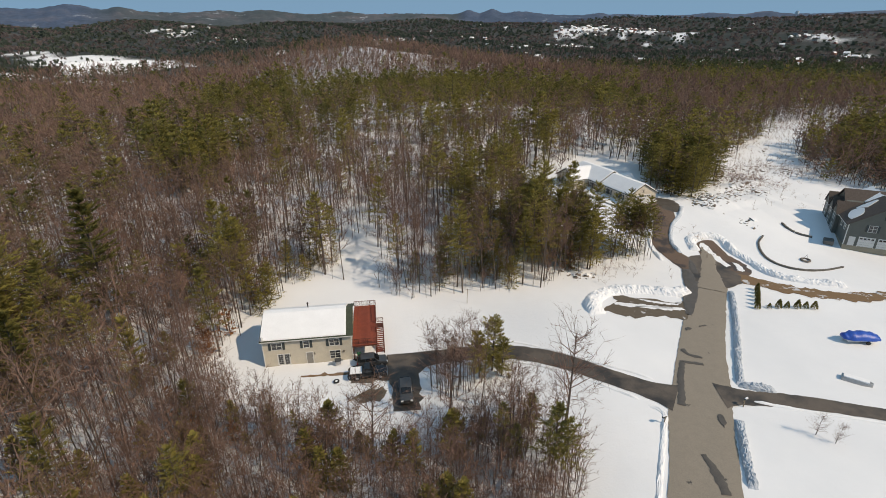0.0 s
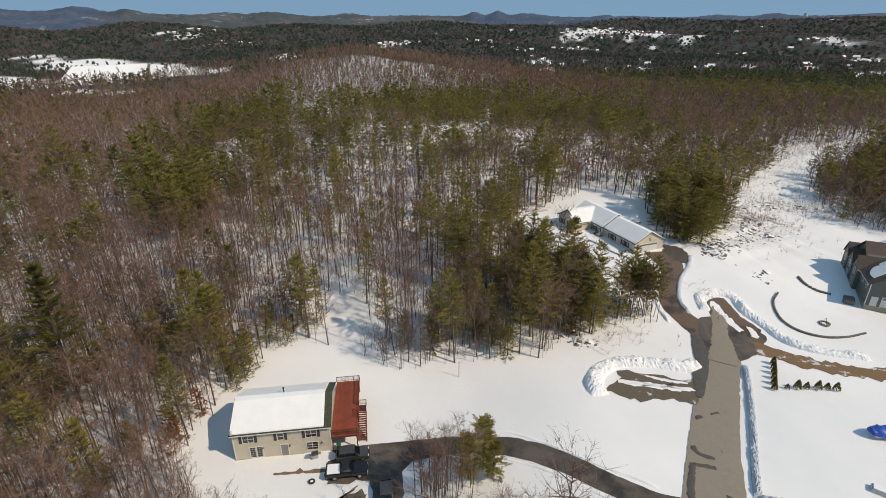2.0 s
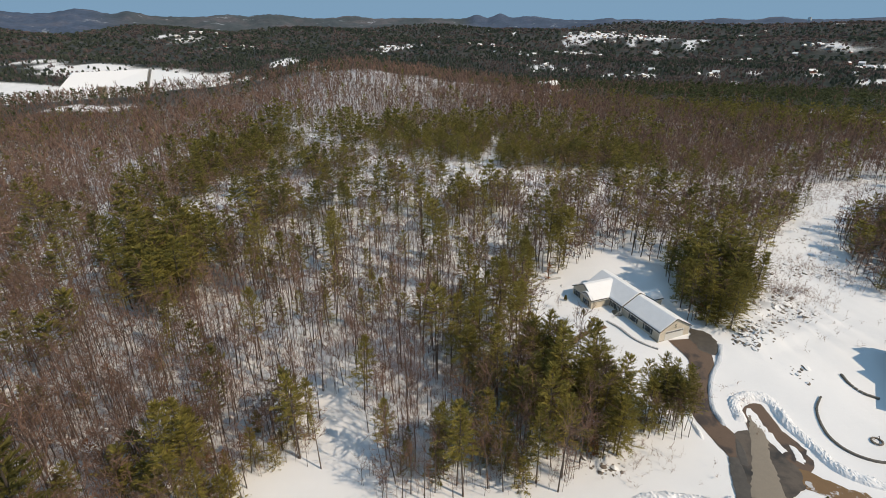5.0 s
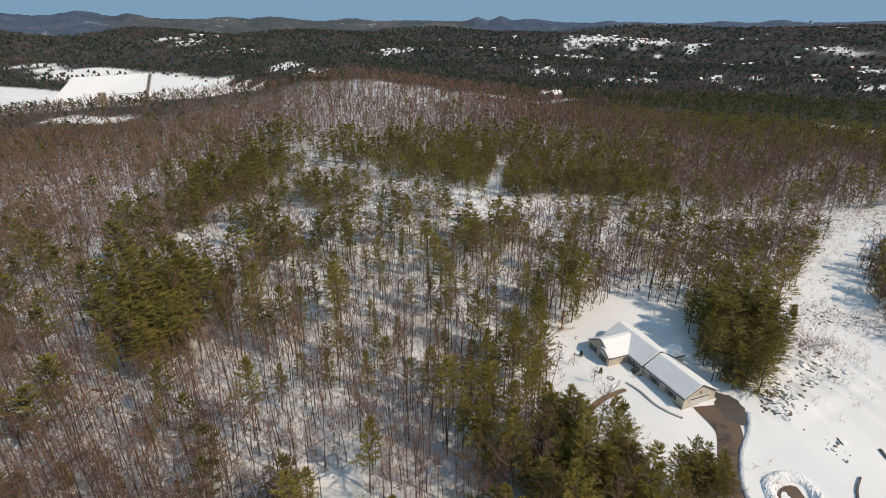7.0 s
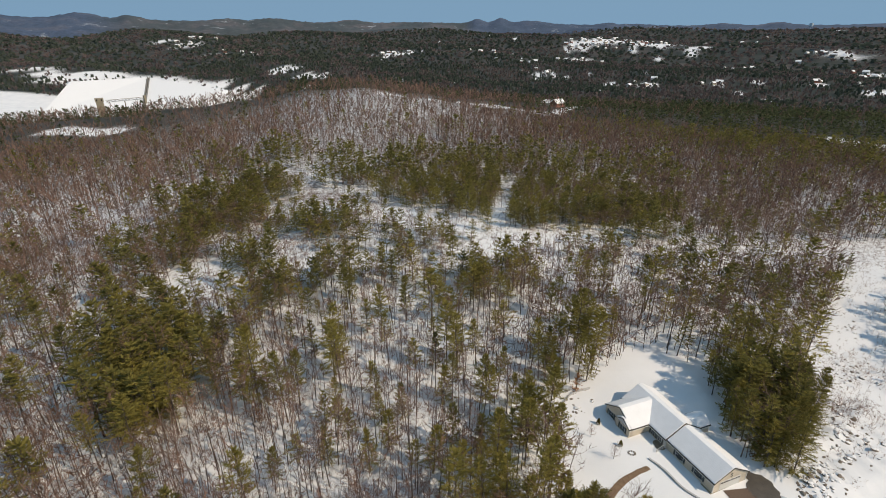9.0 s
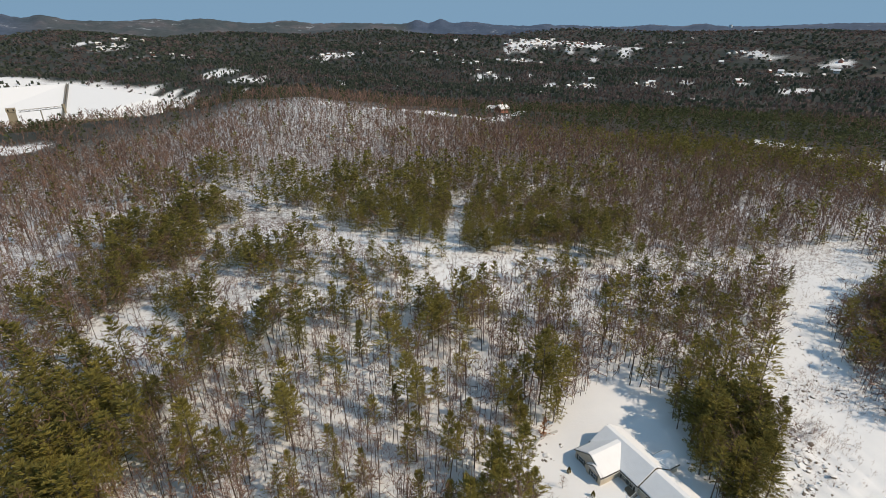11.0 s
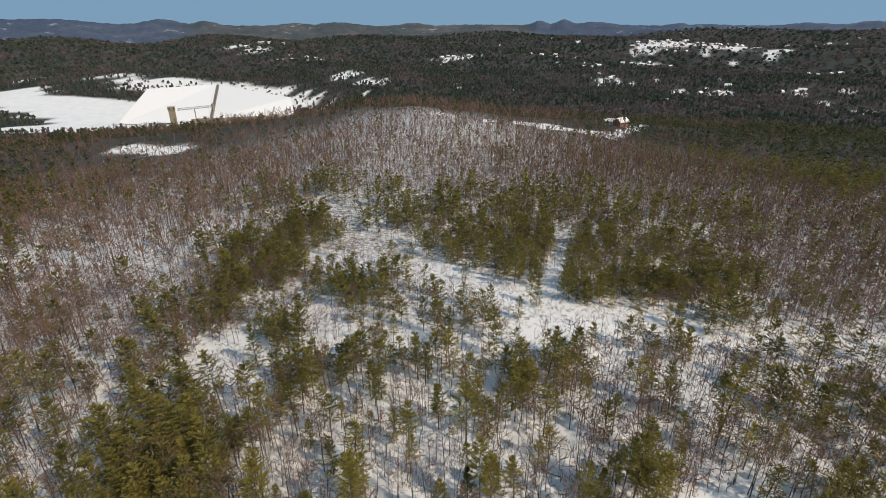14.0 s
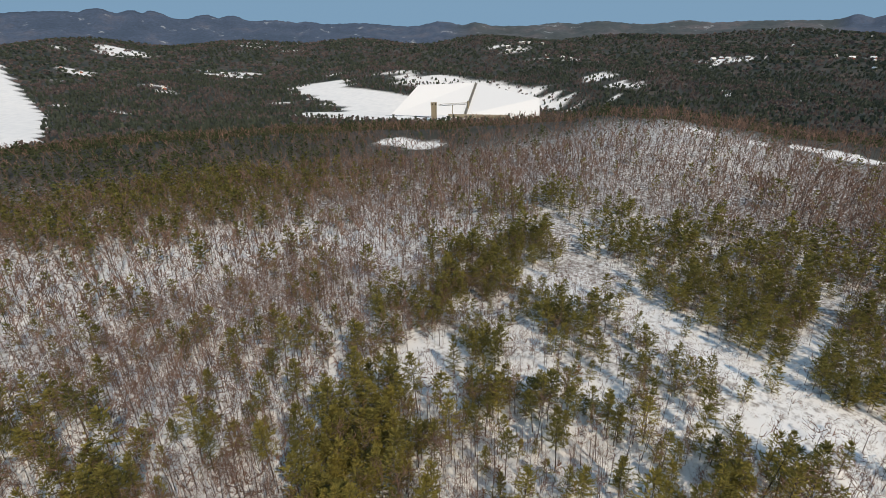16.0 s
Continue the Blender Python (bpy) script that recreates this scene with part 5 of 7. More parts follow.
def gable_roof(parent, x0, x1, y0, y1, eave, ridge, over, mat, snow=0.22, snow_span=None, turned=False, name="roof"):
    """Two sloping slabs, ridge along x (along y when turned), with a thick layer of snow as a part of its own."""
    if turned:
        x0, x1, y0, y1 = y0, y1, -x1, -x0
    ym, rise = (y0 + y1) / 2, (ridge - eave) / ((y1 - y0) / 2)
    lo = eave - rise * over
    t = 0.16
    line = [(y0 - over, lo), (ym, ridge), (y1 + over, lo), (y1 + over, lo + t), (ym, ridge + t * 1.2), (y0 - over, lo + t)]
    r = part(name, prism(line, x0 - over * 0.7, x1 + over * 0.7), mat, parent)
    if turned:
        r.matrix_local = pose(0, 0, 0, 0, 0, 90)
    if snow:
        a, b = snow_span or (x0 - over * 0.55, x1 + over * 0.55)
        e = 0.16
        line = [(y0 - over + e, lo + t + rise * e), (ym, ridge + t * 1.2), (y1 + over - e, lo + t + rise * e),
                (y1 + over - e * 1.6, lo + t + snow * 0.8 + rise * e), (ym + 0.5, ridge + t * 1.2 + snow - rise * 0.32), (ym - 0.5, ridge + t * 1.2 + snow - rise * 0.32), (y0 - over + e * 1.6, lo + t + snow * 0.8 + rise * e)]
        part("roof_snow", prism(line, a, b, 0.05), SNOW, r, "smooth thick layer of snow")
    for yy in (y0 - over, y1 + over):
        part("gutter", box(x0 - over * 0.6, x1 + over * 0.6, yy - 0.06, yy + 0.06, lo - 0.02, lo + 0.1, 0.02), WHITE, r)
    return r


def gable_walls(parent, x0, x1, y0, y1, eave, ridge, mat, turned=False, name="wall", base=-0.6):
    if turned:
        x0, x1, y0, y1 = y0, y1, -x1, -x0
    ym = (y0 + y1) / 2
    w = part(name, prism([(y0, base), (y1, base), (y1, eave), (ym, ridge), (y0, eave)], x0, x1), mat, parent)
    if turned:
        w.matrix_local = pose(0, 0, 0, 0, 0, 90)
    return w


def railing(parent, pts, h=0.95, mat=None, gap=0.14):
    """Posts, two rails and balusters along straight pieces."""
    mat = mat or DARK_DECK
    for (ax, ay, az), (bx, by, bz) in zip(pts, pts[1:]):
        a, b = Vector((ax, ay, az)), Vector((bx, by, bz))
        rail = part("railing", tube(a + Vector((0, 0, h)), b + Vector((0, 0, h)), 0.05, n=6), mat, parent)
        part("lower_rail", tube(a + Vector((0, 0, 0.15)), b + Vector((0, 0, 0.15)), 0.035, n=6), mat, rail)
        n = max(2, int((b - a).length / gap))
        for k in range(n + 1):
            p = a.lerp(b, k / n)
            big = k % 10 == 0 or k == n
            part("post" if big else "baluster", tube(p + Vector((0, 0, 0.0 if big else 0.12)), p + Vector((0, 0, h)), 0.05 if big else 0.02, n=4), mat, rail)


def cream_house():
    h = thing("house", pose(-28.2, 64.9, -3.0, 0, 0, 8), "cream two-storey house with snow-covered roof and red deck", "house")
    L, D, E, R = 13.6, 9.4, 4.95, 7.0
    gable_walls(h, 0, L, 0, D, E, R, SIDING_1)
    gable_roof(h, 0, L, 0, D, E, R, 0.45, GREEN_SHINGLE, 0.26, (-0.2, L - 0.75))
    part("foundation", box(-0.04, L + 0.04, -0.04, D + 0.04, -0.7, 0.12), CONCRETE, h)
    for x in (0, L):
        part("corner_trim", box(x - 0.07, x + 0.07, -0.035, 0.07, 0.1, E), WHITE, h)
    for x, w, li in ((2.1, 1.5, 2), (6.6, 0.85, 1), (10.9, 1.5, 2)):
        window(h, on_wall(x, 0, 3.1), w, 1.15, True, li)
    entry_door(h, on_wall(2.5, 0, 0.15), 0.85, 2.0, None, True)
    entry_door(h, on_wall(3.45, 0, 0.15), 0.85, 2.0, None, True)
    entry_door(h, on_wall(6.95, 0, 0.15), 0.95, 2.0, plain("grey_door", (0.22, 0.21, 0.19), 0.5))
    window(h, on_wall(10.9, 0, 0.75), 1.6, 1.35, False, 2, 3)
    for x in (7.75, 3.95, 12.3):
        part("wall_lamp", box(x - 0.07, x + 0.07, -0.16, 0, 1.75, 2.05, 0.02), COPPER, h)
    vent = part("vent_pipe", tube((6.7, 5.4, 6.4), (6.7, 5.4, 8.0), 0.09), COPPER, h)
    part("cap", tube((6.7, 5.4, 7.95), (6.7, 5.4, 8.15), 0.17, 0.1), COPPER, vent)
    dish = part("satellite_dish", tube((0.1, -0.25, 5.3), (-0.05, -0.38, 5.4), 0.36, 0.30, 14), plain("pale_grey_dish", (0.5, 0.5, 0.5), 0.5), h)
    part("arm", tube((0.1, -0.25, 5.25), (0.2, 0.1, 5.0), 0.025), STEEL, dish)
    # the raised deck on the house's side
    z, y0, y1, x0, x1 = 2.75, -0.1, 12.6, L + 0.08, L + 3.9
    deck = part("deck", box(x0, x1, y0, y1, z - 0.28, z - 0.05), DARK_DECK, h, "raised red-stained wooden deck")
    n = 26
    for k in range(n):
        w = (x1 - x0) / n
        part("plank", box(x0 + k * w + 0.008, x0 + (k + 1) * w - 0.008, y0, y1, z - 0.046, z), DECK, deck)
    for x in (x0 + 0.15, x1 - 0.12):
        for y in (y0 + 0.15, (y0 + y1) / 2, y1 - 0.15):
            part("post", box(x - 0.07, x + 0.07, y - 0.07, y + 0.07, -0.8, z - 0.28), DARK_DECK, deck)
    railing(deck, [(x0, y1, z), (x1, y1, z), (x1, 6.2, z)])
    railing(deck, [(x1, 4.9, z), (x1, 3.4, z)])
    railing(deck, [(x1, 0.2, z), (x0, 0.2, z)])
    stair = part("stairs", box(x1, x1 + 1.2, 5.0, 6.3, z - 0.2, z - 0.04), DARK_DECK, deck, "red wooden outside stair")
    for k in range(14):
        zz, yy = z - 0.04 - (k + 1) * 0.19, 5.0 - k * 0.28
        part("tread", box(x1 + 0.04, x1 + 1.16, yy - 0.29, yy, zz - 0.045, zz), DECK, stair)
    for x in (x1 + 0.02, x1 + 1.18):
        part("stringer", tube((x, 5.0, z - 0.2), (x, 1.0, z - 2.85), 0.09, n=4), DARK_DECK, stair)
    railing(deck, [(x1 + 1.2, 6.3, z), (x1 + 1.2, 5.0, z), (x1 + 1.2, 1.1, z - 2.7)])
    railing(deck, [(x1, 6.3, z), (x1 + 1.2, 6.3, z)])
    return h


def tan_ranch():
    h = thing("house", pose(37.3, 144.9, 4.9, 0, 0, -68.5), "tan single-storey ranch house with snowy roof and garage", "house")
    E = 2.75
    gable_walls(h, 0, 13.6, 0.3, 9.3, E, 5.3, SIDING_2)
    gable_roof(h, 0, 13.4, 0.3, 9.3, E, 5.4, 0.45, SHINGLE, 0.24)
    gable_walls(h, 13.6, 25.5, 0.6, 9.0, E - 0.15, 4.9, SIDING_2)
    gable_roof(h, 14.0, 25.5, 0.6, 9.0, E - 0.15, 4.95, 0.4, SHINGLE, 0.24)
    gable_walls(h, 0.3, 8.6, -4.4, 4.6, E, 5.0, SIDING_2, True)
    gable_roof(h, 0.3, 8.6, -4.4, 4.6, E, 5.1, 0.4, SHINGLE, 0.24, None, True)
    gable_walls(h, 4.3, 8.6, -4.9, -4.0, E - 0.1, 3.9, SIDING_2, True)
    gable_roof(h, 4.3, 8.6, -5.0, -3.9, E - 0.1, 3.95, 0.3, SHINGLE, 0.2, None, True)
    gable_walls(h, 9.0, 13.2, 8.0, 12.6, E - 0.4, 3.5, SIDING_2, True)
    gable_roof(h, 9.0, 13.2, 7.2, 12.6, E - 0.4, 3.6, 0.3, SHINGLE, 0.22, None, True)
    part("foundation", box(-0.04, 25.54, 0.26, 9.3, -0.7, 0.1), CONCRETE, h)
    for x in (2.1, 6.5):
        window(h, on_wall(x, -4.4 if x < 4 else -4.9, 0.75), 1.5, 1.35, True, 2)
    for x in (10.0, 12.0):
        window(h, on_wall(x, 0.3, 0.8), 1.0, 1.3, True, 2)
    entry_door(h, on_wall(13.0, 0.3, 0.1), 1.0, 2.05)
    for x in (16.6, 17.7, 21.4, 22.5):
        window(h, on_wall(x, 0.6, 0.75), 0.85, 1.35, True, 1)
    garage_door(h, on_wall(25.5, 4.8, 0.0, 90), 4.9, 2.15, 8)
    part("corner_trim", box(25.42, 25.56, 0.54, 0.68, 0.1, E - 0.15), WHITE, h)
    part("corner_trim", box(25.42, 25.56, 8.92, 9.06, 0.1, E - 0.15), WHITE, h)
    # the letter on the gable
    cu = bpy.data.curves.new("letter", "FONT")
    cu.body, cu.size, cu.extrude, cu.align_x = "S", 1.25, 0.03, "CENTER"
    ob = new("letter", cu)
    me = bpy.data.meshes.new_from_object(ob)
    bpy.data.objects.remove(ob)
    me.materials.append(SHUTTER)
    ob = new("letter", me)
    ob.parent, ob.matrix_local = h, pose(25.54, 4.8, 2.75, 90, 0, 90)
    # steps and rail before the door
    for k in range(4):
        part("step", box(11.6, 13.6, -2.0 + k * 0.32, -1.68 + k * 0.32, -0.2, 0.04 + k * 0.17), WOOD, h)
    part("landing", box(11.4, 13.9, -0.72, 0.28, -0.2, 0.72), WOOD, h)
    railing(h, [(13.9, 0.2, 0.72), (13.9, -0.7, 0.72), (13.9, -2.2, 0.0)], mat=WHITE)
    return h


def grey_house():
    h = thing("house", pose(88.6, 102.2, 1.8, 0, 0, -25.5), "dark grey two-storey house with brown roof partly snowy", "house")
    gable_walls(h, 0, 13.5, 0, 8, 5.0, 9.6, SIDING_3, True)
    gable_roof(h, 0, 13.5, 0, 8, 5.0, 9.7, 0.5, BROWN_SHINGLE, 0.0, None, True)
    gable_walls(h, 1.0, 15, 7.0, 20, 5.2, 9.2, SIDING_3)
    gable_roof(h, 1.0, 15, 7.5, 20, 5.2, 9.3, 0.5, BROWN_SHINGLE, 0.0)
    for y in (9.3, 13.6, 17.8):
        gable_walls(h, -0.8, 4.5, y - 1.8, y + 1.8, 5.0, 7.2, SIDING_3)
        gable_roof(h, -0.8, 4.5, y - 1.8, y + 1.8, 5.0, 7.3, 0.35, BROWN_SHINGLE, 0.0)
        window(h, on_wall(-0.8, y, 3.1, -90), 1.2, 1.4, False, 2)
        window(h, on_wall(-0.8, y, 0.7, -90), 1.2, 1.4, False, 2)
    for y in (2.4, 5.2):
        window(h, on_wall(0, y, 3.0, -90), 1.0, 1.4, False, 2)
    part("foundation", box(-0.05, 13.55, -0.05, 8, -1.2, 0.1), CONCRETE, h)
    garage_door(h, on_wall(3.9, 0, 0.0), 2.7, 2.2)
    garage_door(h, on_wall(7.3, 0, 0.0), 2.7, 2.2)
    garage_door(h, on_wall(10.9, 0, 0.0), 2.7, 2.2)
    entry_door(h, on_wall(1.3, 0, 0.0), 0.95, 2.05)
    window(h, on_wall(4.3, 0, 3.6), 1.4, 1.4, True, 2)
    window(h, on_wall(8.9, 0, 3.6), 1.4, 1.4, True, 2)
    window(h, on_wall(6.7, 0, 6.6), 1.1, 1.2, True, 2)
    for x in (0, 13.5):
        part("corner_trim", box(x - 0.08, x + 0.08, -0.04, 0.08, 0.1, 5.0), WHITE, h)
    # sheets of snow left on the roof's shaded parts
    for pts in ([(0.5, 1.5), (2.4, 2.2), (3.0, 5.2), (1.4, 6.4), (0.4, 4.2)], [(3.6, 5.0), (5.6, 6.6), (5.4, 7.2), (2.2, 7.0)]):
        p = smooth_line(pts + [pts[0]], 0.4)[:-1]
        bm = bmesh.new()
        lo = [bm.verts.new((x, y, 5.0 + 4.7 * x / 6.75 + 0.2)) for x, y in p]
        hi = [bm.verts.new((x * 0.97 + 0.05, y * 0.97 + 0.1, 5.0 + 4.7 * x / 6.75 + 0.36)) for x, y in p]
        bm.faces.new(hi)
        for i in range(len(lo)):
            j = (i + 1) % len(lo)
            bm.faces.new((lo[i], lo[j], hi[j], hi[i]))
        part("roof_snow", bm, SNOW, h, "melting sheet of snow")
    pts = [(4.7, 8.3), (7.0, 8.5), (7.5, 10), (7.2, 12.5), (7.6, 15), (7.2, 17), (7.5, 19.2), (5.0, 19.5), (4.6, 18), (4.9, 16.4), (3.4, 15.95), (1.6, 15.9), (1.7, 15.5), (4.0, 15.3), (4.8, 14), (4.6, 12.2), (3.2, 11.75), (1.7, 11.7), (1.8, 11.2), (4.2, 11.0), (4.9, 9.6)]
    bm = bmesh.new()
    lo = [bm.verts.new((x, y, 5.2 + 4.1 * (x - 1) / 7 + 0.16)) for x, y in pts]
    hi = [bm.verts.new((x + 0.04, y, 5.2 + 4.1 * (x - 1) / 7 + 0.42)) for x, y in pts]
    bm.faces.new(hi)
    for i in range(len(lo)):
        j = (i + 1) % len(lo)
        bm.faces.new((lo[i], lo[j], hi[j], hi[i]))
    part("roof_snow", bm, SNOW, h, "thick snow left between the dormers")
    for k, x in enumerate((-2.4, -2.1)):
        part("step", box(x - 0.9, x + 0.9, 0.3 + 1.4 * k, 1.5 + 1.4 * k, -0.6, 0.25), BLOCK, h)
    return h


cream_house()
tan_ranch()
grey_house()


# ---- vehicles ----
def vehicle(m, kind, paint, label):
    """kind: pickup, suv or sedan. Forward is +x."""
    v = thing("pickup_truck" if kind == "pickup" else "car", m, label, "pickup truck" if kind == "pickup" else "car")
    L, W = {"pickup": (5.6, 1.95), "suv": (4.7, 1.86), "sedan": (4.6, 1.8)}[kind]
    b, hood, top = {"pickup": (0.5, 1.15, 1.88), "suv": (0.38, 1.02, 1.72), "sedan": (0.3, 0.92, 1.45)}[kind]
    if kind == "pickup":
        low = [(-L / 2, b), (L / 2 - 0.1, b), (L / 2, b + 0.2), (L / 2 - 0.04, hood - 0.1), (L / 2 - 0.4, hood), (0.75, hood + 0.06), (-0.75, hood + 0.06), (-0.8, hood), (-L / 2, hood)]
        cabin = [(0.95, hood + 0.02), (0.3, top - 0.05), (0.1, top), (-0.65, top), (-0.85, hood + 0.02)]
    else:
        low = [(-L / 2, b + 0.1), (-L / 2 + 0.2, b), (L / 2 - 0.2, b), (L / 2, b + 0.15), (L / 2 - 0.06, hood - 0.22), (L / 2 - 0.3, hood - 0.08), (0.95, hood), (-L / 2 + 0.2, hood + 0.02), (-L / 2, hood - 0.2)]
        back = -L / 2 + (0.12 if kind == "suv" else 0.75)
        cabin = [(1.05, hood - 0.02), (0.25, top - 0.04), (0.0, top), (back + 0.45, top - 0.03), (back, hood)]
    body = part("body", extrude(low, -W / 2, W / 2, 0.05), paint, v, smooth=True)
    cab = part("cabin", extrude(cabin, -W / 2 + 0.12, W / 2 - 0.12, 0.05), paint, v, smooth=True)
    cx = [p[0] for p in cabin]
    for s in (-1, 1):
        mid = (cabin[1][0] + cabin[-1][0]) / 2 - 0.1
        for a, c in ((mid + 0.06, cabin[1][0] + 0.2), (cabin[-1][0] + 0.32, mid - 0.06)):
            part("window", box(a, c, s * (W / 2 - 0.115), s * (W / 2 - 0.105), hood + 0.08, top - 0.12), GLASS, cab)
        part("mirror", box(0.75, 0.92, s * (W / 2 - 0.05), s * (W / 2 + 0.16), hood + 0.05, hood + 0.22, 0.02), paint, body)
        part("headlight", box(L / 2 - 0.14, L / 2 + 0.01, s * (W / 2 - 0.45), s * (W / 2 - 0.08), hood - 0.36, hood - 0.18, 0.02), LAMP, body)
        part("tail_light", box(-L / 2 - 0.015, -L / 2 + 0.1, s * (W / 2 - 0.25), s * (W / 2 - 0.04), hood - 0.42, hood - 0.1, 0.02), RED_LAMP, body)
    (x0, z0), (x1, z1) = cabin[0], cabin[1]
    bm = bmesh.new()
    q = [(x0 - 0.02, z0 + 0.1), (x1 + 0.06, z1 - 0.06)]
    vs = [bm.verts.new((q[0][0] + 0.03, -W / 2 + 0.22, q[0][1])), bm.verts.new((q[0][0] + 0.03, W / 2 - 0.22, q[0][1])), bm.verts.new((q[1][0] + 0.05, W / 2 - 0.26, q[1][1])), bm.verts.new((q[1][0] + 0.05, -W / 2 + 0.26, q[1][1]))]
    bm.faces.new(vs)
    bmesh.ops.solidify(bm, geom=bm.faces[:], thickness=0.02)
    part("windscreen", bm, GLASS, cab)
    bm = box(cabin[-1][0] + 0.02, cabin[-1][0] + 0.1, -W / 2 + 0.25, W / 2 - 0.25, hood + 0.15, top - 0.22)
    part("rear_window", bm, GLASS, cab)
    part("bumper", box(L / 2 - 0.06, L / 2 + 0.08, -W / 2 + 0.05, W / 2 - 0.05, b - 0.02, b + 0.2, 0.03), STEEL if kind == "pickup" else RUBBER, v)
    part("bumper", box(-L / 2 - 0.08, -L / 2 + 0.06, -W / 2 + 0.05, W / 2 - 0.05, b - 0.02, b + 0.2, 0.03), STEEL if kind == "pickup" else RUBBER, v)
    part("grille", box(L / 2 - 0.03, L / 2 + 0.02, -0.5, 0.5, hood - 0.42, hood - 0.16, 0.01), RUBBER, v)
    r = 0.38 if kind != "sedan" else 0.32
    for x in (L * 0.31, -L * 0.3):
        for s in (-1, 1):
            w = part("wheel", tube((x, s * (W / 2 - 0.2), r), (x, s * (W / 2 + 0.02), r), r * 0.62, n=14), STEEL, v)
            t = part("tyre", tube((x, s * (W / 2 - 0.22), r), (x, s * (W / 2 + 0.01), r), r, n=18), RUBBER, w)
    if kind == "pickup":
        part("bed_rail", box(-L / 2 + 0.05, -0.85, -W / 2 + 0.02, -W / 2 + 0.1, hood - 0.02, hood + 0.06, 0.02), paint, v)
        part("bed_rail", box(-L / 2 + 0.05, -0.85, W / 2 - 0.1, W / 2 - 0.02, hood - 0.02, hood + 0.06, 0.02), paint, v)
        part("bed_snow", box(-L / 2 + 0.08, -0.95, -W / 2 + 0.12, W / 2 - 0.12, hood - 0.1, hood + 0.13, 0.06), SNOW, v, "snow filling the truck bed")
    return v


vehicle(pose(-11.6, 62.4, hz(-11.6, 62.4) + 0.1, 0, 0, 8), "pickup", BLACK, "black pickup truck with a snow-filled bed on the drive")
vehicle(pose(-11.4, 65.4, hz(-11.4, 65.4) + 0.1, 0, 0, 10), "suv", GREY_PAINT, "dark hatchback car parked beside the house deck")
vehicle(pose(-5.6, 58.0, hz(-5.6, 58.0) + 0.1, 0, 0, -82), "suv", GREY_PAINT, "dark grey car parked on the driveway's short arm")


# ---- trees that stand alone ----
def lone_trees():
    wide = [mk_bare(h=9.5, limbs=34, twigs=900, twig_w=0.03, twig_l=0.95, rad=0.15, spread=0.42, low=0.18, segs=5)]
    single("bare_tree", wide, np.array([15.4, 0.6, 7.4, -9.0]), np.array([49.5, 51.5, 44.0, 47.0]), np.array([1.45, 1.4, 1.05, 1.2]), np.array([0.4, 0.6, 0.5, 0.5]), [BARK, TWIGS],
           "spreading leafless tree beside the curving driveway", "tree", "", 71)
    single("bare_tree", wide, np.array([59.3, 27.9, 31.0]), np.array([160.7, 135.2, 129.2]), np.array([0.75, 0.36, 0.42]), np.array([0.5, 0.7, 0.6]), [BARK, TWIGS],
           "small leafless yard tree standing alone in the snow", "tree", "", 72)
    single("bare_tree", wide, np.array([45.2, 46.6]), np.array([46.9, 45.5]), np.array([0.34, 0.3]), np.array([0.6, 0.5]), [BARK, TWIGS], "tiny leafless sapling in the open snowfield", "tree", "", 73)
    clump = [mk_pine(h=9.0, low=0.16, reach=2.6, whorls=13, arms=7, tufts=26, tuft_l=0.6, tuft_w=0.14, shape=0.34)]
    single("pine_tree", clump, np.array([7.2, 5.2, 8.4, 10.6, 4.4]), np.array([62.2, 60.8, 60.6, 49.2, 48.2]), np.array([1.0, 0.85, 0.7, 0.62, 0.4]), np.array([0.8, 0.9, 0.6, 0.45, 0.8]), [BARK, NEEDLES], "bushy young pine beside the driveway bend", "tree", "", 74)
    thin = [mk_bare(h=hh, limbs=18, twigs=300, twig_w=0.028, twig_l=0.65, up=0.4, rad=0.07, spread=sp, low=0.3) for hh, sp in ((11.5, 0.2), (10, 0.25), (9, 0.3))]
    a = np.random.default_rng(5)
    n = 66
    single("bare_tree", thin, np.where(np.arange(n) < 42, 1.8 + a.normal(0, 2.2, n), 8.5 + a.normal(0, 3.2, n)), np.where(np.arange(n) < 42, 58.4 + a.normal(0, 1.3, n), 48.4 + a.normal(0, 1.5, n)), a.uniform(0.6, 1.1, n), a.uniform(0, 1, n), [BARK, TWIGS], "slim leafless sapling in the clump by the driveway", "tree", "saplings by the driveway", 75)
    big = [mk_pine(h=22, low=0.16, reach=5.4, whorls=16, arms=6, tufts=40, tuft_l=1.0, tuft_w=0.24, rad=0.3, shape=0.7)]
    single("pine_tree", big, np.array([-59.0, -68.0, -56.0]), np.array([77.0, 64.0, 54.0]), np.array([1.15, 1.0, 0.75]), np.array([0.25, 0.3, 0.2]), [BARK, NEEDLES], "very large old white pine above the bare wood", "tree", "", 76)
    tall = [mk_pine(h=13.5, low=0.46, reach=2.7, whorls=10, arms=6, tufts=30, tuft_l=0.55, tuft_w=0.1, rad=0.09, shape=0.42), mk_bare(h=11.5, limbs=12, twigs=170, twig_w=0.05, rad=0.08, spread=0.2, low=0.5)]
    n = 18
    single("pine_tree", tall[:1], 41 + a.normal(0, 2.0, n), 100.2 + a.normal(0, 2.1, n), a.uniform(0.7, 1.0, n), a.uniform(0.1, 0.7, n), [BARK, NEEDLES], "thin-stemmed pine in the clump by the garage drive", "tree", "pines by the garage drive", 77)
    single("bare_tree", tall[1:], 40.5 + a.normal(0, 2.2, 10), 98.6 + a.normal(0, 1.6, 10), a.uniform(0.7, 1.0, 10), a.uniform(0, 1, 10), [BARK, TWIGS], "thin leafless stem in the clump by the garage drive", "tree", "bare stems by the garage drive", 78)
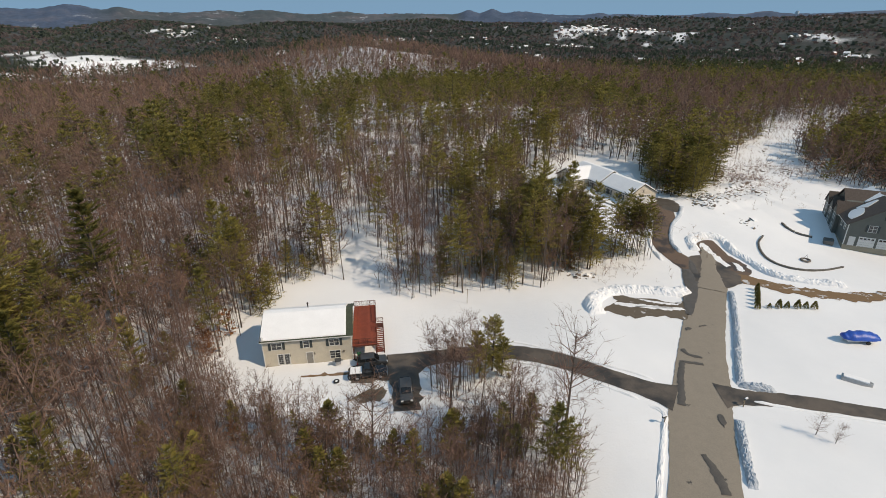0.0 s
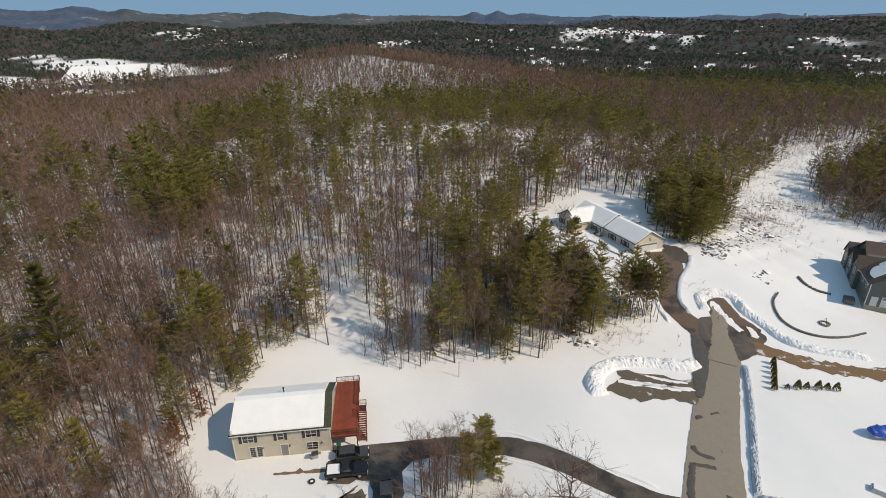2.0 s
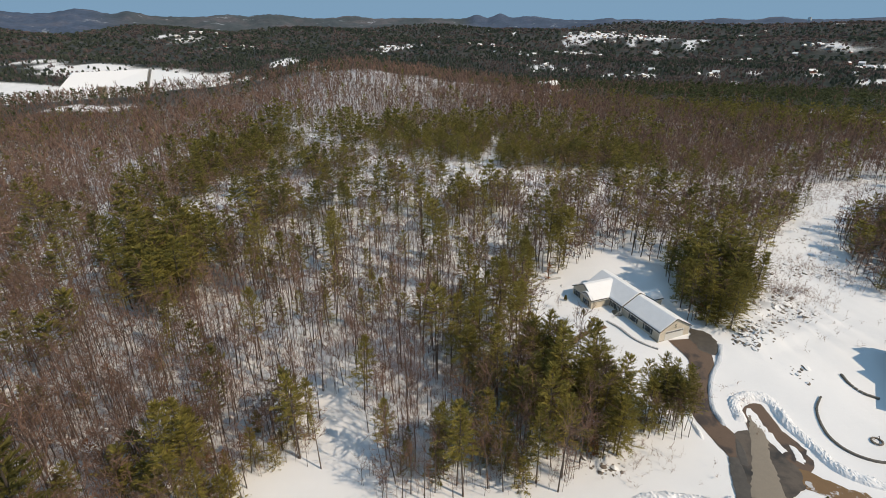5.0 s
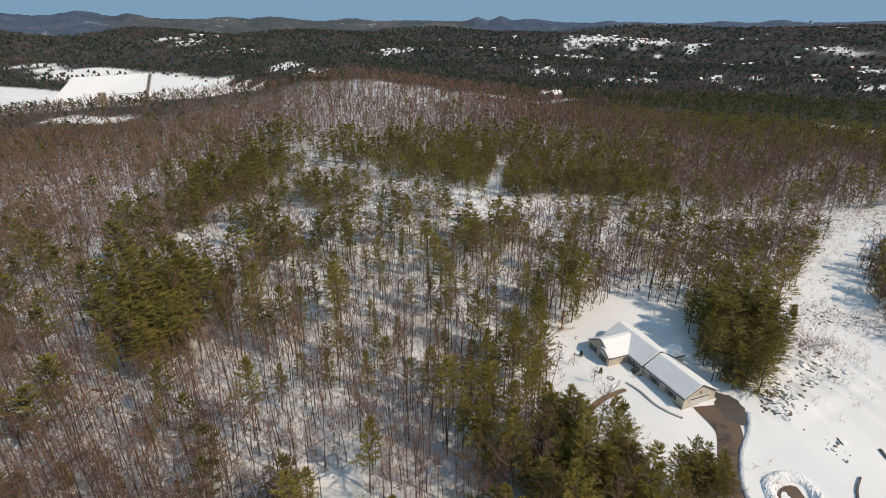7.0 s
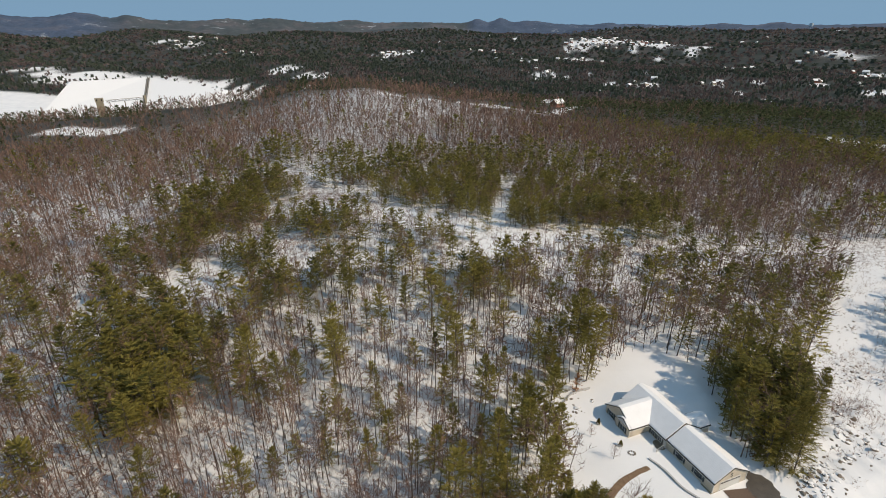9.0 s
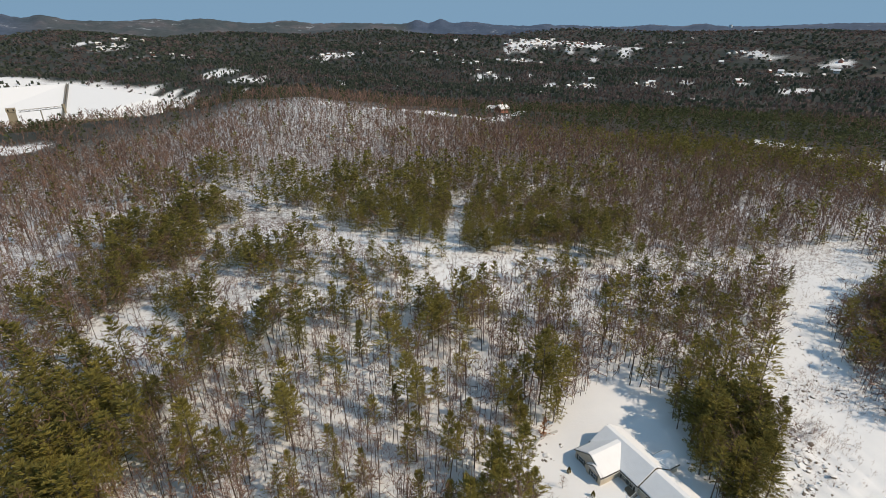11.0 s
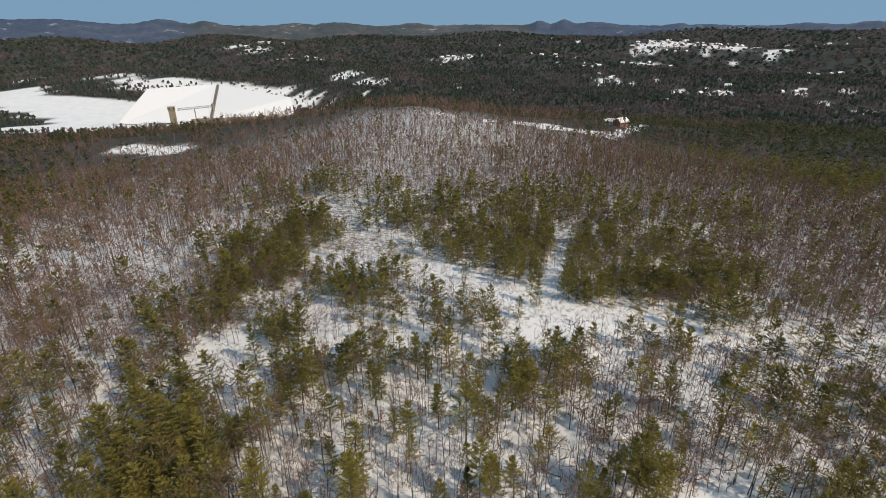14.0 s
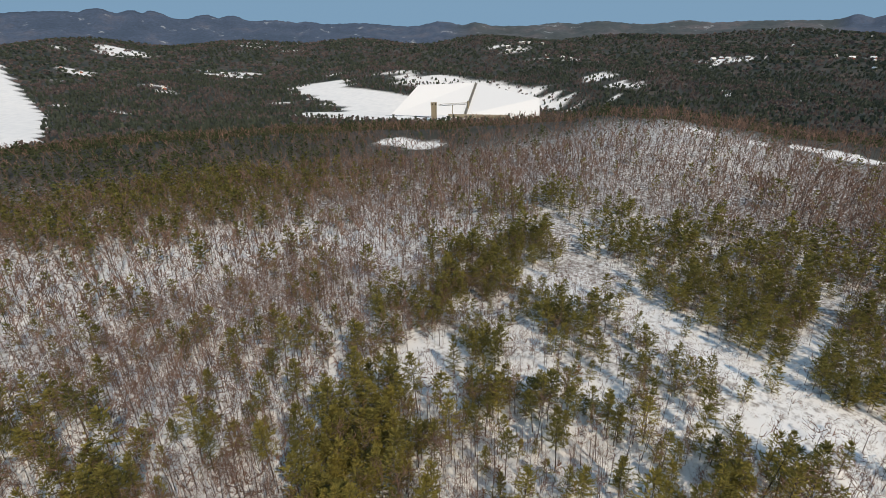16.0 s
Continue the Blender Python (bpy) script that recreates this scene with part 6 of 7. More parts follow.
    full = [mk_pine(h=13.5, low=0.05, reach=3.4, whorls=16, arms=8, tufts=28, tuft_l=0.55, tuft_w=0.12, shape=0.5), mk_pine(h=11.5, low=0.08, reach=3.1, whorls=14, arms=8, tufts=28, tuft_l=0.55, tuft_w=0.12, shape=0.45)]
    u = a.uniform(0, 1, 26)
    single("pine_tree", full, 62.5 + 19 * u + a.normal(0, 1.6, 26), 126.5 + 27 * u + a.normal(0, 2.2, 26), a.uniform(0.75, 1.1, 26), a.uniform(0, 0.45, 26), [BARK, NEEDLES], "full-crowned pine at the edge of the cleared strip", "tree", "pines beside the strip", 81)
    birch = [mk_bare(h=12, limbs=14, twigs=120, twig_w=0.04, rad=0.12, spread=0.25, low=0.4)]
    pale = plain("birch_bark", (0.55, 0.53, 0.49), 0.7, vary=0.25, scale=2.0)
    single("birch_tree", birch, np.array([-52.0, -62.0, -48.0]), np.array([62.0, 60.0, 45.0]), np.array([0.9, 0.75, 0.8]), np.array([0.5, 0.5, 0.5]), [pale, pale], "white-barked birch among darker leafless trees", "tree", "", 79)


lone_trees()


# ---- hedge, mailboxes, boats and other things of the yards ----
def shrub_mesh(name, h, r, parent, seed, mat):
    """A dense clipped evergreen: a cone of many small sprays."""
    rng = np.random.default_rng(seed)
    n = int(300 + 130 * h)
    u, a = rng.uniform(0, 1, n) ** 0.8, rng.uniform(0, 6.283, n)
    rad = r * np.clip(1 - u ** 1.6, 0.05, 1) * rng.uniform(0.75, 1.0, n)
    b = np.stack([rad * np.cos(a), rad * np.sin(a), 0.05 + u * h * 0.93], -1)
    way = unit(np.stack([np.cos(a) * 0.6, np.sin(a) * 0.6, np.full(n, 0.9)], -1) + rng.normal(0, 0.2, (n, 3)))
    v, f = blades(b, way, np.full(n, 0.3) * min(1, h / 2), np.full(n, 0.16) * min(1, h / 2), rng)
    return mesh_from(name, v, f, [mat], tint=rng.uniform(0, 0.35, len(v)), parent=parent)


def hedge():
    xs = [(55.7, 77.3, 1.5, 0.45), (56.5, 78.7, 1.58, 0.45), (57.3, 80.1, 1.5, 0.45), (58.1, 81.5, 1.65, 0.45), (58.9, 82.9, 1.5, 0.45), (59.6, 84.2, 1.58, 0.45), (57.9, 77.5, 1.0, 0.4), (59.6, 77.6, 1.7, 0.55), (61.1, 77.6, 1.3, 0.45), (62.8, 77.4, 1.7, 0.55), (64.3, 77.4, 1.3, 0.5), (65.7, 77.2, 1.5, 0.55)]
    for k, (x, y, h, r) in enumerate(xs):
        s = thing("arborvitae", pose(x, y, hz(x, y) - 0.03), "small dark green cone-shaped arborvitae in the snow", "shrub", "arborvitae row")
        part("stem", tube((0, 0, -0.1), (0, 0, h * 0.8), 0.05, 0.02), WOOD, s)
        shrub_mesh("foliage", h, r, s, 90 + k, NEEDLES)
    for k, (x, y, h) in enumerate(((30.5, 139.0, 1.6), (33.5, 132.8, 1.5))):
        s = thing("evergreen_shrub", pose(x, y, hz(x, y) - 0.03), "small cone-shaped evergreen shrub before the ranch house", "shrub", "ranch shrubs")
        part("stem", tube((0, 0, -0.1), (0, 0, h * 0.8), 0.05, 0.02), WOOD, s)
        shrub_mesh("foliage", h, 0.4, s, 120 + k, NEEDLES)


hedge()


def mailbox(x, y, turn, label):
    m = thing("mailbox", pose(x, y, hz(x, y), 0, 0, turn), label, "mailbox", "mailboxes")
    part("post", box(-0.05, 0.05, -0.05, 0.05, -0.3, 1.05, 0.01), WOOD, m)
    part("arm", box(-0.45, 0.3, -0.04, 0.04, 0.92, 1.0), WOOD, m)
    bm = extrude([(-0.11, 0), (0.11, 0), (0.11, 0.12), (0.07, 0.2), (0, 0.23), (-0.07, 0.2), (-0.11, 0.12)], -0.26, 0.26)
    b = part("box", bm, SHUTTER, m, "black metal letter box")
    b.matrix_local = pose(-0.25, 0, 1.01, 0, 0, 90)
    part("snow_cap", box(-0.11, 0.11, -0.24, 0.24, 0.2, 0.3, 0.04), SNOW, b)
    part("flag", box(0.115, 0.125, 0.05, 0.09, 0.05, 0.3), RED_LAMP, b)


mailbox(27.6, 49.0, 25, "black mailbox on a wooden post beside the road")
mailbox(39.2, 52.0, 205, "black mailbox on a wooden post by the drive's mouth")


def tarped_boat():
    b = thing("boat", pose(65.6, 66.9, hz(65.6, 66.9), 0, 0, -3), "small boat under a bright blue tarpaulin on trailer", "boat")
    n = 14
    v, f = [], []
    rng = np.random.default_rng(3)
    for i in range(n):
        u = i / (n - 1)
        x = -2.6 + 5.2 * u
        w = 1.1 * min(1, 0.55 + 2.2 * u) * (1 - 0.12 * (u > 0.9))
        top = 1.45 + 0.35 * math.sin(u * 3.0) + 0.08 * rng.normal()
        for y, z in ((-w, 0.75), (-w * 1.02, 1.05), (-w * 0.6, top - 0.2 + 0.05 * rng.normal()), (0, top), (w * 0.6, top - 0.2 + 0.05 * rng.normal()), (w * 1.02, 1.05), (w, 0.75)):
            v.append((x, y, z))
    for i in range(n - 1):
        for j in range(6):
            p = i * 7 + j
            f.append((p, p + 1, p + 8, p + 7))
    bm = bmesh.new()
    vs = [bm.verts.new(p) for p in v]
    for q in f:
        bm.faces.new([vs[k] for k in q])
    bm.faces.new(vs[:7]), bm.faces.new(vs[-7:])
    part("tarpaulin", bm, TARP, b, "creased bright blue tarpaulin", True)
    part("hull", extrude([(-2.45, 0.75), (2.4, 0.75), (2.1, 0.45), (-2.0, 0.4)], -0.75, 0.75, 0.05), WHITE, b, "white boat hull")
    tr = part("trailer", box(-2.4, 3.2, -0.06, 0.06, 0.32, 0.44), STEEL, b)
    part("axle", tube((0.9, -1.0, 0.32), (0.9, 1.0, 0.32), 0.05), STEEL, tr)
    for s in (-1, 1):
        part("wheel", tube((0.9, s * 0.85, 0.3), (0.9, s * 1.05, 0.3), 0.3, n=16), RUBBER, tr)


def turned_boat():
    b = thing("rowing_boat", pose(57.8, 56.9, hz(57.8, 56.9) - 0.02, 0, 0, -37), "overturned aluminium rowing boat topped with snow", "boat")
    v, n = [], 9
    bm = bmesh.new()
    for i in range(n):
        u = i / (n - 1)
        x = -1.75 + 3.5 * u
        w = 0.68 * (1 - 0.55 * max(0, u - 0.6) ** 1.2 / 0.33)
        t = 0.5 + 0.05 * math.sin(u * 3.14)
        v.append([bm.verts.new(p) for p in ((x, -w, 0), (x, -w * 0.86, t), (x, w * 0.86, t), (x, w, 0))])
    for a, c in zip(v, v[1:]):
        for j in range(3):
            bm.faces.new((a[j], a[j + 1], c[j + 1], c[j]))
    bm.faces.new(v[0]), bm.faces.new(v[-1])
    hull = part("hull", bm, ALU, b)
    part("keel", box(-1.7, 1.7, -0.03, 0.03, 0.5, 0.6), ALU, hull)
    part("snow_cover", box(-1.6, 1.3, -0.5, 0.5, 0.5, 0.68, 0.07), SNOW, b, "layer of snow on the hull")


tarped_boat()
turned_boat()


def fire_pit():
    p = thing("fire_pit", pose(77.4, 97.1, hz(77.4, 97.1)), "round stone fire pit with tripod, half snowed in", "fire pit")
    for k in range(14):
        a = k * 6.283 / 14
        o = part("stone", box(-0.19, 0.19, -0.12, 0.12, 0, 0.3, 0.04), STONE, p)
        o.matrix_local = pose(0.85 * math.cos(a), 0.85 * math.sin(a), 0, 0, 0, math.degrees(a) + 90)
    for k in range(3):
        a = k * 2.09 + 0.5
        part("leg", tube((0.6 * math.cos(a), 0.6 * math.sin(a), 0.0), (0, 0, 1.35), 0.03), COPPER, p)


fire_pit()


def block_wall(line, tall, label, mat=None):
    """A dry-laid curved retaining wall; each block is a part."""
    pts = smooth_line(line, 0.62)
    x, y = pts[0]
    w = thing("retaining_wall", pose(x, y, 0), label, "retaining wall", "", "structure")
    me = None
    rng = np.random.default_rng(int(x))
    rows = max(1, round(tall / 0.24))
    for r in range(rows):
        for (ax, ay), (bx, by) in zip(pts, pts[1:]):
            if me is None:
                bm = box(-0.33, 0.33, -0.17, 0.17, 0, 0.235, 0.012)
                o = part("block", bm, mat or BLOCK, w)
                me = o.data
            else:
                o = new("block", me)
                o.parent = w
            cx, cy = (ax + bx) / 2, (ay + by) / 2
            o.matrix_local = pose(cx - x, cy - y, hz(cx, cy) + r * 0.24 - 0.12, 0, 0, math.degrees(math.atan2(by - ay, bx - ax)) + rng.normal(0, 2))
    return w


block_wall([(73.7, 107), (71.2, 104.2), (69.9, 101), (69.6, 97.6), (71, 94.6), (74.2, 92.7), (78.5, 92.6), (83.2, 93.9)], 0.5, "curved grey block retaining wall round the snowy terrace")
block_wall([(81.6, 113), (81.6, 110.4), (82.7, 108.2), (85, 106.8)], 0.5, "short curved block wall in the snowy lawn")
block_wall([(38.2, 129.4), (40.2, 126.6), (42, 122.6), (44.4, 120.2), (46.4, 119.0)], 0.4, "low pale stone edging along the ranch house walk", PALE_STONE)
block_wall([(22.4, 134), (22.0, 139), (23.2, 144), (27, 148.6), (31.5, 150.4)], 0.5, "low stone wall edging the ranch house yard", PALE_STONE)


def small_yard_things():
    ring = thing("stone_ring", pose(35.2, 130.8, hz(35.2, 130.8)), "small ring of stones in the snowy yard", "stone ring")
    for k in range(9):
        o = part("stone", box(-0.16, 0.16, -0.12, 0.12, -0.05, 0.24, 0.05), STONE, ring)
        o.matrix_local = pose(0.7 * math.cos(k * 0.7), 0.55 * math.sin(k * 0.7), 0, 0, 0, k * 40)
    post = thing("pole", pose(4.3, 82.3, hz(4.3, 82.3)), "thin wooden pole standing at the wood's edge", "pole")
    part("shaft", tube((0, 0, -0.3), (0, 0, 3.0), 0.05), WOOD, post)
    part("cap", tube((0, 0, 3.0), (0, 0, 3.06), 0.09), COPPER, post)
    grill = thing("grill", pose(-16.8, 65.2, hz(-16.8, 65.2) + 0.3, 0, 0, 20), "small covered grill in the snow before the house", "grill")
    part("lid", box(-0.5, 0.5, -0.3, 0.3, 0.55, 0.95, 0.12), GREY_PAINT, grill)
    part("cart", box(-0.42, 0.42, -0.25, 0.25, 0.0, 0.52, 0.03), STEEL, grill)
    for s in (-1, 1):
        part("shelf", box(s * 0.52, s * 0.85, -0.22, 0.22, 0.6, 0.64), STEEL, grill)
    tyre = thing("tyre", pose(-16.3, 61.1, hz(-16.3, 61.1) + 0.02), "old black tyre lying in the snow", "tyre")
    bm = bmesh.new()
    n, k = 20, 8
    g = [[bm.verts.new(((0.34 + 0.13 * math.cos(b * 6.283 / k)) * math.cos(a * 6.283 / n), (0.34 + 0.13 * math.cos(b * 6.283 / k)) * math.sin(a * 6.283 / n), 0.12 + 0.12 * math.sin(b * 6.283 / k))) for b in range(k)] for a in range(n)]
    for a in range(n):
        for b in range(k):
            bm.faces.new((g[a][b], g[(a + 1) % n][b], g[(a + 1) % n][(b + 1) % k], g[a][(b + 1) % k]))
    part("tread", bm, RUBBER, tyre, "", True)
    part("snow_fill", tube((0, 0, 0.0), (0, 0, 0.14), 0.24, 0.22, 12), SNOW, tyre)
    bins = thing("trash_bin", pose(-13.7, 66.9, hz(-13.7, 66.9) + 0.1, 0, 0, 15), "green plastic wheeled bin beneath the deck", "bin")
    part("body", box(-0.3, 0.3, -0.33, 0.33, 0.05, 0.95, 0.04), GREENBIN, bins)
    part("lid", box(-0.32, 0.32, -0.36, 0.36, 0.95, 1.03, 0.03), GREENBIN, bins)
    for s in (-1, 1):
        part("wheel", tube((s * 0.3, 0.3, 0.1), (s * 0.36, 0.3, 0.1), 0.1, n=12), RUBBER, bins)
    for k in range(6):
        pl = thing("plank", pose(-12.6 + 0.35 * k, 57.6 + 0.3 * k + 0.2 * (k % 2), hz(-12, 58) + 0.12, 0, 0, 40 + 4 * (k % 3)), "weathered board lying on the thawed ground", "plank", "boards on the ground")
        part("board", box(-1.5, 1.5, -0.08, 0.08, 0, 0.045), WOOD, pl)
    stump = thing("tree_stump", pose(9.6, 60.0, hz(9.6, 60.0)), "dark leaning stump at the driveway's inner edge", "stump")
    part("stump", tube((0, 0, -0.2), (-0.25, 0.1, 0.8), 0.28, 0.08, 7), WOOD, stump)


small_yard_things()


# ---- boulders of the cleared strip ----
def boulders():
    rng = np.random.default_rng(8)
    stock = []
    for k in range(7):
        bm = bmesh.new()
        bmesh.ops.create_icosphere(bm, subdivisions=1, radius=0.5)
        off = rng.uniform(0, 50, 3)
        for v in bm.verts:
            d = 1.05 + 0.75 * noise.noise(v.co * 2.6 + Vector(off))
            v.co = Vector((v.co.x * d * 1.25, v.co.y * d, v.co.z * d * 0.75))
        me = bpy.data.meshes.new("rock")
        bm.to_mesh(me)
        bm.free()
        me.materials.append(STONE)
        bm = bmesh.new()
        bm.from_mesh(me)
        bmesh.ops.bisect_plane(bm, geom=bm.verts[:] + bm.edges[:] + bm.faces[:], plane_co=(0, 0, 0.1), plane_no=(0.15, 0.1, 1), clear_inner=True)
        for v in bm.verts:
            v.co = Vector((v.co.x * 1.02, v.co.y * 1.02, v.co.z + 0.07))
        cap = bpy.data.meshes.new("snow_cap")
        bm.to_mesh(cap)
        bm.free()
        cap.materials.append(SNOW)
        stock.append((me, cap))
    spots = [(70.6, 127.2, 3.2, 3.0, 44), (66.6, 121.8, 2.6, 2.8, 30), (68.5, 125, 2.5, 2.5, 18), (81, 140, 4, 4, 24), (88, 146.6, 4, 3.5, 26), (85.2, 138.3, 4, 4, 20), (80, 131, 4, 3, 16), (102, 161, 4, 4, 10), (115, 178, 5, 5, 10), (72.5, 113, 2.2, 1.8, 4), (112, 156, 5, 4, 10), (94, 160, 5, 5, 8), (26, 145, 3, 3, 10), (29, 91, 3, 1.2, 12)]
    for cx, cy, sx, sy, n in spots:
        for _ in range(n):
            x, y = cx + rng.normal(0, sx) * 0.7, cy + rng.normal(0, sy) * 0.7
            s = rng.uniform(0.3, 1.0) ** 2 * 1.05 + 0.2
            b = thing("boulder", pose(x, y, hz(x, y) - 0.06 * s, rng.normal(0, 14), rng.normal(0, 14), rng.uniform(0, 360)) @ Matrix.Diagonal((s, s, s, 1)), "grey granite boulder half buried in snow", "boulder", "boulders of the cleared strip")
            me, cap = stock[int(rng.integers(7))]
            for nm, d in (("rock", me), ("snow_cap", cap)):
                if nm == "snow_cap" and rng.random() < 0.12:
                    continue
                o = new(nm, d)
                o.parent = b

    def stone(r):
        bm = bmesh.new()
        bmesh.ops.create_icosphere(bm, subdivisions=1, radius=0.4)
        v = np.array([tuple(p.co) for p in bm.verts]) * r.uniform(0.7, 1.3, (len(bm.verts), 1)) * np.array([1.2, 1.0, 0.7])
        f = np.array([[p.index for p in q.verts] for q in bm.faces])
        bm.free()
        return v, f, np.zeros(len(f), int)
    sp = np.array(spots)[rng.integers(0, len(spots), 240)]
    x, y = sp[:, 0] + rng.normal(0, 0.8, 240) * sp[:, 2], sp[:, 1] + rng.normal(0, 0.8, 240) * sp[:, 3]
    keep = near_line([(63, 90), (55, 93), (52, 104), (54, 118)], x, y) > 5
    ob = forest("rubble", [stone] * 5, x[keep], y[keep], rng.uniform(0.25, 0.9, keep.sum()), rng.uniform(0, 1, keep.sum()), [STONE], "small broken stones scattered in the snow", 61, 0.05)
    tagged(ob, "small broken stones scattered in the snow", "rocks", kind="stuff")


boulders()


# ---- brush: bare shrubs of the strip, the cut and the wood's edges ----
def brush():
    rng = np.random.default_rng(17)
    xs, ys = [], []
    for cx, cy, sx, sy, n in ((88, 147, 7, 9, 240), (93, 145, 4, 4, 160), (84, 150, 4, 5, 120), (104, 160, 4, 4, 120), (112, 154, 4, 4, 90), (105, 170, 9, 11, 200), (128, 200, 12, 14, 260), (150, 225, 16, 10, 400), (175, 245, 14, 10, 300), (80, 134, 6, 6, 60), (57, 105, 1.5, 4, 12), (32, 92, 6, 2, 40), (33, 95, 3, 2, 20)):
        xs.append(cx + rng.normal(0, sx, n)), ys.append(cy + rng.normal(0, sy, n))
    p = smooth_line(CUT, 0.35)
    p = p[rng.integers(0, len(p), 1400)]
    xs.append(p[:, 0] + rng.normal(0, 7, len(p))), ys.append(p[:, 1] + rng.normal(0, 7, len(p)))
    for gx, gy, gr in GLADES[2:6]:
        xs.append(gx + rng.normal(0, gr * 0.7, 160)), ys.append(gy + rng.normal(0, gr * 0.7, 160))
    x, y = np.concatenate(xs), np.concatenate(ys)
    keep = ~inside(YARD, x, y) & (near_line([(63, 90), (72, 82), (90, 84)], x, y) > 8)
    x, y = x[keep], y[keep]
    mk = [mk_bare(h=2.2, limbs=4, twigs=13, twig_w=0.05, twig_l=0.8, sides=3, segs=1, rad=0.018, spread=0.5, low=0.05) for _ in range(4)]
    forest("brush", mk, x, y, rng.uniform(0.3, 0.95, len(x)), np.clip(rng.normal(0.75, 0.2, len(x)), 0, 1), [TWIGS, TWIGS], "thin reddish leafless brush poking through the snow", 18, 0.05)
    # young beeches that kept their rusty leaves
    x = np.concatenate([-40 + rng.normal(0, 4, 10), -26 + rng.normal(0, 5, 8), -50 + rng.normal(0, 9, 14), rng.uniform(-110, 60, 60), 30 + rng.normal(0, 3, 6)])
    y = np.concatenate([72 + rng.normal(0, 4, 10), 50 + rng.normal(0, 3, 8), 95 + rng.normal(0, 8, 14), rng.uniform(130, 300, 60), 96 + rng.normal(0, 2, 6)])
    keep = open_ground(x, y) < 0.5
    mk = [mk_pine(h=5, low=0.15, reach=1.6, whorls=7, arms=5, tufts=3, tuft_l=0.5, tuft_w=0.3, sides=3, segs=1, rad=0.05)]
    forest("beech_saplings", mk, x[keep], y[keep], rng.uniform(0.5, 1.1, keep.sum()), rng.uniform(0, 1, keep.sum()), [BARK, RUST], "young beeches holding rusty withered leaves", 19)


brush()


# ---- the dam in the valley ----
def slab(name, top, drop, mat, parent, label=""):
    """A solid between a four-sided top and the same outline let down by drop."""
    bm = bmesh.new()
    a = [bm.verts.new(p) for p in top]
    b = [bm.verts.new((p[0], p[1], p[2] - drop)) for p in top]
    bm.faces.new(a), bm.faces.new(b[::-1])
    for i in range(len(a)):
        j = (i + 1) % len(a)
        bm.faces.new((a[i], b[i], b[j], a[j]))
    return part(name, bm, mat, parent, label)


def dam():
    d = thing("dam", pose(0, 0, -14), "long snow-covered earth dam with concrete spillway wall", "dam")
    slab("embankment", [(-880, 1120, -57), (-727, 1245, -57), (-855, 1511, 0), (-962, 1355, 0)], 30, SNOW, d, "smooth snow-covered dam face")
    slab("embankment", [(-721, 1247, -57), (-545, 1325, -55), (-579, 1393, -22), (-843, 1508, 0)], 30, SNOW, d, "smooth snow-covered dam face")
    slab("crest", [(-962, 1355, 0.3), (-855, 1511, 0.3), (-866, 1522, 0.3), (-975, 1364, 0.3)], 50, SNOW, d)
    grey = plain("grey_concrete", (0.22, 0.215, 0.2), 0.9, vary=0.15, scale=0.15)
    slab("spillway_wall", [(-727, 1244, -53), (-725, 1245, -53), (-850, 1511, 3), (-852, 1511, 3)], 40, grey, d, "grey concrete training wall")
    slab("spillway_wall", [(-723, 1246, -53), (-721, 1247, -53), (-844, 1509, 3), (-846, 1510, 3)], 40, grey, d, "grey concrete training wall")
    slab("spillway_floor", [(-725, 1246, -57), (-723, 1247, -57), (-846, 1510, 0), (-850, 1511, 0)], 30, STONE, d, "dark spillway channel between walls")
    slab("approach_wall", [(-735, 1180, -50), (-590, 1240, -50), (-590, 1243, -50), (-735, 1184, -50)], 10, CONCRETE, d, "long tan concrete approach wall")
    slab("waterline", [(-893, 1112, -55.5), (-770, 1150, -55.5), (-768, 1158, -55.5), (-890, 1120, -55.5)], 6, plain("open_water", (0.02, 0.06, 0.10), 0.2), d, "dark strip of open water")
    t = thing("intake_tower", pose(-716, 1090, -74, 0, 0, 35), "tall square tan concrete intake tower by the dam", "tower")
    part("shaft", box(-6.5, 6.5, -6.5, 6.5, 0, 44, 0.6), CONCRETE, t)
    part("head", box(-7.5, 7.5, -7.5, 7.5, 42, 49, 0.5), CONCRETE, t)
    for x in (-4, 4):
        part("window", box(x - 1, x + 1, -7.7, -7.4, 44, 47.5), GLASS, t)
    for x in (-5.2, 5.2):
        part("buttress", box(x - 1.4, x + 1.4, -7.6, -6.3, 0, 40), CONCRETE, t)
    g = thing("footbridge", pose(-712, 1098, -30, 0, 0, 57), "steel truss footbridge from tower to dam", "bridge")
    part("deck", box(4, 82, -1.5, 1.5, -0.5, 0), CONCRETE, g)
    for s in (-1.5, 1.5):
        part("top_chord", box(4, 82, s - 0.25, s + 0.25, -4.4, -3.8), STEEL, g)
        for k in range(11):
            part("brace", tube((4 + k * 7.1, s, -0.3 if k % 2 else -4.1), (11.1 + k * 7.1, s, -4.1 if k % 2 else -0.3), 0.28, n=4), STEEL, g)
    part("pier", box(39.4, 40.6, -1.0, 1.0, -42, -4.2), CONCRETE, g)
    part("end_house", box(80, 84, -2.5, 2.5, -14, 3), CONCRETE, g)


dam()


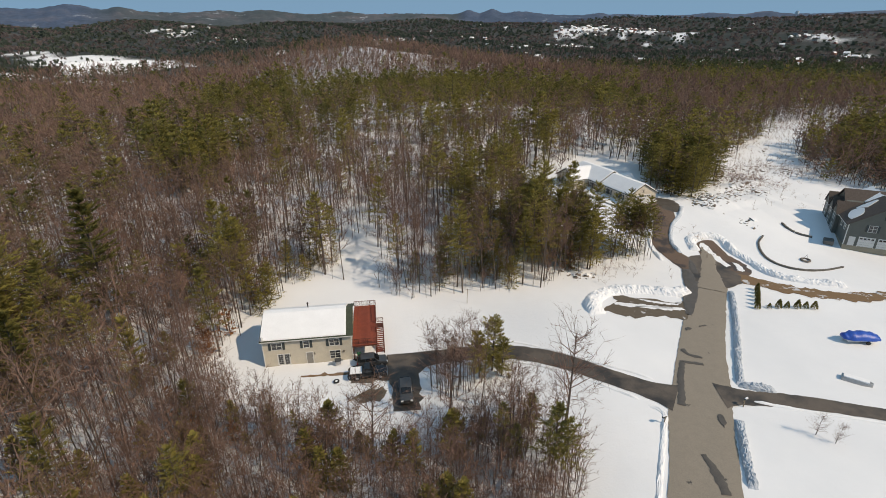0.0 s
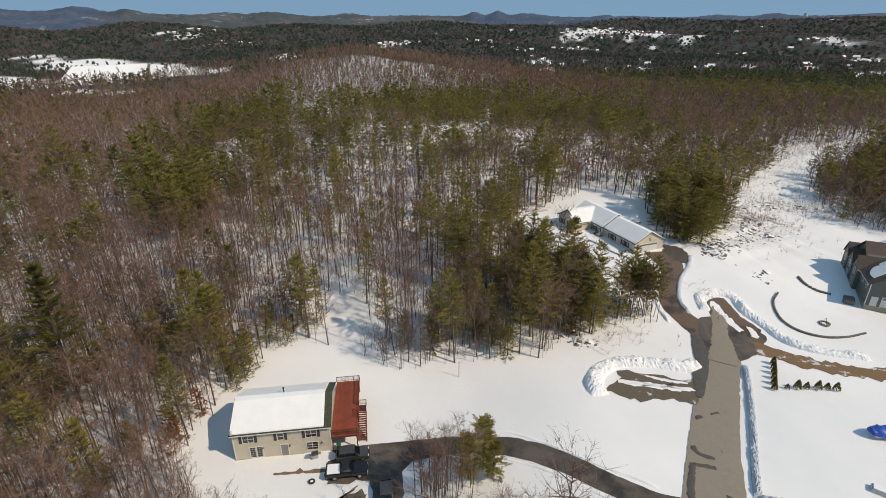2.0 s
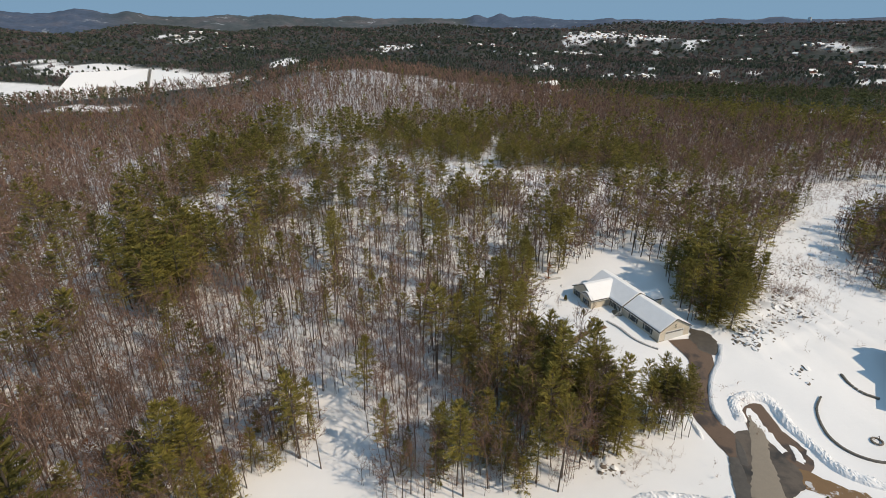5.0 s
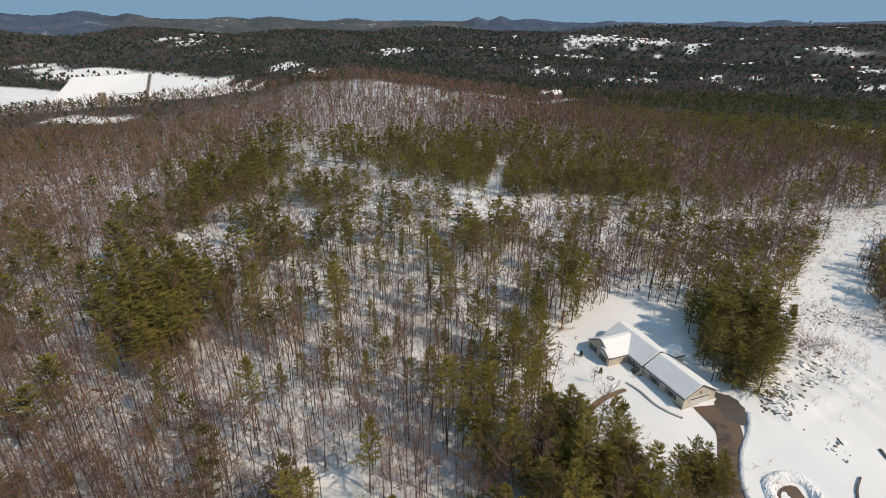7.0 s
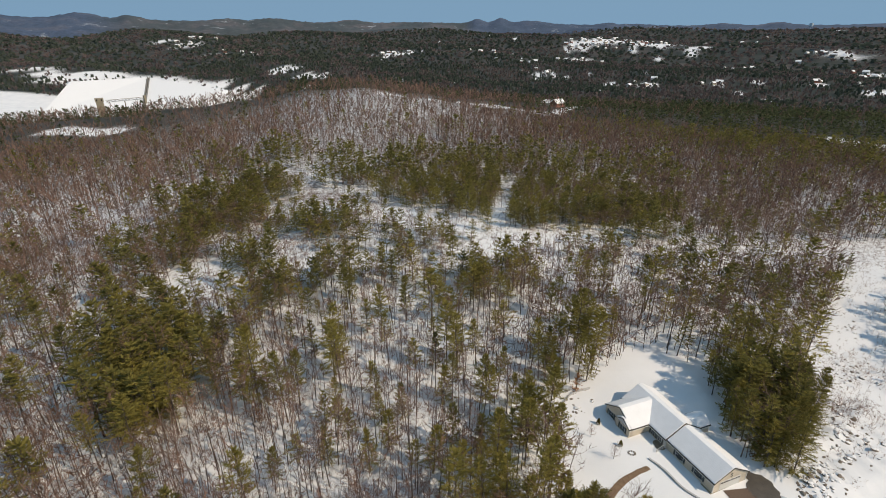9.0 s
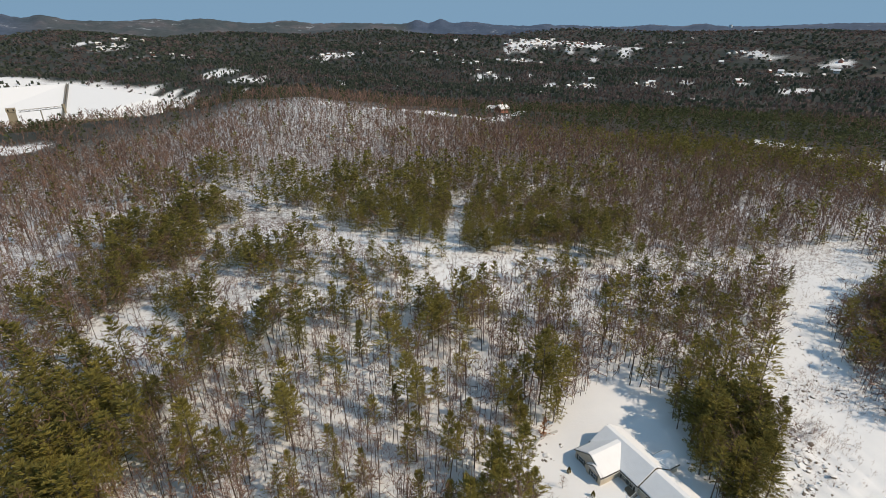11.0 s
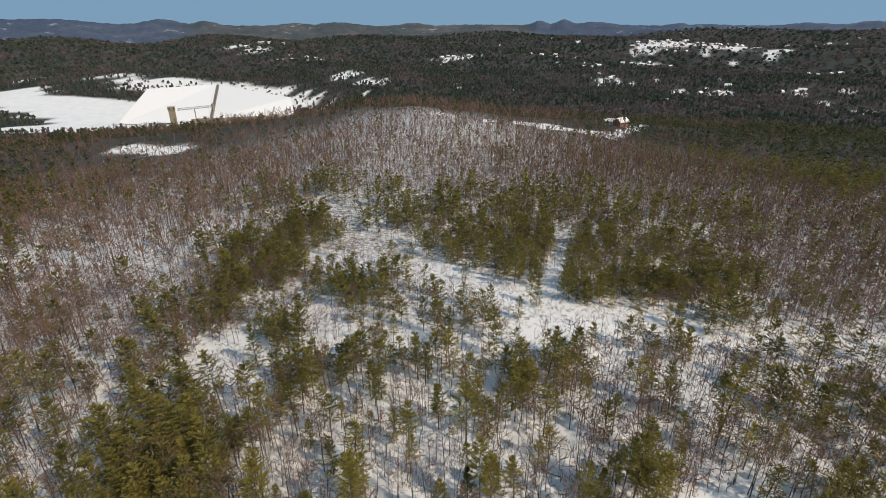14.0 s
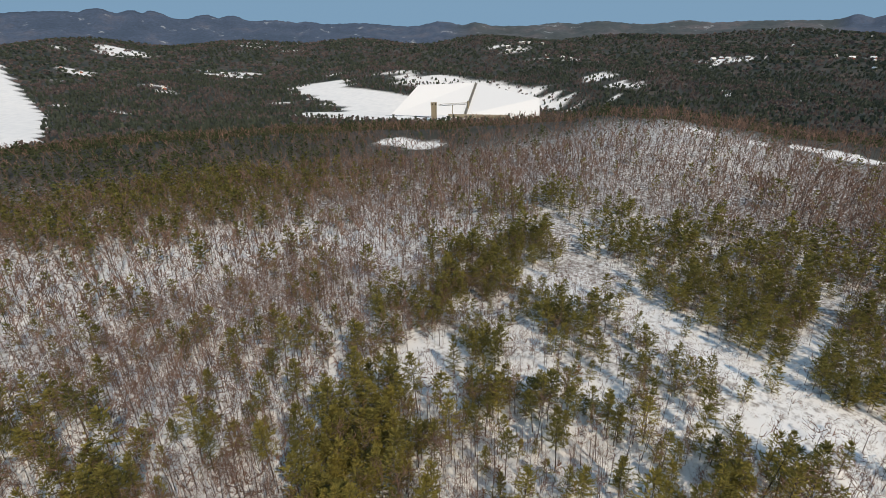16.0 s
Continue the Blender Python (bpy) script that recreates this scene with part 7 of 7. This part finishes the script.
# ---- far houses of the valley ----
def far_houses():
    rng = np.random.default_rng(44)
    walls = [plain("far_wall", c, 0.7) for c in ((0.62, 0.6, 0.56), (0.45, 0.38, 0.30), (0.30, 0.32, 0.33), (0.35, 0.14, 0.10))]
    protos = []
    for k, wmat in enumerate(walls):
        h = thing("house", pose(0, 0, 0), "small snow-roofed house far off in the valley", "house", "far houses")
        gable_walls(h, -7, 7, -5, 5, 5.5, 9, wmat, base=-3)
        r = part("roof", prism([(-5.8, 5.0), (0, 9.0), (5.8, 5.0), (5.8, 5.7), (0, 9.8), (-5.8, 5.7)], -7.6, 7.6), SNOW if k != 2 else SHINGLE, h)
        part("chimney", box(2, 3.2, 0.8, 2, 8, 11.5), BRICK_RED, r)
        for x in (-4.6, -1.6, 1.6, 4.6):
            part("window", box(x - 0.6, x + 0.6, -5.12, -4.95, 2.6, 4.4), GLASS, h)
        part("door", box(-0.5, 0.5, -5.14, -4.95, 0, 2.2), SHUTTER, h)
        protos.append(h)
    spots = [(700, 2950, 130, 90, 16), (900, 3050, 170, 100, 18), (1050, 2850, 120, 100, 12), (343, 2230, 70, 210, 14), (590, 2573, 80, 40, 6), (170, 2689, 70, 40, 4), (-1324, 2765, 60, 60, 5), (-939, 2500, 120, 50, 7), (-281, 2720, 90, 50, 5),
             (1627, 3040, 90, 60, 6), (1458, 2183, 80, 60, 6), (1430, 1838, 90, 60, 5), (1051, 2062, 70, 60, 4), (-2580, 1060, 90, 40, 4), (-1324, 3000, 80, 60, 4), (80, 720, 50, 15, 2), (-1800, 1000, 60, 20, 3), (1031, 1526, 60, 40, 3), (1628, 1876, 90, 50, 6), (1800, 1726, 90, 50, 6), (1391, 1832, 70, 50, 5), (763, 1611, 50, 40, 3), (600, 1688, 50, 50, 4), (1420, 2098, 60, 50, 4)]
    first = True
    for cx, cy, sx, sy, n in spots:
        for k in range(n):
            x, y = cx + rng.normal(0, sx) * 0.7, cy + rng.normal(0, sy) * 0.7
            s = rng.uniform(0.8, 1.4)
            m = pose(x, y, hz(x, y) + 2.5 * float(wave(x, y, 140, 2)) - 0.5, 0, 0, rng.uniform(-50, 50)) @ Matrix.Diagonal((s, s, s, 1))
            copy_thing(protos[int(rng.choice([0, 0, 0, 1, 2, 3]))], m)
    for k, h in enumerate(protos):
        x, y = 760 + 60 * k, 2900 + 35 * k
        h.matrix_world = pose(x, y, hz(x, y) - 0.5, 0, 0, 20 * k)
    # the water tower on the ridge
    x, y = 2290, 3560
    w = thing("water_tower", pose(x, y, hz(x, y)), "pale water tower above the far woods", "tower")
    part("tank", tube((0, 0, 26), (0, 0, 44), 11, 11, 20), plain("pale_blue_paint", (0.5, 0.58, 0.62), 0.5), w)
    part("roof", tube((0, 0, 44), (0, 0, 48), 11, 2, 20), STEEL, w)
    for k in range(6):
        part("leg", tube((9 * math.cos(k * 1.047), 9 * math.sin(k * 1.047), -2), (9 * math.cos(k * 1.047), 9 * math.sin(k * 1.047), 26), 0.8), STEEL, w)


far_houses()
